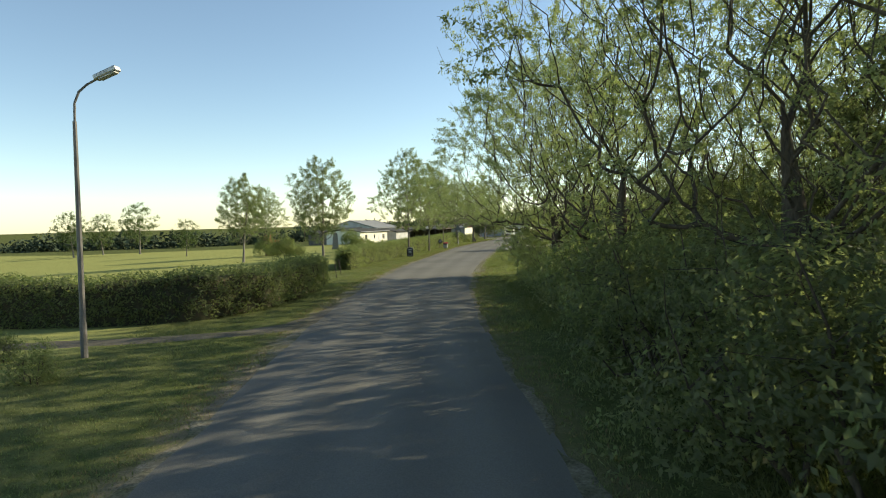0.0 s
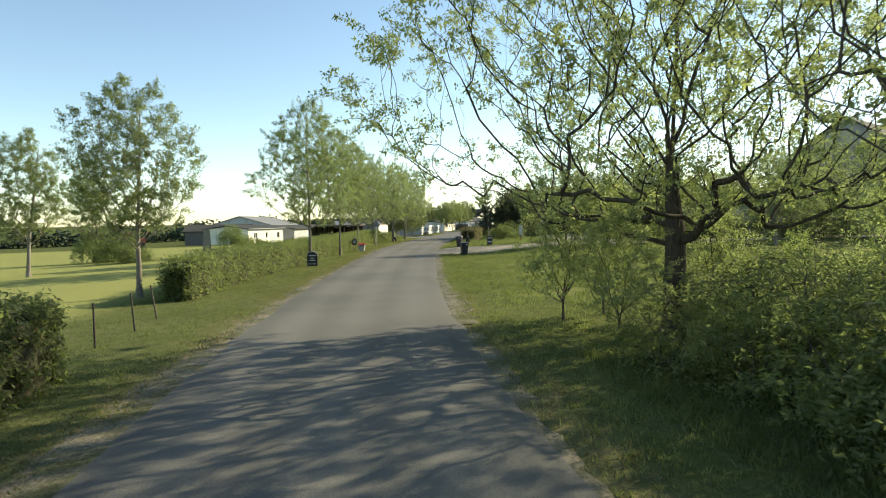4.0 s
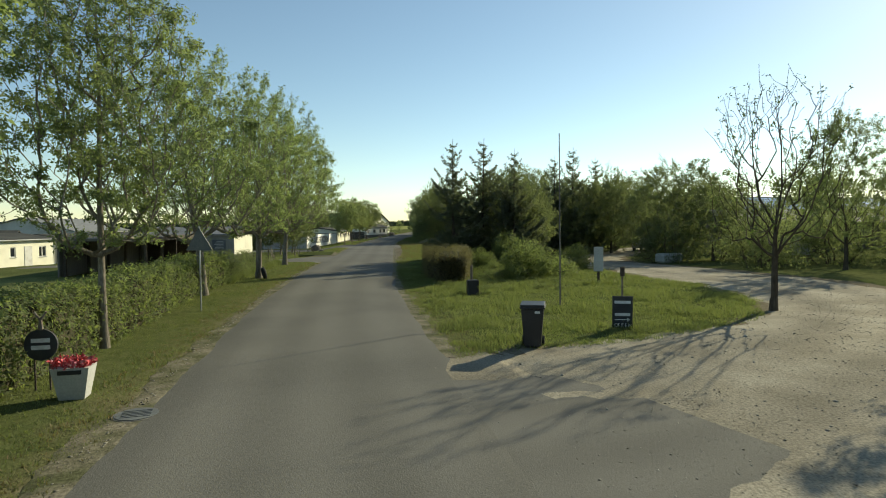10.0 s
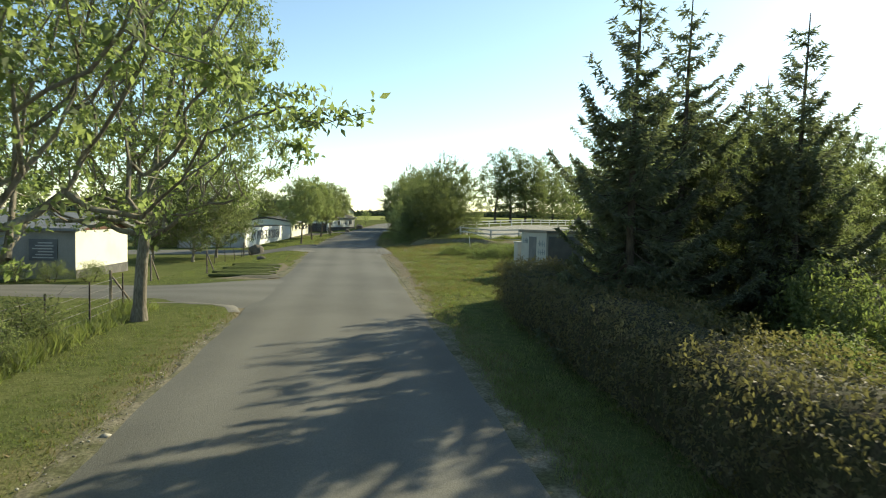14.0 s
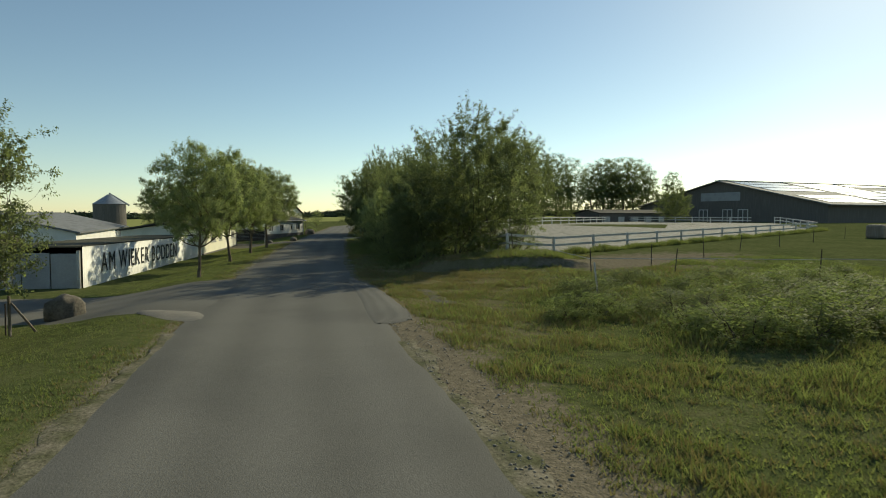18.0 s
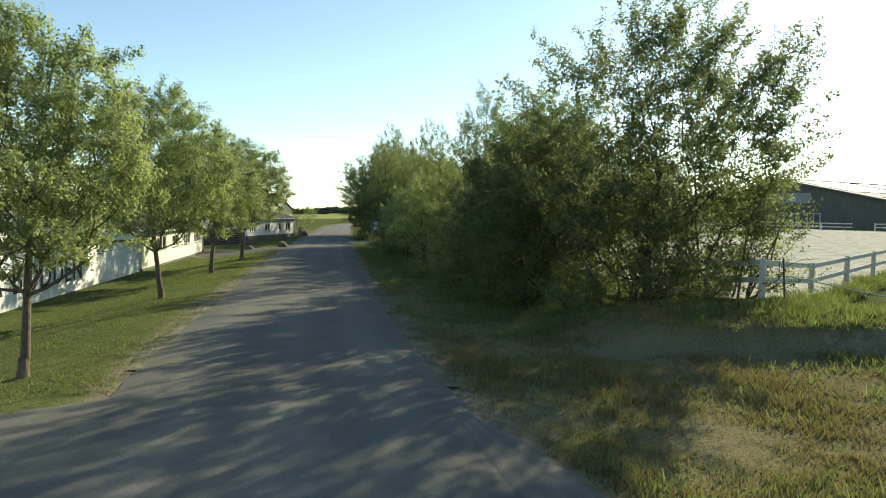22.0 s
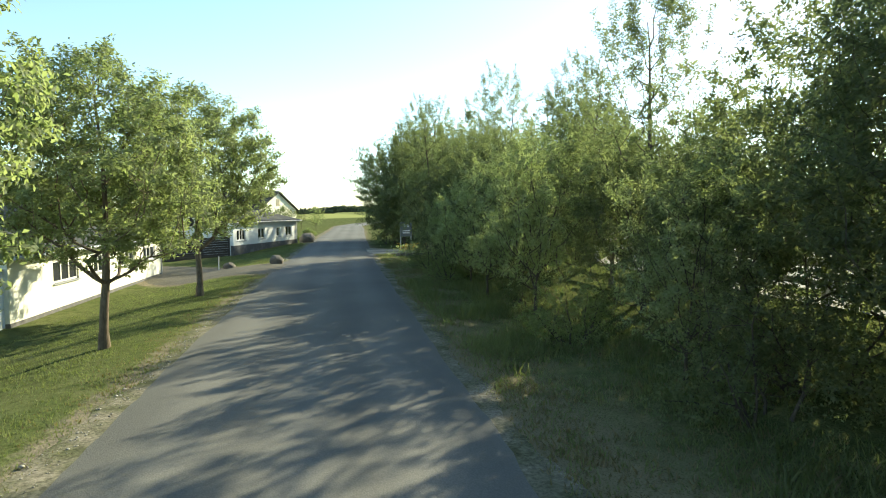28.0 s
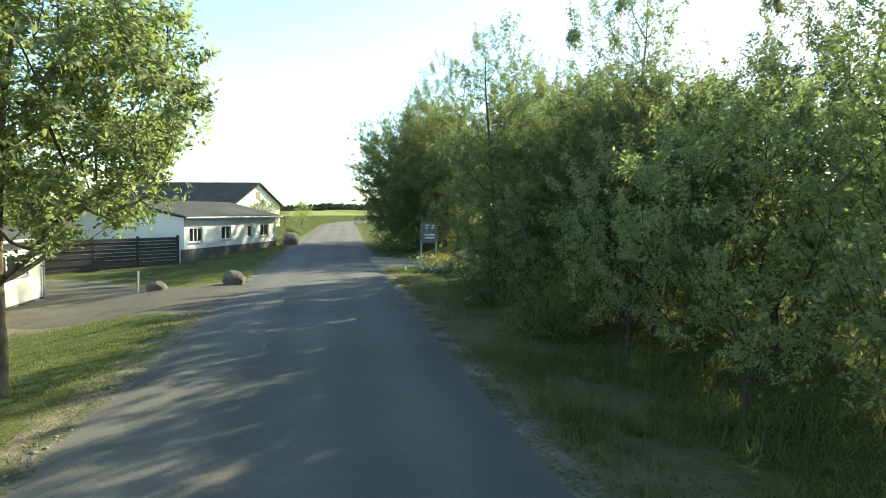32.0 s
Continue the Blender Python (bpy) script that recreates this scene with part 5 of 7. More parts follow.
for i in range(9):
    again(sh_a, 16.5 + 1.45 * i, 82.6 - 0.75 * i, i * 57, (0.95, 1.1, 0.85)[i % 3], label="dense dark shrub behind the gravel drive")
# low growth on the west verge by the lamp
for x, y, sc in ((-4.6, 9.2, 0.45), (-6.3, 8.0, 0.55), (-8.0, 9.4, 0.6), (-7.2, 10.4, 0.4)):
    again(sh_b, x, y, R.uniform(0, 360), sc, label="low leafy shrub on the verge beside the lamp")
again(yard, 9.4, 98.6, 50, 0.95, tall=1.0, label="grey-green tree standing over the parked cars")
for i, (x, y) in enumerate(((-6.5, 81.3), (-5.9, 80.9), (-6.6, 83.2), (-5.4, 82.6), (-3.4, 82.0), (-2.4, 84.2), (-4.6, 85.0), (-7.0, 84.4))):
    again(sh_b, x, y, i * 49, (0.22, 0.26, 0.3)[i % 3], tall=0.7 if i < 2 else 0.4, label="low leafy weeds in the grass of the island")
again(sh_a, 8.4, 97.6, 50, 1.1)
again(sh_a, 11.0, 101.5, 150, 1.1)
# trees before the tall house
for x, y, rz, sc in ((33.0, 90.0, 40, 0.8), (37.5, 86.5, 150, 0.85), (29.5, 94.0, 250, 0.7)):
    again(big_b, x, y, rz, sc, label="tall leafy tree before the house behind the drive")
# light young growth in front of the thicket and under the old trees
th_d = plant("young_tree", crown_meshes(74, 4.7, 0.8, 1.7, 0.045, 11500, 0.048, 260, 0.55, clump=0.24, leaders=4, sprays=40, spray=0.5, lift_=0.9), (BARK_DARK, LEAF_LIME), "light green young tree with thin stems before the thicket", "tree", (-6.3, 163.4, lift(-6.3, 163.4)), 0, group="young trees")
for x, y, rz, sc in ((-6.0, 165.4, 80, 0.95), (-6.5, 167.2, 170, 0.85), (-6.2, 170.4, 260, 0.8), (-6.4, 156.6, 30, 0.75), (-6.0, 174.8, 120, 0.75)):
    again(th_d, x, y, rz, sc)
for x, y, rz, sc in ((0.9, 33.4, 50, 0.75), (1.9, 31.0, 140, 0.55), (4.6, 34.0, 230, 0.75), (2.0, 34.6, 10, 0.7)):
    again(th_d, x, y, rz, sc, label="light green young tree under the old trees")
for x, y, sc in ((-29.4, 59.4, 0.85), (-33.2, 61.6, 0.85)):
    again(rb_a, x, y, 10 * sc, sc, tall=1.3, label="dark clipped round bush on the mown lawn")
# rank nettles and brambles in the paddock
for i, (x, y, sc, tl) in enumerate(((-5.3, 129.2, 0.5, 0.7), (-4.5, 129.0, 0.55, 0.7), (-3.4, 129.8, 0.5, 0.6), (-3.3, 126.4, 0.62, 0.6), (-2.9, 125.2, 0.7, 0.7), (-1.9, 124.9, 0.75, 0.7), (-0.8, 125.8, 0.7, 0.7),
                                   (0.4, 126.2, 0.8, 0.65), (2.0, 127.4, 0.75, 0.6), (0.4, 132.0, 0.6, 0.6), (3.1, 131.6, 0.7, 0.6), (5.4, 133.0, 0.7, 0.55), (7.8, 134.0, 0.7, 0.55), (-1.4, 128.0, 0.7, 0.6), (1.2, 129.6, 0.7, 0.6), (4.0, 128.6, 0.8, 0.6))):
    again(sh_b, x, y, i * 53, sc * 1.15, tall=tl * 0.85, label="low dark clump of nettles and brambles in the paddock")
# rank weeds beside the end of the red hedge
for i, (x, y, sc, tl) in enumerate(((-4.9, 88.0, 0.5, 0.6), (-4.0, 88.6, 0.55, 0.75), (-3.6, 87.0, 0.55, 0.6), (-3.2, 89.4, 0.6, 0.6), (-4.6, 86.6, 0.45, 0.5), (-1.6, 89.0, 0.6, 0.6))):
    again(sh_b, x, y, i * 61, sc, tall=tl, label="rank green weeds beside the end of the hedge")

# ---- houses and walls ----
def wall_face(length, z0, z1, openings, thick=0.24):
    """A wall along x from 0, its face at y = 0 and its back at y = thick, with rectangular holes right through."""
    bm = bmesh.new()
    xs = sorted({0, length, *(o[0] for o in openings), *(o[1] for o in openings)})
    zs = sorted({z0, z1, *(o[2] for o in openings), *(o[3] for o in openings)})

    def quad(*p):
        bm.faces.new([bm.verts.new(q) for q in p])

    for a, b in zip(xs, xs[1:]):
        for c, d in zip(zs, zs[1:]):
            if any(o[0] <= a and b <= o[1] and o[2] <= c and d <= o[3] for o in openings):
                continue
            quad((a, 0, c), (b, 0, c), (b, 0, d), (a, 0, d))
            quad((b, thick, c), (a, thick, c), (a, thick, d), (b, thick, d))
    for a, b, c, d in openings:
        quad((a, 0, c), (a, thick, c), (b, thick, c), (b, 0, c))
        quad((a, 0, d), (b, 0, d), (b, thick, d), (a, thick, d))
        quad((a, 0, c), (a, 0, d), (a, thick, d), (a, thick, c))
        quad((b, 0, c), (b, thick, c), (b, thick, d), (b, 0, d))
    for a, sgn in ((0, 1), (length, -1)):
        p = [(a, 0, z0), (a, 0, z1), (a, thick, z1), (a, thick, z0)]
        quad(*(p if sgn < 0 else p[::-1]))
    quad((0, 0, z1), (length, 0, z1), (length, thick, z1), (0, thick, z1))
    bmesh.ops.remove_doubles(bm, verts=bm.verts, dist=0.0005)
    bmesh.ops.recalc_face_normals(bm, faces=bm.faces)
    return bm


def window(parent, a, b, c, d, lights=3, frame=RAIL_WHITE, y=0.05):
    """A casement: frame with mullions, one pane a light, and a sill."""
    t = 0.075
    w = (b - a - 2 * t) / lights
    holes = [(t + i * w + (0.045 if i else 0), t + (i + 1) * w - (0.045 if i < lights - 1 else 0), c + t, d - t) for i in range(lights)]
    bm = wall_face(b - a, c, d, holes, 0.07)
    bmesh.ops.translate(bm, vec=(a, y, 0), verts=bm.verts)
    win = part("window", bm, frame, parent, "white painted casement window")
    for i in range(lights):
        x0 = a + t + i * w + (0.045 if i else 0)
        x1 = a + t + (i + 1) * w - (0.045 if i < lights - 1 else 0)
        part("pane", boxed(x0, x1, y + 0.03, y + 0.04, c + t, d - t), GLASS, win, "dark reflecting pane")
    part("sill", boxed(a - 0.05, b + 0.05, -0.07, y, c - 0.04, c), GREY_SHEET, win, "grey metal sill")
    return win


def front_frame(p0, p1):
    """Turn for a front that runs from p0 to p1, with the house behind it on the left of that line."""
    return math.degrees(math.atan2(p1[1] - p0[1], p1[0] - p0[0]))


def long_house(name, label, p0, p1, base, eave, depth, windows, ridge, wall=WHITE_WALL, plinth=0.35, roof=ROOFING, overhang=0.3, group=""):
    """A low house with a shallow gable roof: its front along p0 to p1 and its body behind."""
    length = math.hypot(p1[0] - p0[0], p1[1] - p0[1])
    e = thing(name, label, "house", (*p0, 0), front_frame(p0, p1), group)
    part("wall", wall_face(length, base + plinth, eave, [w[:4] for w in windows]), wall, e)
    part("plinth", boxed(0, length, -0.02, 0.22, base - 0.6, base + plinth), PLINTH, e, "dark bitumen-painted plinth")
    for x0, x1 in ((0.0, 0.24), (length - 0.24, length)):
        gab = prism([(0.24, base - 0.6), (depth, base - 0.6), (depth, eave), (depth / 2, ridge - 0.1), (0.24, eave)], x0, x1)
        bmesh.ops.transform(gab, matrix=Matrix(((0, 1, 0, 0), (1, 0, 0, 0), (0, 0, 1, 0), (0, 0, 0, 1))), verts=gab.verts)
        bmesh.ops.recalc_face_normals(gab, faces=gab.faces)
        part("gable_wall", gab, wall, e)
    part("back_wall", boxed(0.24, length - 0.24, depth - 0.24, depth - 0.002, base - 0.6, eave), wall, e)
    part("floor", boxed(0.24, length - 0.24, 0.24, depth - 0.26, base, base + 0.05), PLINTH, e)
    rf = prism([(-overhang, eave - 0.03), (depth / 2, ridge), (depth + overhang, eave - 0.03), (depth + overhang, eave + 0.09), (depth / 2, ridge + 0.12), (-overhang, eave + 0.09)], -overhang, length + overhang)
    bmesh.ops.transform(rf, matrix=Matrix(((0, 1, 0, 0), (1, 0, 0, 0), (0, 0, 1, 0), (0, 0, 0, 1))), verts=rf.verts)
    bmesh.ops.recalc_face_normals(rf, faces=rf.faces)
    roof_ob = part("roof", rf, roof, e)
    gut = bmesh.new()
    rod(gut, (-overhang, -overhang - 0.06, eave), (length + overhang, -overhang - 0.06, eave), 0.055)
    part("gutter", gut, GREY_SHEET, roof_ob, "grey metal gutter")
    pipe = bmesh.new()
    rod(pipe, (length - 0.12, -0.06, base + 0.1), (length - 0.12, -0.06, eave - 0.25), 0.04)
    rod(pipe, (length - 0.12, -0.06, eave - 0.25), (length - 0.12, -overhang - 0.05, eave - 0.03), 0.04)
    part("downpipe", pipe, GALVANISED, e, "grey metal downpipe")
    for a, b, c, d, n in windows:
        window(e, a, b, c, d, n)
    return e


# the long white house behind the sheet fence
P_A, P_B = (-20.95, 168.5), (-20.1, 184.0)
long_house("long_house", "low white rendered house with dark plinth and casement windows", P_A, P_B, -0.75, 1.58, 6.5,
           [(2.9, 4.95, 0.46, 1.26, 3), (6.4, 8.0, 0.46, 1.22, 3), (9.5, 11.3, 0.46, 1.2, 3), (12.6, 14.5, 0.46, 1.18, 3)], 2.15, CREAM_WALL)
# the second white house
far_house = long_house("white_bungalow", "white bungalow with grey felt roof and four windows", (-17.65, 196.2), (-13.15, 206.0), 0.02, 2.1, 7.5,
           [(0.5, 1.75, 0.72, 1.55, 3), (3.7, 4.8, 0.75, 1.58, 2), (6.8, 7.45, 0.78, 1.6, 1), (8.5, 9.7, 0.78, 1.62, 2)], 2.95, WHITE_WALL)
bm = bmesh.new()
bmesh.ops.create_cone(bm, cap_ends=True, segments=20, radius1=0.33, radius2=0.33, depth=0.06, matrix=pose(-0.04, 3.6, 2.18, 0, 90, 0))
part("round_vent", bm, BLACK_PAINT, far_house, "round black vent in the gable")

# big gabled house further on
gh = thing("gabled_house", "tall pale house with a grey pitched roof at the road bend", "house", (-16.8, 251.0, 0), 62)
part("wall", prism([(-6, -0.5), (6, -0.5), (6, 3.2), (0, 6.1), (-6, 3.2)], 0, 24), CREAM_WALL, gh)
rf = prism([(-6.5, 2.95), (0, 6.1), (6.5, 2.95), (6.5, 3.13), (0, 6.32), (-6.5, 3.13)], -0.4, 24.4)
part("roof", rf, ROOFING, gh)
for i, (x, z) in enumerate(((-2.6, 1.2), (1.4, 1.2), (-0.5, 3.9))):
    part("window", boxed(x, x + 1.1, -0.03, 0.02, z, z + 1.1), GLASS, gh, "dark window in the gable")

# the sheet fence with the painted name of the place
F0, F1 = (-22.55, 145.4), (-21.0, 170.2)
f_len = math.hypot(F1[0] - F0[0], F1[1] - F0[1])
f_rot = front_frame(F0, F1)
fence = thing("sheet_fence", "white corrugated sheet fence with black painted lettering", "fence", (*F0, 0), f_rot)
fence.matrix_basis = pose(*F0, 0, 0, 0.45, f_rot)
n_pan = 24
pw = f_len / n_pan
prof = []
for k in range(9):
    x = k * pw / 8
    prof += [(x, 0.0 if k % 2 == 0 else -0.03), (x + pw / 20, 0.0 if k % 2 == 0 else -0.03)] if k < 8 else [(pw, 0.0)]
zz = (-0.95, 1.38)
pv = [(x, y, z) for z in zz for x, y in prof] + [(x, y + 0.012, z) for z in zz for x, y in prof]
m_ = len(prof)
pf = [(i, i + 1, m_ + i + 1, m_ + i) for i in range(m_ - 1)] + [(2 * m_ + i + 1, 2 * m_ + i, 3 * m_ + i, 3 * m_ + i + 1) for i in range(m_ - 1)] + [(m_ + i, m_ + i + 1, 3 * m_ + i + 1, 3 * m_ + i) for i in range(m_ - 1)]
panel_me = array_mesh("panel", pv, pf)
for i in range(n_pan):
    p_ob = link_mesh("panel", panel_me, SHEET, fence)
    p_ob.location = (i * pw, 0, -0.004 * (i % 2) + 0.02 * math.sin(i * 1.9))
part("base_board", boxed(0, f_len, 0.015, 0.06, -1.5, -0.93), PLINTH, fence)
part("cap", boxed(-0.03, f_len, -0.04, 0.05, 1.38, 1.43), ROOFING, fence, "dark capping along the top")


def lettering(name, text, size, m, mat, parent, depth=0.006, label="", spacing=1.0, stretch=1.0):
    cu = bpy.data.curves.new(name, "FONT")
    cu.body, cu.size, cu.extrude, cu.space_character = text, size, depth, spacing
    tmp = bpy.data.objects.new(name, cu)
    me = bpy.data.meshes.new_from_object(tmp)
    bpy.data.objects.remove(tmp)
    me.materials.clear()
    ob = link_mesh(name, me, mat, parent, label)
    ob.matrix_basis = m @ Matrix.Diagonal((stretch, 1, 1, 1))
    return ob


def letters(text, size, x, z, spacing, stretch):
    """Painted capitals, each a mesh of its own, set along the fence."""
    for i, ch in enumerate(text):
        if ch == " ":
            x += size * 0.33 * stretch
            continue
        ob = lettering("letter", ch, size, pose(x, -0.045, z, 90, 0, 0), BLACK_PAINT, fence, stretch=stretch)
        x += (max(v.co.x for v in ob.data.vertices) + size * spacing) * stretch


letters("AM WIEKER BODDEN", 1.40, 2.05, 0.03, 0.125, 0.875)
lean = thing("lean_to", "low shed with a flat mossy felt roof behind the sheet fence", "shed", (*F0, 0), f_rot)
lean.matrix_basis = pose(*F0, 0, 0, 0.45, f_rot)
part("roof", boxed(0.02, f_len - 2.2, 0.07, 4.6, 1.33, 1.40, bevel=0.02), MOSSY_FELT, lean)
part("back_wall", boxed(0.1, f_len - 2.3, 4.3, 4.45, -1.6, 1.33), GREY_WALL, lean)
for i in range(4):
    stake = thing("white_stake", "leaning white plank end standing behind the low shed", "plank", (-27.9 - 0.3 * (i % 2), 150.4 + 1.5 * i, -0.9), 12 * i, "plank ends")
    part("plank", boxed(-0.09, 0.09, -0.02, 0.02, -0.2, 3.0 - 0.2 * (i % 3)), RAIL_WHITE, stake)
rs = np.random.RandomState(33)
for k in range(3):
    for i in range(11 - k):
        lg = thing("log", "dark round log in a stack behind the low shed", "log", (-28.9 + 0.08 * rs.randn(), 146.4 + 0.52 * (i + 0.5 * k), 0.75 + 0.44 * k), 180 + 6 * rs.randn(), "stacked logs")
        bm = bmesh.new()
        bmesh.ops.create_cone(bm, cap_ends=True, segments=12, radius1=0.25, radius2=0.23, depth=2.4, matrix=pose(0, 0, 0, 0, 90, 0))
        part("bark", bm, BARK_DARK, lg)
        bm = bmesh.new()
        bmesh.ops.create_cone(bm, cap_ends=True, segments=12, radius1=0.19, radius2=0.19, depth=0.02, matrix=pose(-1.21, 0, 0, 0, 90, 0))
        part("cut_end", bm, CONCRETE, lg, "pale sawn end")
lb_ = thing("log_platform", "dark timber platform under a stack of logs", "platform", (-28.9, 149.1, 0))
part("deck", boxed(-1.2, 1.2, -3.2, 3.4, 0.35, 0.5, bevel=0.02), WOOD_DARK, lb_)
for i in range(6):
    part("leg", boxed(-1.05 + 2.0 * (i % 2), -0.95 + 2.0 * (i % 2), -3.0 + 2.9 * (i // 2), -2.9 + 2.9 * (i // 2), -1.6, 0.35), WOOD_DARK, lb_)

# end wall of the low shed at the yard entrance; its grey carries the shade
gate = thing("yard_gate", "end wall of the low shed, greyed as in shade, with a small white plate", "gate", (-22.65, 145.35, 0), 176)
for i in range(5):
    part("wall_sheet", boxed(0.05 + i * 1.25, 1.25 + i * 1.25, -0.03, 0.03, -0.8, 1.05 + 0.04 * (i % 2)), GREY_SHEET, gate)
for i in range(3):
    part("wall_post", boxed(-0.05 + i * 2.95, 0.08 + i * 2.95, 0.03, 0.16, -0.95, 1.2), GALVANISED, gate)
part("name_plate", boxed(1.6, 2.5, -0.045, -0.03, 0.45, 0.66), RAIL_WHITE, gate, "small white plate")
part("plate_bar", boxed(1.68, 2.42, -0.05, -0.045, 0.52, 0.59), BLACK_PAINT, gate)


# ---- farm buildings, kiosk, barn ----
def shed(name, label, at, rz, length, depth, base, eave, ridge, wall, roof, group="", category="shed"):
    """A plain gabled shed along local x."""
    e = thing(name, label, category, at, rz, group)
    w = prism([(0, base - 0.6), (depth, base - 0.6), (depth, eave), (depth / 2, ridge), (0, eave)], 0, length)
    turn = Matrix(((0, 1, 0, 0), (1, 0, 0, 0), (0, 0, 1, 0), (0, 0, 0, 1)))
    bmesh.ops.transform(w, matrix=turn, verts=w.verts)
    bmesh.ops.recalc_face_normals(w, faces=w.faces)
    part("wall", w, wall, e)
    r = prism([(-0.35, eave - 0.02), (depth / 2, ridge + 0.03), (depth + 0.35, eave - 0.02), (depth + 0.35, eave + 0.1), (depth / 2, ridge + 0.17), (-0.35, eave + 0.1)], -0.35, length + 0.35)
    bmesh.ops.transform(r, matrix=turn, verts=r.verts)
    bmesh.ops.recalc_face_normals(r, faces=r.faces)
    part("roof", r, roof, e)
    return e


kio = shed("kiosk", "small kiosk with cream gable end, red-brown verge and dark plinth", (-23.6, 118.9, 0), 176, 8.0, 5.0, 0.0, 1.9, 2.5, CREAM_WALL, ROOF_GREY, category="kiosk")
gb = prism([(0.0, 1.9), (5.0, 1.9), (2.5, 2.5)], -0.03, -0.002)
bmesh.ops.transform(gb, matrix=Matrix(((0, 1, 0, 0), (1, 0, 0, 0), (0, 0, 1, 0), (0, 0, 0, 1))), verts=gb.verts)
bmesh.ops.recalc_face_normals(gb, faces=gb.faces)
part("gable_cladding", gb, ROOF_RED, kio, "red-brown boarded gable")
part("plinth", boxed(-0.02, 0.2, -0.02, 5.02, -0.6, 0.15), PLINTH, kio, "dark painted plinth")
# darker skin over the cream wall, in place of shade on this side
part("side_wall", boxed(0.0, 8.0, 5.0, 5.03, -0.6, 1.86), SHADY_WALL, kio, "side wall greyed to stand in for shade")
menu = part("menu_board", boxed(0.75, 1.95, 5.03, 5.07, 0.55, 1.5), UTIL_DARK, kio, "dark board with pale writing")
for i in range(6):
    part("writing_bar", boxed(0.9 + 0.05 * (i % 2), 1.8 - 0.12 * (i % 3), 5.07, 5.078, 0.66 + i * 0.13, 0.71 + i * 0.13), GREY_WALL, menu)

wh = long_house("white_house", "white house with dark flat roof behind the lawn", (-43.6, 108.6), (-42.2, 119.0), -1.0, 1.6, 8.0, [(1.6, 2.6, 0.0, 1.0, 2), (5.0, 5.6, 0.1, 1.0, 1), (8.4, 9.3, 0.0, 1.0, 2)], 2.1, CREAM_WALL, 0.2)
part("door", boxed(6.6, 7.5, -0.04, 0.0, -0.9, 1.05), RAIL_WHITE, wh, "white entrance door")
shed("garage", "dark shed with grey roof far behind the lawn", (-66, 128, 0), 20, 12, 8, -2.0, 1.0, 2.2, DARK_CLAD, ROOFING)
shed("barrack", "long low grey building with dark roof beside the white house", (-41.0, 121.0, 0), 88, 26, 8, -1.0, 1.3, 1.9, GREY_WALL, ROOFING)
for i, (x, y, L, d, e_, r_) in enumerate(((-30.5, 168, 28, 13, 1.4, 3.0), (-66, 168, 40, 16, 1.8, 4.2))):
    shed("farm_shed", "long farm shed with pale grey roof behind the yard", (x, y, 0), 98 + 4 * i, L, d, -1.6, e_, r_, GREY_WALL if i else WHITE_WALL, ROOF_GREY, "farm sheds")

silo = thing("grain_silo", "round steel grain silo with conical roof", "silo", (-46.5, 231, -1.6))
bm = bmesh.new()
bmesh.ops.create_cone(bm, cap_ends=True, segments=28, radius1=2.6, radius2=2.6, depth=6.4, matrix=pose(0, 0, 3.2))
part("drum", bm, DARK_CLAD, silo)
bm = bmesh.new()
bmesh.ops.create_cone(bm, cap_ends=True, segments=28, radius1=2.75, radius2=0.3, depth=1.7, matrix=pose(0, 0, 7.25))
part("cone_roof", bm, GALVANISED, silo)
part("auger", rod(bmesh.new(), (0, 0, 8.3), (3.2, 0, 6.2), 0.14), GALVANISED, silo)

# carport on posts behind the hedge
cp = thing("carport", "dark timber carport with flat roof behind the hedge", "carport", (-23.4, 94.6, -0.12), 97)
part("roof", boxed(0, 16.4, 0, 5, 2.05, 2.2), DARK_CLAD, cp)
# made-up dark sheet in place of the dim interior under the roof
part("end_wall", boxed(16.1, 16.2, 0.3, 4.85, -0.4, 2.05), WOOD_DARK, cp, "dark sheet standing in for the dim inside of the carport")
part("fascia", boxed(0, 16.4, -0.03, -0.002, 1.98, 2.22), WOOD_DARK, cp)
part("back_wall", boxed(0.2, 16.2, 4.85, 4.95, -0.4, 2.05), DARK_CLAD, cp)
for i in range(5):
    for y in (0.3, 4.6):
        post = part("post", boxed(0.4 + i * 3.5, 0.55 + i * 3.5, y, y + 0.15, -0.2, 2.05), WOOD_DARK, cp)
        if y < 1:
            bm = bmesh.new()
            rod(bm, (0.47 + i * 3.5, y + 0.07, 1.45), (1.1 + i * 3.5, y + 0.07, 2.05), 0.05, sides=4)
            part("brace", bm, WOOD_DARK, cp)

# barn with solar roof, stables
bar = thing("riding_barn", "huge dark barn with sloping roof covered in solar panels", "barn", (69.4, 197.0, 0), 102.9)
bm = bmesh.new()
front = [(0, 0.6), (42, 0.6), (42, 4.67), (21, 9.3), (0, 4.67)]
fa = [bm.verts.new((x, 0, z)) for x, z in front]
fb = [bm.verts.new((x, -70, z)) for x, z in front]
bm.faces.new(fa)
bm.faces.new(fb[::-1])
for i in range(5):
    bm.faces.new((fa[i], fb[i], fb[(i + 1) % 5], fa[(i + 1) % 5]))
bmesh.ops.recalc_face_normals(bm, faces=bm.faces)
part("wall", bm, DARK_CLAD, bar)
sl = math.degrees(math.atan2(4.63, 21))
bm = bmesh.new()
box(bm, -1.0, 22.0, -70.5, 0.8, 0.0, 0.16, pose(0, 0, 4.69, 0, -sl, 0))
roof_ob = part("roof", bm, ROOF_GREY, bar)
bm = bmesh.new()
box(bm, -0.5, 22.0, -70.5, 0.8, 0.0, 0.16, pose(20.9, 0, 9.33, 0, sl, 0))
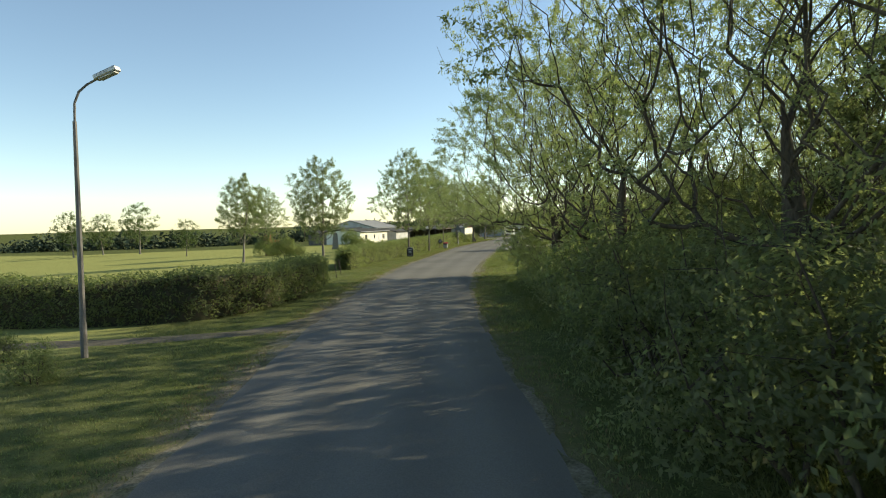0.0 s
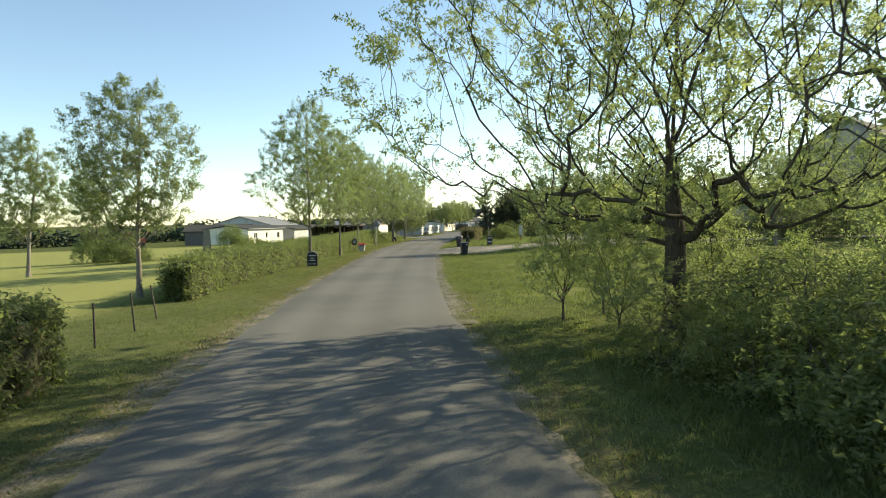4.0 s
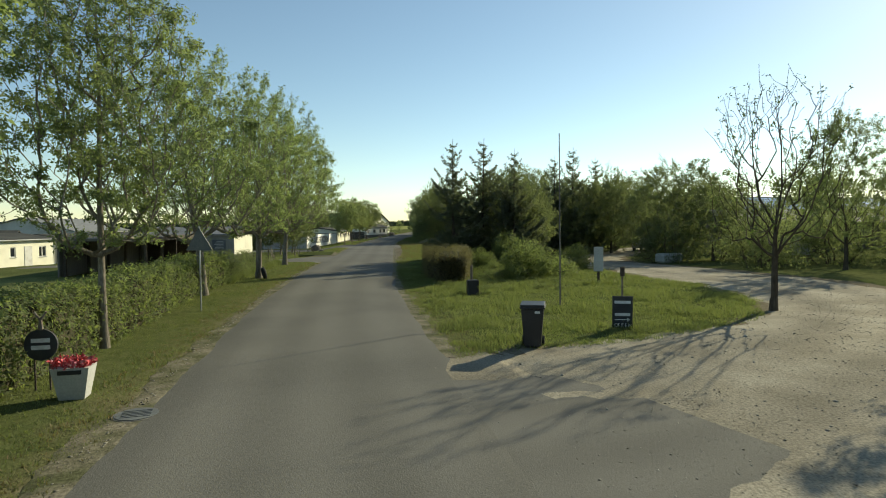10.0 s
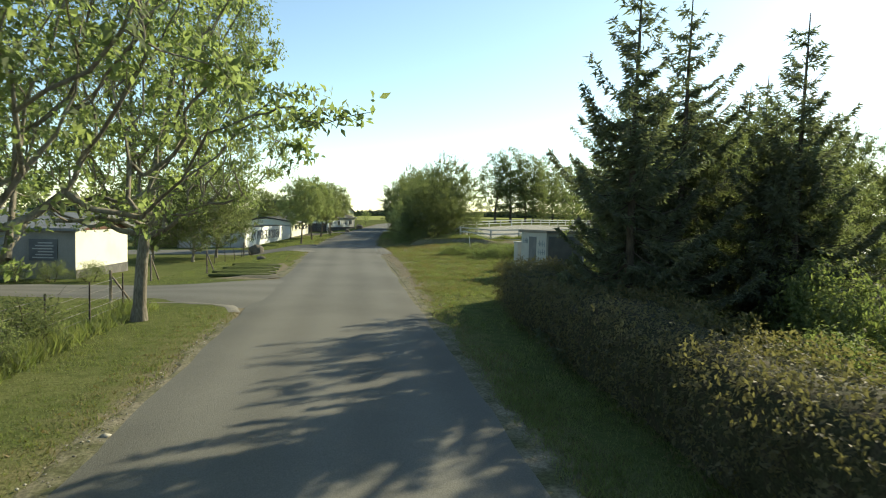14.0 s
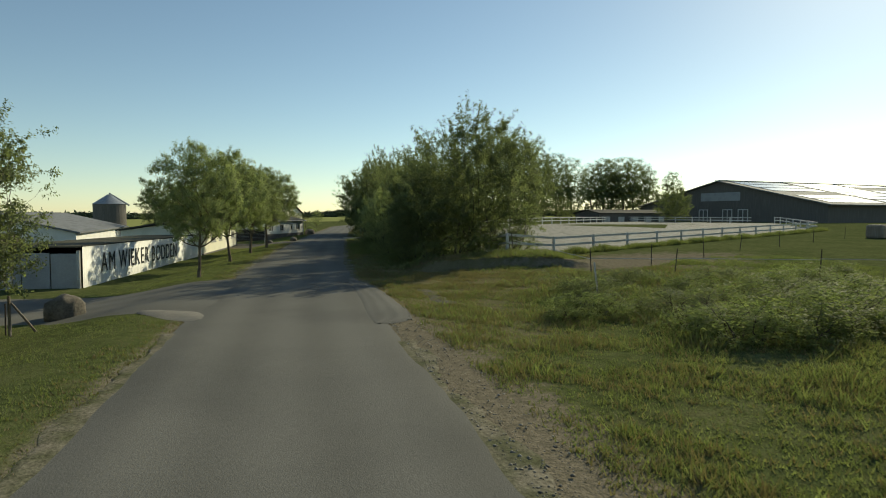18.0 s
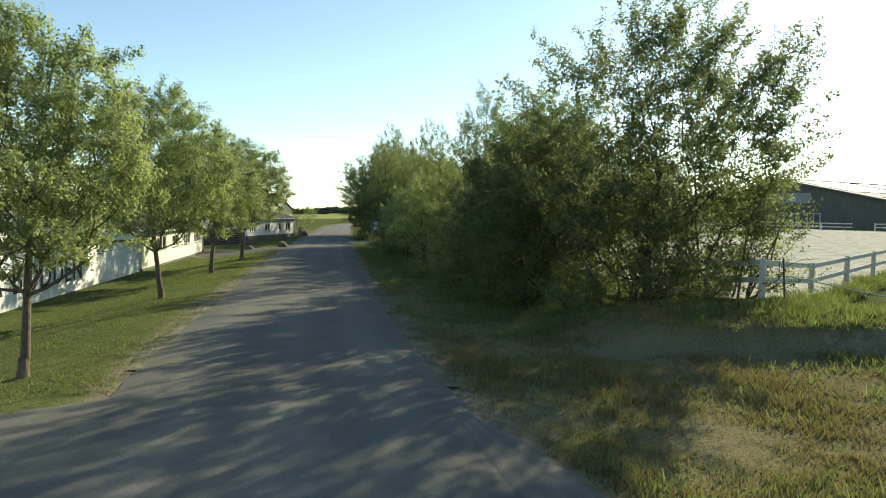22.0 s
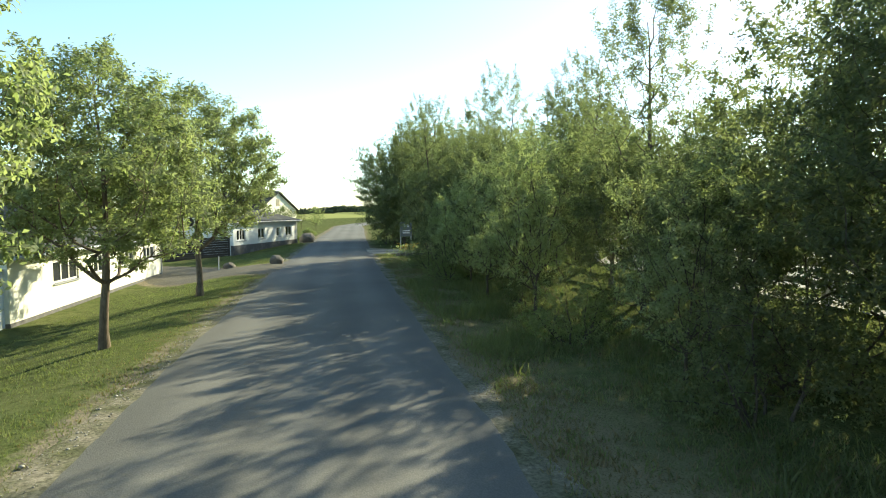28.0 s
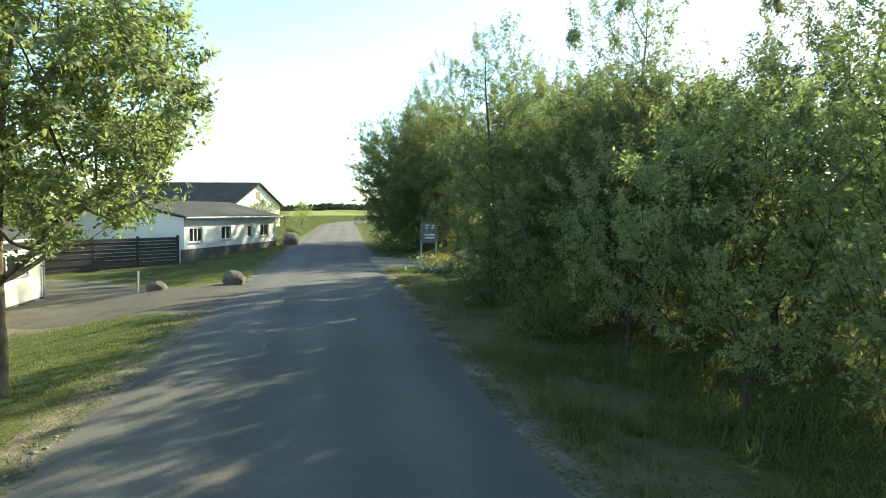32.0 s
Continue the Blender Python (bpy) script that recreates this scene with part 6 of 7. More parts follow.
part("roof", bm, ROOF_GREY, bar)
pane = boxed(0, 2.9, -14.5, 0, 0.18, 0.24)
pane_me = bpy.data.meshes.new("solar_panel")
pane.to_mesh(pane_me)
pane.free()
for i in range(6):
    for j in range(4):
        if (i, j) in ((2, 0), (4, 2)):
            continue
        p_ob = link_mesh("solar_panel", pane_me, SOLAR, roof_ob)
        p_ob.matrix_basis = pose(0, 0, 4.69, 0, -sl, 0) @ pose(0.5 + i * 3.5, -1.5 - j * 16.5, 0)
part("band", boxed(16.4, 25.4, 0.0, 0.05, 5.6, 7.2), GREY_SHEET, bar, "grey translucent band in the gable")
for x in (14.6, 18.0, 23.6):
    door = part("door", boxed(x, x + 2.2, 0.0, 0.04, 1.6, 4.0), DARK_CLAD, bar, "dark barn door in a white frame")
    for x0, x1, z0, z1 in ((0, 2.2, 3.85, 4.0), (0, 0.16, 1.6, 3.85), (1.02, 1.18, 1.6, 3.85), (2.04, 2.2, 1.6, 3.85)):
        part("frame_bar", boxed(x + x0, x + x1, 0.04, 0.09, z0, z1), RAIL_WHITE, door, "white frame bar")
st = shed("stable_row", "low stable row with white doors behind the arena", (39, 216, 0), 20, 20, 6, 1.0, 3.2, 3.8, DARK_CLAD, ROOFING)
for i in range(5):
    part("stable_door", boxed(1.2 + i * 3.8, 2.8 + i * 3.8, -0.06, 0.0, 1.2, 2.6), RAIL_WHITE, st, "white stable door")
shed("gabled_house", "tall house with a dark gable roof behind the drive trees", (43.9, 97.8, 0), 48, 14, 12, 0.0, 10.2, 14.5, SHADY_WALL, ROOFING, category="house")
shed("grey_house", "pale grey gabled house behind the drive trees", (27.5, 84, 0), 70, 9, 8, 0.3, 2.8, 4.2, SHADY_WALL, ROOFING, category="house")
shed("low_stable", "long low dark building behind the drive", (17, 104, 0), 28, 26, 7, 0.3, 2.6, 3.6, DARK_CLAD, ROOF_GREY)

# ---- fences ----
def rail_fence(name, label, line, group="", mat=None):
    e = thing(name, label, "fence", (line[0][0], line[0][1], 0), group=group)
    ox, oy = line[0]
    for (x0, y0), (x1, y1) in zip(line, line[1:]):
        L = math.hypot(x1 - x0, y1 - y0)
        n = max(1, round(L / 3.7))
        an = math.degrees(math.atan2(y1 - y0, x1 - x0))
        for i in range(n):
            a, b = ((x0 + (x1 - x0) * k / n, y0 + (y1 - y0) * k / n) for k in (i, i + 1))
            za, zb = lift(*a), lift(*b)
            p_ob = link_mesh("post", POST_ME if mat is None else GREY_POST_ME, mat or RAIL_WHITE, e)
            p_ob.matrix_basis = pose(a[0] - ox, a[1] - oy, za, 0, 0, an + 4 * math.sin(i * 2.1))
            tilt = -math.degrees(math.atan2(zb - za, L / n))
            for h in (0.50, 0.92):
                r_ob = link_mesh("rail", RAIL_ME if mat is None else GREY_RAIL_ME, mat or RAIL_WHITE, e)
                r_ob.matrix_basis = pose(a[0] - ox, a[1] - oy, za + h, 0, tilt, an) @ Matrix.Diagonal((L / n, 1, 1, 1))
    return e


def plain_mesh(name, bm):
    me = bpy.data.meshes.new(name)
    bm.to_mesh(me)
    bm.free()
    return me


POST_ME = plain_mesh("post", boxed(-0.065, 0.065, -0.065, 0.065, -0.2, 1.02, bevel=0.015))
RAIL_ME = plain_mesh("rail", boxed(0, 1, -0.02, 0.02, -0.065, 0.065, bevel=0.006))
GREY_POST_ME, GREY_RAIL_ME = POST_ME.copy(), RAIL_ME.copy()
rail_fence("arena_fence", "weathered grey two-rail fence on the near side of the sand arena", [(-1.7, 169.0), (-1.88, 144.77), (12.2, 153.4), (45.0, 173.5)], "arena fences", RAIL_GREY)
rail_fence("arena_fence", "white two-rail wooden fence on the far side of the arena", [(-1.7, 169.0), (46.0, 222.0), (50.4, 191.0)], "arena fences")
rail_fence("arena_fence", "white two-rail wooden fence beside the barn gate", [(56.4, 193.4), (45.0, 173.5)], "arena fences")

WP_ME = plain_mesh("wire_post", rod(bmesh.new(), (0, 0, -0.2), (0, 0, 1.05), 0.025, 0.02, 6))
wf = thing("wire_fence", "thin dark posts with white electric tape round the paddock", "fence", (0.2, 139.1, 0))
WPTS = [(-1.9, 150.0), (-1.75, 144.2), (-0.2, 138.3), (3.4, 137.6), (9.5, 136.2), (15, 134.6)]
for i, (x, y) in enumerate(WPTS):
    p_ob = link_mesh("wire_post", WP_ME, WOOD_DARK, wf)
    p_ob.matrix_basis = pose(x - 0.2, y - 139.1, lift(x, y), 4 * math.sin(i * 3), 6 * math.sin(i * 5), 0)
for (x0, y0), (x1, y1) in zip(WPTS[1:], WPTS[2:]):
    bm = bmesh.new()
    rod(bm, (x0 - 0.2, y0 - 139.1, lift(x0, y0) + 0.62), (x1 - 0.2, y1 - 139.1, lift(x1, y1) + 0.58), 0.014, sides=4)
    part("tape", bm, RAIL_WHITE, wf)
wf2 = thing("wire_fence", "thin dark posts in the grass before the arena", "fence", (4, 140, 0))
for i, (x, y) in enumerate(((4.0, 140.5), (9, 143.5), (14, 147), (19.5, 150), (26, 154), (33, 158))):
    p_ob = link_mesh("wire_post", WP_ME, WOOD_DARK, wf2)
    p_ob.matrix_basis = pose(x - 4, y - 140, lift(x, y), 5 * math.sin(i * 3.3), 5 * math.sin(i * 4), 0)

# wire mesh fence past the hedge end, and the timber props at the side road
mf = thing("mesh_fence", "low wire mesh fence on thin steel posts", "fence", (-17.9, 90, 0))
for i in range(7):
    y = 90 + i * 2.3
    p_ob = link_mesh("fence_post", WP_ME, GALVANISED, mf)
    p_ob.matrix_basis = pose(-0.06 * i, i * 2.3, 0, 0, 0, 0)
for k in range(5):
    bm = bmesh.new()
    rod(bm, (0, 0, 0.15 + 0.2 * k), (-0.36, 13.8, 0.15 + 0.2 * k), 0.006, sides=4)
    part("wire", bm, LAMP_POLE, mf)
for x, y, rz in ((-18.9, 104.6, 20), (-20.6, 113.3, 80), (-19.2, 117.2, -40), (-20.4, 133.2, 30)):
    pr = thing("propped_post", "grey timber post with a slanting prop", "post", (x, y, lift(x, y)), rz, "fence posts")
    part("post", rod(bmesh.new(), (0, 0, -0.1), (0, 0, 1.15), 0.045, 0.04, 7), WOOD, pr)
    part("prop", rod(bmesh.new(), (0.65, 0, 0.0), (0.05, 0, 0.95), 0.035, 0.03, 6), WOOD, pr)
for i, (x, y) in enumerate(((-9.0, 29.9), (-9.4, 31.8), (-10.0, 33.6))):
    tagged(link_mesh("fence_post", WP_ME, WOOD_DARK), "thin dark fence post in the gap of the hedge", "post", "gap posts").matrix_basis = pose(x, y, lift(x, y) - 0.1, 2 * i, -3 * i, 0)

# dark timber fence between the houses
df = thing("board_fence", "dark weathered horizontal board fence between the houses", "fence", (-22.9, 191.6, 0), front_frame((-22.9, 191.6), (-17.9, 196.3)))
for i in range(4):
    part("post", boxed(i * 2.25, i * 2.25 + 0.1, 0.03, 0.13, -0.6, 1.15), WOOD_DARK, df)
BOARD_ME = plain_mesh("board", boxed(0, 2.22, -0.02, 0.02, 0, 0.16))
for i in range(3):
    for k in range(9):
        b_ob = link_mesh("board", BOARD_ME, WOOD_DARK, df)
        b_ob.location = (i * 2.25, 0.012 * (k % 2), -0.5 + 0.175 * k)

# ---- street furniture ----
lamp = thing("street_lamp", "slim dark street lamp with a curved arm over the verge", "street lamp", (-5.6, 11.3, lift(-5.6, 11.3)), 8)
lamp.scale = (1, 1, 0.955)
bm = bmesh.new()
rod(bm, (0, 0, -0.2), (0, 0, 0.9), 0.085, 0.08, 10)
rod(bm, (0, 0, 0.9), (0.05, 0, 5.9), 0.07, 0.045, 10)
part("pole", bm, LAMP_POLE, lamp)
arc = [(0.05, 5.9), (0.07, 6.35), (0.2, 6.62), (0.42, 6.78), (0.7, 6.9)]
bm = bmesh.new()
for (x0, z0), (x1, z1) in zip(arc, arc[1:]):
    rod(bm, (x0, 0, z0), (x1, 0, z1), 0.028)
part("arm", bm, LAMP_POLE, lamp)
bm = boxed(0, 0.62, -0.11, 0.11, -0.07, 0.06, bevel=0.03)
bmesh.ops.transform(bm, matrix=pose(0.66, 0, 6.92, 0, -20, 0), verts=bm.verts)
head = part("lantern", bm, GALVANISED, lamp)
bm = boxed(0.1, 0.55, -0.085, 0.085, -0.10, -0.07, bevel=0.01)
bmesh.ops.transform(bm, matrix=pose(0.66, 0, 6.92, 0, -20, 0), verts=bm.verts)
part("lens", bm, RAIL_WHITE, head, "milky lamp lens")


def wheelie_bin(at, rz, label):
    e = thing("wheeled_bin", label, "bin", at, rz, "wheeled bins")
    body = bmesh.new()
    lo = [(-0.17, -0.20), (0.17, -0.20), (0.17, 0.18), (-0.17, 0.18)]
    hi = [(-0.235, -0.26), (0.235, -0.26), (0.235, 0.25), (-0.235, 0.25)]
    a = [body.verts.new((x, y, 0.03)) for x, y in lo]
    b = [body.verts.new((x, y, 0.84)) for x, y in hi]
    body.faces.new(a[::-1])
    body.faces.new(b)
    for i in range(4):
        body.faces.new((a[i], a[(i + 1) % 4], b[(i + 1) % 4], b[i]))
    bmesh.ops.bevel(body, geom=list(body.edges), offset=0.02, segments=2, affect="EDGES")
    part("body", body, BIN_PLASTIC, e)
    part("rim", boxed(-0.262, 0.262, -0.285, 0.275, 0.835, 0.875, bevel=0.012), BIN_PLASTIC, e)
    lid = boxed(-0.255, 0.255, -0.275, 0.27, 0.0, 0.055, bevel=0.02)
    bmesh.ops.transform(lid, matrix=pose(0, 0, 0.878, 2.5, 0, 0), verts=lid.verts)
    part("lid", lid, BIN_PLASTIC, e, "black hinged lid")
    part("handle", rod(bmesh.new(), (-0.2, 0.32, 0.87), (0.2, 0.32, 0.87), 0.016), BIN_PLASTIC, e)
    for x in (-0.21, 0.21):
        w = part("wheel", rod(bmesh.new(), (x - 0.025, 0.22, 0.1), (x + 0.025, 0.22, 0.1), 0.1, sides=16), RUBBER, e)
    part("sticker", boxed(0.05, 0.16, -0.262, -0.255, 0.74, 0.79), RAIL_WHITE, e, "small pale sticker")
    return e


wheelie_bin((-4.5, 61.2, lift(-4.5, 61.2)), 25, "black wheeled rubbish bin at the edge of the drive")
wheelie_bin((-6.0, 71.25, lift(-6.0, 71.25)), -15, "black wheeled rubbish bin on the grass island")

slate = thing("blackboard_sign", "arched black chalkboard sign leaning before a street tree", "sign", (-12.4, 52.2, lift(-12.4, 52.2)), 8)
outline = [(-0.29, 0.02), (0.29, 0.02), (0.31, 0.62)] + [(0.31 * math.cos(a), 0.62 + 0.24 * math.sin(a)) for a in [radians(k * 15) for k in range(1, 12)]] + [(-0.31, 0.62)]
part("board", prism(outline, -0.02, 0.02), BLACKBOARD, slate)
rim = bmesh.new()
for (x0, z0), (x1, z1) in zip(outline[2:], outline[3:]):
    rod(rim, (x0, -0.022, z0), (x1, -0.022, z1), 0.012, sides=5)
part("chalk_edge", rim, CHALK, slate, "white scalloped chalk edge")
for i, (w, z) in enumerate(((0.40, 0.60), (0.22, 0.45), (0.34, 0.32))):
    part("chalk_line", boxed(-w / 2, w / 2, -0.026, -0.02, z, z + 0.05), CHALK, slate)
bm = boxed(-0.24, 0.2, -0.026, -0.02, 0.13, 0.155)
box(bm, 0.12, 0.16, -0.026, -0.02, 0.10, 0.185)
part("chalk_arrow", bm, CHALK, slate)

sb = thing("blackboard_sign", "rectangular black chalkboard on a short post on the grass island", "sign", (-3.45, 72.95, lift(-3.45, 72.95)), -12)
part("board", boxed(-0.24, 0.24, -0.02, 0.02, 0.03, 0.80, bevel=0.008), BLACKBOARD, sb)
part("post", boxed(-0.02, 0.02, 0.03, 0.07, -0.1, 1.45), WOOD, sb)
part("post_box", boxed(-0.05, 0.05, 0.0, 0.08, 1.28, 1.5), WOOD_DARK, sb)
for w, z in ((0.38, 0.62), (0.36, 0.32)):
    part("chalk_line", boxed(-w / 2, w / 2, -0.026, -0.02, z, z + 0.07), CHALK, sb)
bm = boxed(-0.18, 0.18, -0.026, -0.02, 0.22, 0.24)
box(bm, 0.11, 0.14, -0.026, -0.02, 0.19, 0.27)
part("chalk_arrow", bm, CHALK, sb)
for k, ch in enumerate("OFFEN"):
    lettering("letter", ch, 0.11, pose(-0.19 + 0.08 * k, -0.024, 0.06, 90, 0, 0), CHALK, sb, 0.003)

# round sign and flower tub by the hedge
rsn = thing("round_sign", "small round black sign on two legs with a wooden finial", "sign", (-14.86, 69.2, lift(-14.86, 69.2)), 10)
rsn.scale = (0.95, 0.95, 1.0)
bm = bmesh.new()
bmesh.ops.create_cone(bm, cap_ends=True, segments=24, radius1=0.27, radius2=0.27, depth=0.05, matrix=pose(0, 0, 0.78, 90, 0, 0))
part("disc", bm, BLACKBOARD, rsn)
for k in range(2):
    part("white_panel_bar", boxed(-0.15, 0.15, -0.035, -0.025, 0.70 + 0.12 * k, 0.77 + 0.12 * k), CHALK, rsn)
for x in (-0.12, 0.12):
    part("leg", rod(bmesh.new(), (x, 0.02, -0.05), (x, 0.02, 0.6), 0.018), WOOD_DARK, rsn)
bm = rod(bmesh.new(), (0, 0, 1.03), (0, 0, 1.2), 0.05, 0.03)
rod(bm, (0, 0, 1.2), (-0.1, 0, 1.34), 0.02)
rod(bm, (0, 0, 1.2), (0.1, 0, 1.34), 0.02)
part("finial", bm, WOOD, rsn)
tub = thing("flower_tub", "pale wooden tub of red flowers beside the hedge", "planter", (-14.07, 68.7, lift(-14.07, 68.7)), 10)
tub.scale = (0.78, 0.78, 0.84)
bm = bmesh.new()
a = [bm.verts.new((x, y, 0.0)) for x, y in ((-0.24, -0.2), (0.24, -0.2), (0.24, 0.2), (-0.24, 0.2))]
b = [bm.verts.new((x, y, 0.62)) for x, y in ((-0.36, -0.28), (0.36, -0.28), (0.36, 0.28), (-0.36, 0.28))]
bm.faces.new(a[::-1])
bm.faces.new(b)
for i in range(4):
    bm.faces.new((a[i], a[(i + 1) % 4], b[(i + 1) % 4], b[i]))
part("tub", bm, GREY_WALL, tub)
part("dark_lettering_bar", boxed(-0.22, 0.22, -0.29, -0.275, 0.5, 0.58), BLACK_PAINT, tub)
rs = np.random.RandomState(7)
pts = np.stack([rs.uniform(-0.36, 0.36, 500), rs.uniform(-0.28, 0.28, 500), 0.62 + 0.16 * rs.rand(500)], 1)
v, f = leaf_cloud(rs, pts, 0.05)
tagged(link_mesh("blossom", array_mesh("blossom", v, f), FLOWER, tub), kind="stuff")

# yield sign seen from behind, on the west verge
ys = thing("road_sign", "triangular road sign seen from behind on a thin steel post", "road sign", (-15.3, 78.6, lift(-15.3, 78.6)), -5)
part("post", rod(bmesh.new(), (0, 0, -0.2), (0, 0, 2.75), 0.03), GALVANISED, ys)
part("plate", prism([(-0.43, 1.98), (0.43, 1.98), (0.0, 2.72)], -0.045, -0.035), UTIL_DARK, ys, "dull brown-grey back of the plate")
part("plate_face", prism([(-0.41, 2.0), (0.41, 2.0), (0.0, 2.7)], 0.0, 0.012), RAIL_WHITE, ys)

ty = thing("rubber_ring", "black rubber ring leaning against the foot of a street tree", "ring", (-15.95, 90.55, lift(-15.95, 90.55)), 112)
bm = bmesh.new()
ring = [(0.25 + 0.07 * math.cos(b_), 0.09 * math.sin(b_)) for b_ in [k_ * 6.283185 / 8 for k_ in range(8)]]
loops = [[bm.verts.new((r_ * math.cos(a_), h_, 0.30 + r_ * math.sin(a_))) for r_, h_ in ring] for a_ in [k_ * 6.283185 / 24 for k_ in range(24)]]
for k_ in range(24):
    for q_ in range(8):
        bm.faces.new((loops[k_][q_], loops[k_][(q_ + 1) % 8], loops[(k_ + 1) % 24][(q_ + 1) % 8], loops[(k_ + 1) % 24][q_]))
bmesh.ops.recalc_face_normals(bm, faces=bm.faces)
bmesh.ops.transform(bm, matrix=pose(0, 0, 0, -14, 0, 0), verts=bm.verts)
part("ring", bm, RUBBER, ty, smooth=True)

pole = thing("flag_pole", "thin bare flag pole on the grass island", "pole", (-3.85, 77.35, lift(-3.85, 77.35)))
part("pole", rod(bmesh.new(), (0, 0, -0.2), (-0.05, -0.05, 5.35), 0.028, 0.014), LAMP_POLE, pole)
nb = thing("notice_board", "white notice board on a dark post by the drive", "sign", (-0.85, 82.9, lift(-0.85, 82.9)), -15)
part("post", boxed(-0.05, 0.05, 0.02, 0.1, -0.1, 1.5), WOOD_DARK, nb)
part("board", boxed(-0.19, 0.19, -0.02, 0.02, 0.5, 1.5, bevel=0.01), GREY_WALL, nb)
lb = thing("litter_basket", "black litter basket on a wooden post in the grass", "bin", (-6.25, 81.0, lift(-6.25, 81.0) - 0.08), 10)
part("post", rod(bmesh.new(), (0, 0.02, -0.1), (0, 0.02, 1.15), 0.05), WOOD, lb)
bm = boxed(-0.21, 0.21, -0.26, 0.0, 0.02, 0.62, bevel=0.03)
part("basket", bm, BIN_PLASTIC, lb)
cb = thing("concrete_block", "weathered concrete post stub beside the drive", "concrete block", (5.9, 68.9, lift(5.9, 68.9)), 12)
part("block", boxed(-0.24, 0.24, -0.2, 0.2, -0.1, 0.72, bevel=0.02), CONCRETE, cb)

# electricity cabinets
ub = thing("substation_box", "grey concrete substation box with dark louvre doors and faded graffiti", "electrical cabinet", (-2.7, 113.5, lift(-2.7, 113.5)), 23)
part("body", boxed(0, 2.45, 0, 1.95, -0.15, 2.1, bevel=0.02), UTIL, ub)
part("roof_slab", boxed(-0.09, 2.54, -0.09, 2.04, 2.1, 2.24, bevel=0.02), CONCRETE, ub)
part("louvre_door", boxed(0.12, 2.3, -0.025, 0.0, 0.1, 1.95), UTIL_DARK, ub, "dark grey louvred door")
for k in range(11):
    part("slat", boxed(0.2, 2.22, -0.04, -0.025, 0.25 + 0.15 * k, 0.30 + 0.15 * k), UTIL_DARK, ub)
part("vent_panel", boxed(-0.02, 0.0, 0.75, 1.3, 0.35, 1.9), UTIL_DARK, ub, "dark vent panel")
for y, z, w in ((1.42, 1.55, 0.4), (0.12, 1.45, 0.5), (0.1, 1.05, 0.55), (0.14, 0.65, 0.5)):
    for k in range(4):
        part("graffiti_stroke", boxed(-0.012, 0.0, y + k * w / 4, y + k * w / 4 + 0.04, z, z + 0.24 + 0.05 * (k % 2)), GRAFFITI, ub)
    part("graffiti_stroke", boxed(-0.011, 0.0, y, y + w, z + 0.1, z + 0.14), GRAFFITI, ub)
sc = thing("cable_cabinet", "small pale grey cable cabinet in the grass", "electrical cabinet", (-3.05, 117.6, lift(-3.05, 117.6)), 20)
part("body", boxed(0, 0.95, 0, 0.34, -0.15, 1.42, bevel=0.012), UTIL, sc)
part("lid", boxed(-0.04, 0.99, -0.04, 0.38, 1.42, 1.5, bevel=0.02), UTIL, sc, "sun-bleached lid")
part("door_gap", boxed(0.47, 0.48, -0.006, 0.0, 0.05, 1.35), BLACK_PAINT, sc)
gr = thing("grass_grid", "pale concrete grass paving grid before the cabinets", "paving", (-3.42, 115.55, lift(-3.3, 115.6) + 0.05), 26)
bm = bmesh.new()
for i in range(20):
    box(bm, 0.14 * i, 0.14 * i + 0.045, 0, 1.31, -0.06, 0.02)
for j in range(10):
    box(bm, 0, 2.71, 0.14 * j, 0.14 * j + 0.045, -0.06, 0.016)
part("grid", bm, CONCRETE, gr)
sk = thing("white_stake", "short white plastic marker stake in the weeds", "stake", (-3.2, 131.8, lift(-3.2, 131.8)), 0)
part("stake", rod(bmesh.new(), (0.1, 0, -0.1), (-0.06, 0, 1.15), 0.03, 0.026), RAIL_WHITE, sk)
hb = thing("hay_bale", "dark weathered round feed stack in the paddock", "hay bale", (37.5, 159, lift(37.5, 159)), 30)
part("bale", boxed(-1.0, 1.0, -0.7, 0.7, 0.0, 1.2, bevel=0.18), WOOD, hb)


def boulder(name, label, at, size, seed, rz=0):
    e = thing(name, label, "boulder", at, rz, "boulders")
    bm = bmesh.new()
    bmesh.ops.create_icosphere(bm, subdivisions=4, radius=1)
    rr = random.Random(int(seed * 10))
    cuts = [Vector((rr.uniform(-1, 1), rr.uniform(-1, 1), rr.uniform(-0.3, 1))).normalized() for _ in range(9)]
    for vv in bm.verts:
        p = vv.co.copy()
        k = 1 + 0.22 * noise.noise(p * 1.3 + Vector((seed, 0, 0))) + 0.07 * noise.noise(p * 4.1 + Vector((0, seed, 0)))
        q = p * k
        for cut in cuts:
            over = q.dot(cut) - 0.78
            if over > 0:
                q -= cut * over * 0.85
        q.z = max(q.z, -0.55)
        vv.co = Vector((q.x * size[0], q.y * size[1], (q.z + 0.5) * size[2]))
    part("rock", bm, STONE, e, smooth=True)


boulder("boulder", "large pale granite boulder at the farm entrance", (-20.0, 135.9, lift(-20.0, 135.9)), (0.66, 0.55, 0.56), 1.3, 20)
boulder("boulder", "small dark granite stone in the grass", (-17.9, 125.6, lift(-17.9, 125.6)), (0.3, 0.27, 0.17), 2.7)
boulder("boulder", "rounded brown stone at the drive corner", (-13.9, 183.3, lift(-13.9, 183.3)), (0.4, 0.35, 0.33), 4.1)
boulder("boulder", "low brown stone beside a white stake on the lawn", (-16.5, 183.6, lift(-16.5, 183.6)), (0.34, 0.32, 0.22), 5.2)
sk2 = thing("white_stake", "thin white marker stake beside a stone", "stake", (-17.0, 183.2, lift(-17, 183.2)))
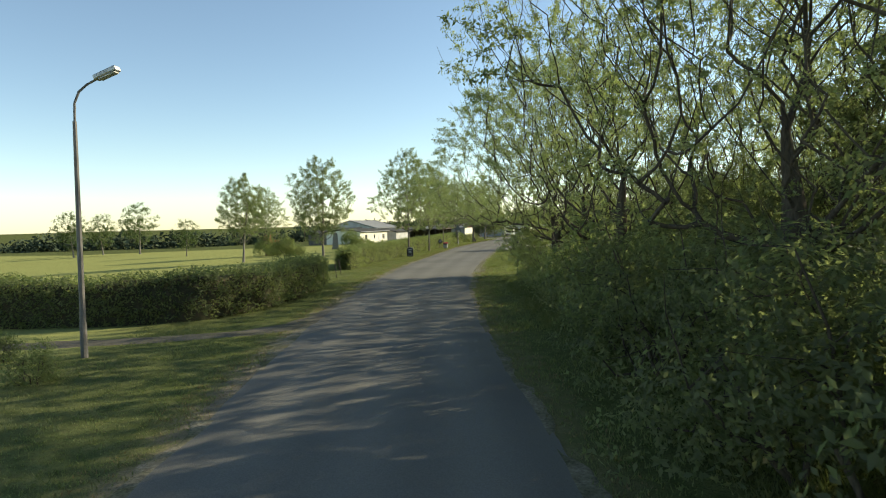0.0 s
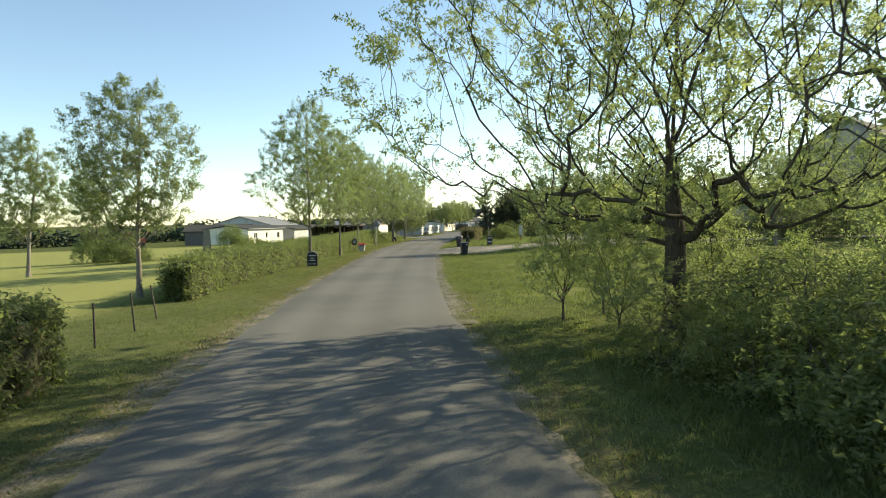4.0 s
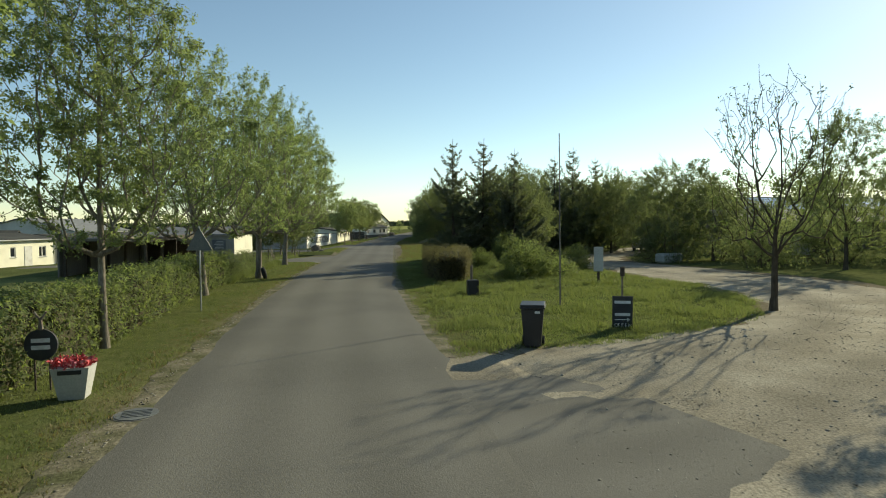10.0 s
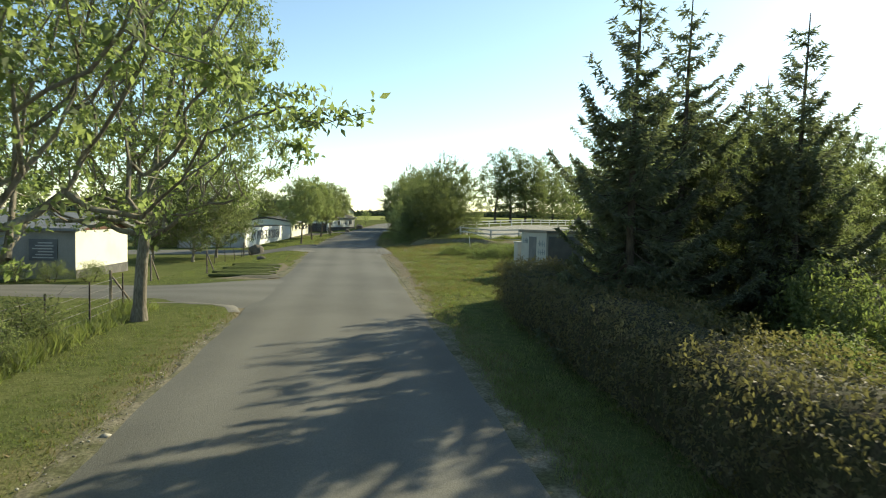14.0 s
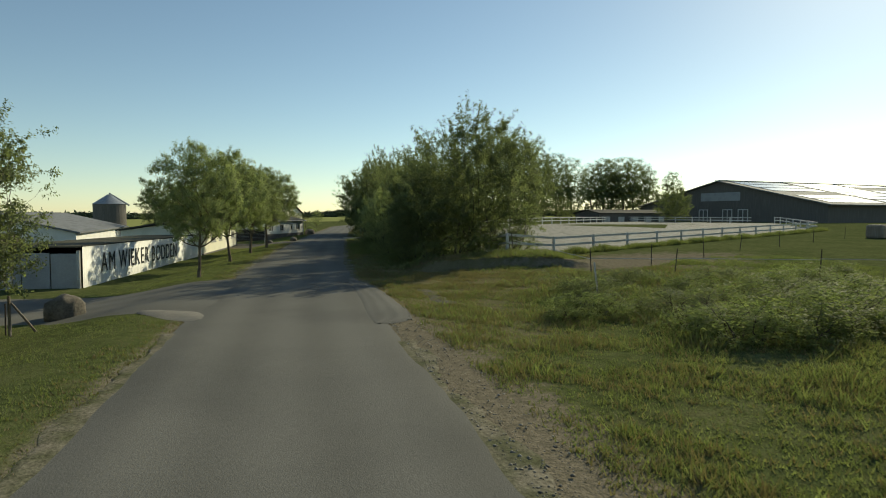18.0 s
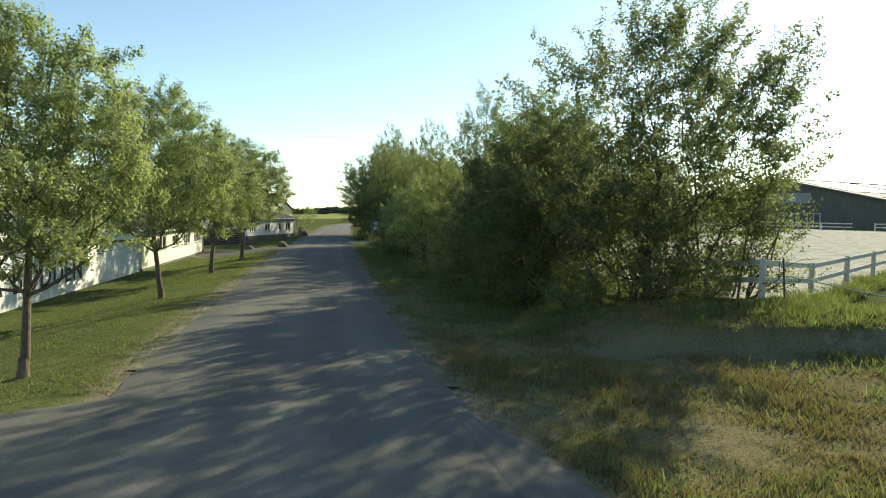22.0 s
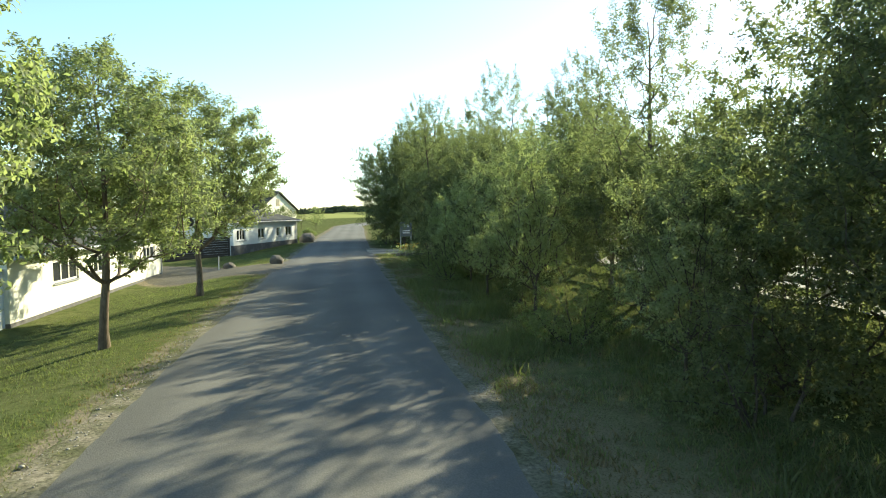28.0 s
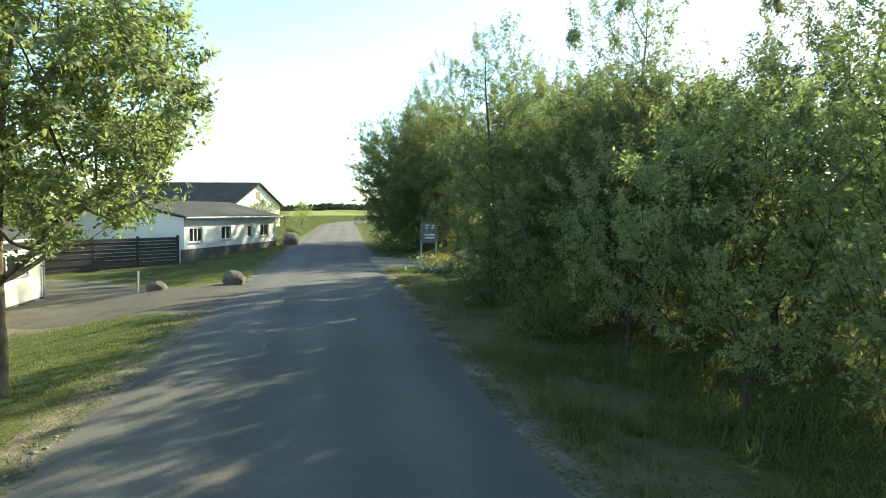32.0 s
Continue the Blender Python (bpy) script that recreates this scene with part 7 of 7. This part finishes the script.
part("stake", rod(bmesh.new(), (0, 0, -0.1), (0.02, 0, 0.8), 0.03), RAIL_WHITE, sk2)
ob_ = thing("standing_stone", "tall pale standing stone on the lawn", "standing stone", (-31.6, 74.8, lift(-31.6, 74.8)), 30)
part("stone", prism([(-0.55, -0.2), (0.55, -0.2), (0.42, 0.25), (0.3, 2.2), (-0.25, 2.3), (-0.4, 0.25)], -0.25, 0.25), CONCRETE, ob_)

# info board with flowers by the stables' entrance
ib = thing("info_board", "blue-grey info board on two posts beside flowers", "sign", (-5.7, 188.9, lift(-5.7, 188.9)), -8)
for x in (-0.37, 0.33):
    part("post", boxed(x - 0.04, x + 0.04, 0.0, 0.08, -0.2, 2.05), GREY_SHEET, ib)
part("board", boxed(-0.39, 0.39, -0.04, 0.0, 1.15, 2.12, bevel=0.01), UTIL_DARK, ib)
for w, z in ((0.4, 1.94), (0.4, 1.82), (0.5, 1.5), (0.45, 1.36)):
    part("text_bar", boxed(-w / 2, w / 2, -0.05, -0.04, z, z + 0.07), CHALK, ib)
fl = thing("flower_bed", "bed of yellow and white flowers edged with stones", "flower bed", (-5.3, 187.3, lift(-5.3, 187.3)))
pts = np.stack([rs.randn(900) * 0.7, rs.randn(900) * 0.5, 0.08 + 0.6 * rs.rand(900) * np.exp(-np.linspace(0, 0, 900))], 1)
v, f = leaf_cloud(rs, pts, 0.07)
link_mesh("foliage", array_mesh("foliage", v, f), LEAF_LIME, fl)
pts = np.stack([rs.randn(450) * 0.6, rs.randn(450) * 0.45, 0.35 + 0.4 * rs.rand(450)], 1)
v, f = leaf_cloud(rs, pts, 0.06)
tagged(link_mesh("blossom", array_mesh("blossom", v, f), YELLOW_FLOWER, fl), kind="stuff")
for i in range(9):
    bm = bmesh.new()
    bmesh.ops.create_icosphere(bm, subdivisions=2, radius=0.17, matrix=pose(-1.3 + 0.32 * i, -0.9 + 0.1 * math.sin(i * 2), 0.06))
    part("edge_stone", bm, STONE, fl, smooth=True)

def parked_car(at, rz, paint, label):
    e = thing("parked_car", label, "car", at, rz, "parked cars")
    side = [(-2.1, 0.35), (2.1, 0.35), (2.15, 0.7), (1.95, 0.88), (1.0, 0.98), (-1.75, 0.98), (-2.1, 0.85)]
    bm_ = prism(side, -0.83, 0.83)
    bmesh.ops.bevel(bm_, geom=list(bm_.edges), offset=0.05, segments=2, affect="EDGES")
    part("body", bm_, paint, e)
    bm_ = prism([(-1.65, 0.97), (0.95, 0.97), (0.3, 1.42), (-1.3, 1.44)], -0.72, 0.72)
    bmesh.ops.bevel(bm_, geom=list(bm_.edges), offset=0.06, segments=2, affect="EDGES")
    cab = part("cabin", bm_, paint, e)
    for y in (-0.73, 0.72):
        part("side_window", prism([(-1.4, 1.03), (0.7, 1.03), (0.22, 1.36), (-1.2, 1.37)], y, y + 0.012), GLASS, cab)
    for x in (-1.3, 1.3):
        for y in (-0.86, 0.68):
            w_ = part("wheel", rod(bmesh.new(), (x, y, 0.31), (x, y + 0.18, 0.31), 0.31, sides=20), RUBBER, e)
            part("rim", rod(bmesh.new(), (x, y - 0.01, 0.31), (x, y + 0.19, 0.31), 0.18, sides=16), GALVANISED, w_)
    for y in (-0.6, 0.6):
        part("headlight", boxed(2.08, 2.16, y - 0.14, y + 0.14, 0.6, 0.74, bevel=0.02), CHALK, e)
    return e


SILVER = material("silver_car_paint", (0.45, 0.46, 0.47), 0.3, 0.05, 2, 30, 0.0, metal=0.5)
NAVY = material("dark_car_paint", (0.03, 0.035, 0.05), 0.25, 0.05, 2, 30, 0.0, metal=0.3)
parked_car((13.5, 113.6, lift(13.5, 113.6)), 235, SILVER, "silver car parked at the end of the gravel drive")
parked_car((16.2, 116.4, lift(16.2, 116.4)), 225, NAVY, "dark car parked beside a silver car")
tb = thing("upturned_tub", "pale weathered tub standing under the tree", "tub", (7.6, 95.4, lift(7.6, 95.4)), 20)
part("shell", boxed(-0.8, 0.8, -0.4, 0.4, 0.0, 0.6, bevel=0.14), UTIL, tb)

# boards and frames under the trees by the drive
pb = thing("display_board", "pale blue-white board standing on short legs", "board", (15.3, 94.6, lift(15.3, 94.6)), -18)
part("board", boxed(-0.75, 0.75, -0.03, 0.03, 0.45, 1.6, bevel=0.01), UTIL, pb)
for x in (-0.6, 0.6):
    part("leg", boxed(x - 0.04, x + 0.04, -0.02, 0.05, -0.1, 0.5), WOOD, pb)
for x, y in ((16.8, 87.3), (17.7, 86.2)):
    fr = thing("sawhorse", "small white wooden sawhorse standing on the grass", "sawhorse", (x, y, lift(x, y)), -20, "sawhorses")
    for a in (-0.25, 0.25):
        part("upright", boxed(a - 0.03, a + 0.03, -0.03, 0.03, -0.05, 1.0), RAIL_WHITE, fr)
    part("crossbar", boxed(-0.22, 0.22, -0.025, 0.025, 0.9, 0.98), RAIL_WHITE, fr)
    part("lower_bar", boxed(-0.22, 0.22, -0.02, 0.02, 0.25, 0.32), RAIL_WHITE, fr)
# iron covers at the road edge
for x, y in ((-12.62, 67.6),):
    mh = thing("manhole_cover", "round worn iron cover set in concrete at the road edge", "manhole cover", (x, y, lift(x, y) + 0.0), 15, "manhole covers")
    bm = bmesh.new()
    bmesh.ops.create_cone(bm, cap_ends=True, segments=28, radius1=0.34, radius2=0.33, depth=0.06, matrix=pose(0, 0, 0.0))
    part("ring", bm, CONCRETE, mh)
    bm = bmesh.new()
    bmesh.ops.create_cone(bm, cap_ends=True, segments=28, radius1=0.30, radius2=0.30, depth=0.02, matrix=pose(0, 0, 0.03))
    cov = part("cover", bm, UTIL_DARK, mh)
    for k in range(5):
        part("rib", boxed(-0.2, 0.2, -0.16 + 0.075 * k, -0.135 + 0.075 * k, 0.04, 0.048), UTIL_DARK, cov)
# thin stakes on the grass before the yard trees
for i, (x, y) in enumerate(((-20.8, 125.5), (-20.6, 127.8), (-20.5, 130.4), (-20.6, 133.4))):
    tagged(link_mesh("fence_stake", WP_ME, WOOD), "thin leaning stake on the grass before the yard trees", "stake", "thin stakes").matrix_basis = pose(x, y, lift(x, y) - 0.12, 5 * math.sin(i * 2.3), 6 * math.cos(i * 1.7), 0)

# tractor far on the lawn
tr = thing("tractor", "small red tractor parked far across the lawn", "tractor", (-70, 118, lift(-70, 118)), 30)
part("bonnet", boxed(0.2, 2.0, -0.4, 0.4, 0.9, 1.6, bevel=0.08), TRACTOR_RED, tr)
part("cab", boxed(-1.2, 0.2, -0.65, 0.65, 1.0, 2.6, bevel=0.1), TRACTOR_RED, tr)
for x, r in ((-0.8, 0.8), (1.5, 0.5)):
    for y in (-0.8, 0.8):
        part("wheel", rod(bmesh.new(), (x, y - 0.2, r), (x, y + 0.2, r), r, sides=20), RUBBER, tr)

# far woods on the skyline
def far_wood(name, label, x0, y0, x1, y1, h, depth, seed):
    rs_ = np.random.RandomState(seed)
    n = 45000 if x1 - x0 > 1000 else 6000
    t = rs_.rand(n)
    px, py = x0 + (x1 - x0) * t + rs_.randn(n) * depth * 0.3, y0 + (y1 - y0) * t + rs_.randn(n) * depth * 0.3
    hh = h * (0.6 + 0.4 * (0.6 if n > 9000 else 1.0) * np.sin(t * 23 + seed) * np.sin(t * 61 + 2 * seed)) * rs_.rand(n) ** 0.7
    pts_ = np.stack([px, py, land(np.clip(px, -160, 160), np.clip(py, -60, 340)) + hh], 1)
    v_, f_ = leaf_cloud(rs_, pts_, h * (0.2 if h > 10 else 0.11))
    ob_ = link_mesh(name, array_mesh(name, v_, f_), FAR_WOOD)
    tagged(ob_, label, "wood", kind="stuff")


far_wood("far_wood", "dark line of woods on the far horizon", -500, 1100, 700, 1250, 12, 60, 1)
far_wood("far_hedgerow", "dark hedgerow along the far edge of the meadow", -190, 150, -75, 205, 6.5, 10, 2)
far_wood("far_hedgerow", "dark hedgerow beyond the lawn", -260, 90, -170, 190, 3.4, 10, 3)
far_wood("far_wood", "far dark trees beyond the barn", 110, 300, 420, 330, 9, 25, 4)
far_wood("far_scrub", "scrub behind the old trees", 24, -20, 40, 60, 6, 9, 5)
again(th_d, -10.8, 250, 0, 0.78, label="small dark leafy tree beside the road bend")
again(sp_a, -13.2, 254, 40, 0.58, label="pale thin-leaved tree beside the gabled house")
again(th_b, -15.4, 236, 0, 0.63, label="rounded tree before the pale gable")
again(rb_a, -11.9, 228, 0, 0.4, label="clipped round bush on the far verge")
again(rb_a, -12.9, 210, 0, 0.26, label="clipped round bush on the far verge")
boulder("boulder", "brown granite boulder on the verge at the bend", (-12.1, 214.6, lift(-12.1, 214.6)), (0.75, 0.6, 0.5), 6.6, 30)
boulder("boulder", "dark broad boulder on the verge at the bend", (-12.3, 207.2, lift(-12.3, 207.2)), (0.85, 0.7, 0.55), 7.9, 70)



# ---- grass on the verges ----
def patchy(x, y):
    """Uneven growth, 0 to 1, in patches of one to five metres."""
    return 0.5 + 0.22 * np.sin(0.9 * x + 1.7 * y + 1.3 * np.sin(0.6 * y)) + 0.2 * np.sin(2.3 * x - 1.1 * y + 2 * np.sin(0.37 * x + 0.5 * y)) + 0.12 * np.sin(5.1 * x + 4.3 * y)


def straw(x, y):
    """Where the sun has dried the grass beside the road to straw, 0 to 1."""
    return np.exp(-((x + 5.6) ** 2 / 7 + (y - 139.8) ** 2 / 14))


def grass(name, label, n, y0, y1, pick, mat, h, seed, w=0.012, thin=0.0, k=4):
    """Tufts of blades at distances pick() from the road's middle, clear of paving, thinned out in patches."""
    rs_ = np.random.RandomState(seed)
    y = rs_.uniform(y0, y1, n)
    d = pick(rs_, n, y)
    x = road_x(y) + d
    g = patchy(x, y)
    over, along = bank_line(x, y)
    keep = ((along < 0.3) | (over < -0.16) | (over > 0.14)) & (to_paving(x, y) > 0.05 + 0.35 * rs_.rand(n) ** 2) & (rs_.rand(n) > thin * (1.25 - 1.25 * g)) & ((mat is not BLADE) | (rs_.rand(n) > 0.88 * straw(x, y)))
    x, y, g = x[keep], y[keep], np.repeat(g[keep], k)
    n = len(x)
    base = np.repeat(np.stack([x, y, land(x, y) - 0.01], 1), k, 0) + np.concatenate([rs_.randn(n * k, 2) * 0.05, np.zeros((n * k, 1))], 1)
    hh = (h * (0.5 + rs_.rand(n * k)) * (0.55 + 0.9 * g))[:, None]
    az = rs_.rand(n * k) * 6.283
    side = np.stack([np.cos(az), np.sin(az), 0 * az], 1) * w * (0.7 + rs_.rand(n * k, 1))
    bend = np.stack([rs_.randn(n * k), rs_.randn(n * k), np.zeros(n * k)], 1) * 0.45 * hh
    v_ = np.stack([base - side, base + side, base + bend + np.concatenate([np.zeros((n * k, 2)), hh], 1)], 1).reshape(-1, 3)
    f_ = np.arange(n * k * 3).reshape(-1, 3)
    ob_ = link_mesh(name, array_mesh(name, v_, f_), mat)
    return tagged(ob_, label, "grass", kind="stuff")


def beside(side, first, width, power=1.3):
    return lambda r, n, y: side * (first + width * r.rand(n) ** power)


grass("verge_grass", "short mown grass on the west verge", 90000, -4, 205, beside(-1, HALF + 0.12, 5.5), BLADE, 0.045, 1, 0.007)
grass("verge_grass", "rough grass and weeds on the east verge", 110000, -4, 190, beside(1, HALF + 0.15, 9.0, 1.1), BLADE, 0.065, 2, 0.008, 0.35)
grass("dry_grass", "sun-dried straw grass at the road edges", 12000, -4, 195, lambda r, n, y: np.where(r.rand(n) < 0.5, -1, 1) * (HALF + 0.05 + 1.1 * r.rand(n) ** 1.5), DRY_BLADE, 0.05, 3)
grass("dry_grass", "dry brown grass beside the thicket", 14000, 126, 184, beside(1, HALF + 0.1, 4.6, 1.0), DRY_BLADE, 0.075, 11, 0.011, 0.8)
grass("dry_grass", "flattened straw-coloured grass before the earth bank", 12000, 134.5, 145, beside(1, HALF + 0.5, 6.5, 1.0), DRY_BLADE, 0.06, 21, 0.009, 0.7, 5)
grass("tall_weeds", "tall weeds at the foot of the thicket", 8000, 145, 184, beside(1, 4.3, 2.6, 0.7), BLADE, 0.17, 4, 0.010, 0.9)
grass("tall_weeds", "dark weeds at the foot of the old trees", 6000, 4, 30, beside(1, HALF + 1.9, 2.6, 1.0), BLADE, 0.15, 6, 0.010)
grass("tall_weeds", "sunlit tufts of long grass before the thicket", 4600, 158, 172, beside(1, HALF + 0.5, 2.2, 0.9), BLADE, 0.19, 15, 0.011, 1.1)
grass("paddock_grass", "rough paddock grass with weeds", 80000, 108, 144, beside(1, 3.4, 24.0, 1.0), BLADE, 0.08, 8, 0.009, 0.6)
grass("tall_weeds", "rank weeds in the paddock", 9000, 114, 136, beside(1, 7.5, 12.0, 0.9), BLADE, 0.22, 9, 0.011, 1.2)
grass("meadow_grass", "mown grass on the meadow beside the drive", 60000, 40, 66, beside(1, HALF + 0.4, 20.0, 1.2), BLADE, 0.085, 10, 0.008, 0.5)
grass("island_grass", "longer grass on the island beside the drive", 70000, 69, 96, beside(1, HALF + 0.15, 13.0, 1.0), BLADE, 0.075, 7, 0.0065, 0.5, 5)
grass("tall_grass", "dark tufts of longer grass on the island", 2600, 72, 92, beside(1, HALF + 0.7, 10.0, 0.9), BLADE, 0.17, 19, 0.008, 1.0, 14)
grass("tall_weeds", "tall grass grown up along the mesh fence", 3600, 88, 104.5, beside(-1, 5.3, 0.9, 1.0), BLADE, 0.26, 12, 0.012, 0.4)
grass("dry_grass", "sun-dried stalks among the paddock grass", 46000, 108, 146, beside(1, HALF + 0.3, 16.0, 1.1), DRY_BLADE, 0.09, 13, 0.009, 0.9)
grass("tall_weeds", "tall grass in front of the arena fence", 7000, 140.4, 144.4, beside(1, 8.0, 12.0, 1.0), BLADE, 0.15, 14, 0.012, 0.7)
grass("tall_weeds", "dark rank grass along the edge of the arena", 9000, 145.2, 173, lambda r, n, y: -1.88 + (y - 144.77) * 1.632 - road_x(y) + 0.5 + 1.3 * r.rand(n), BLADE, 0.26, 20, 0.012, 0.4, 6)
grass("tall_grass", "coarse tussocks among the paddock grass", 5200, 106, 142, beside(1, 3.6, 24.0, 1.0), BLADE, 0.15, 16, 0.010, 1.1, 12)
grass("tall_grass", "straw-coloured tussocks in the paddock and on the verge", 4200, 106, 146, beside(1, HALF + 0.6, 14.0, 1.0), DRY_BLADE, 0.12, 17, 0.009, 1.1, 12)
grass("tall_grass", "tufts of longer grass in the meadow beside the drive", 3400, 36, 66, beside(1, HALF + 0.8, 18.0, 1.1), BLADE, 0.14, 18, 0.011, 1.1, 12)


# ---- loose stones ----
def loose_stones(name, label, x, y, z, size, mat, seed):
    """Eight-sided pebbles, each squashed and turned its own way, lying on the ground."""
    rs_ = np.random.RandomState(seed)
    n = len(x)
    unit = np.array([(1, 0, 0), (0, 1, 0), (-1, 0, 0), (0, -1, 0), (0, 0, 1), (0, 0, -1)], float)
    tri = np.array([(0, 1, 4), (1, 2, 4), (2, 3, 4), (3, 0, 4), (1, 0, 5), (2, 1, 5), (3, 2, 5), (0, 3, 5)])
    a = rs_.rand(n) * 6.283
    p = unit[None] * rs_.uniform(0.6, 1.3, (n, 6, 1)) * (size * np.exp(0.45 * rs_.randn(n)))[:, None, None] * np.array([1, 1, 0.6])
    px = p[..., 0] * np.cos(a)[:, None] - p[..., 1] * np.sin(a)[:, None]
    py = p[..., 0] * np.sin(a)[:, None] + p[..., 1] * np.cos(a)[:, None]
    v_ = np.stack([px + x[:, None], py + y[:, None], p[..., 2] + z[:, None]], -1).reshape(-1, 3)
    f_ = (tri[None] + np.arange(n)[:, None, None] * 6).reshape(-1, 3)
    return tagged(link_mesh(name, array_mesh(name, v_, f_), mat), label, "stones", kind="stuff")


rs = np.random.RandomState(77)
q = rs.rand(3200)
way = np.array(PAVING["driveway_gravel"][1:7])
at_ = q * (len(way) - 1)
cx, cy, cw = (np.interp(at_, range(len(way)), way[:, k]) for k in range(3))
sx, sy = cx + rs.uniform(-1, 1, 3200) * cw * 0.9, cy + rs.uniform(-1, 1, 3200) * cw * 0.9
loose_stones("gravel_stones", "loose pale stones on the gravel drive", sx, sy, land(sx, sy) + 0.048, 0.013, PEBBLE, 1)
sx, sy = rs.uniform(-8.8, -3.6, 2600), rs.uniform(63.2, 70.2, 2600)
near = rs.rand(2600) < 0.12 + 0.88 * np.clip((sx + 8.4) / 4.2, 0, 1) ** 2
loose_stones("gravel_stones", "loose stones strewn over the worn asphalt apron", sx[near], sy[near], land(sx[near], sy[near]) + 0.053, 0.0075, PEBBLE, 8)
for k, (side, y0, y1, n, wide) in enumerate(((1, 34, 63, 2600, 0.7), (1, 104, 131, 2200, 0.9), (-1, 32, 102, 1500, 0.35), (-1, 145, 178, 900, 0.4))):
    sy = rs.uniform(y0, y1, n)
    sx = road_x(sy) + side * (HALF + 0.02 + wide * rs.rand(n) ** 1.6)
    loose_stones("edge_stones", "small loose stones and crumbs along the road edge", sx, sy, land(sx, sy) + 0.025, 0.014, PEBBLE, 2 + k)
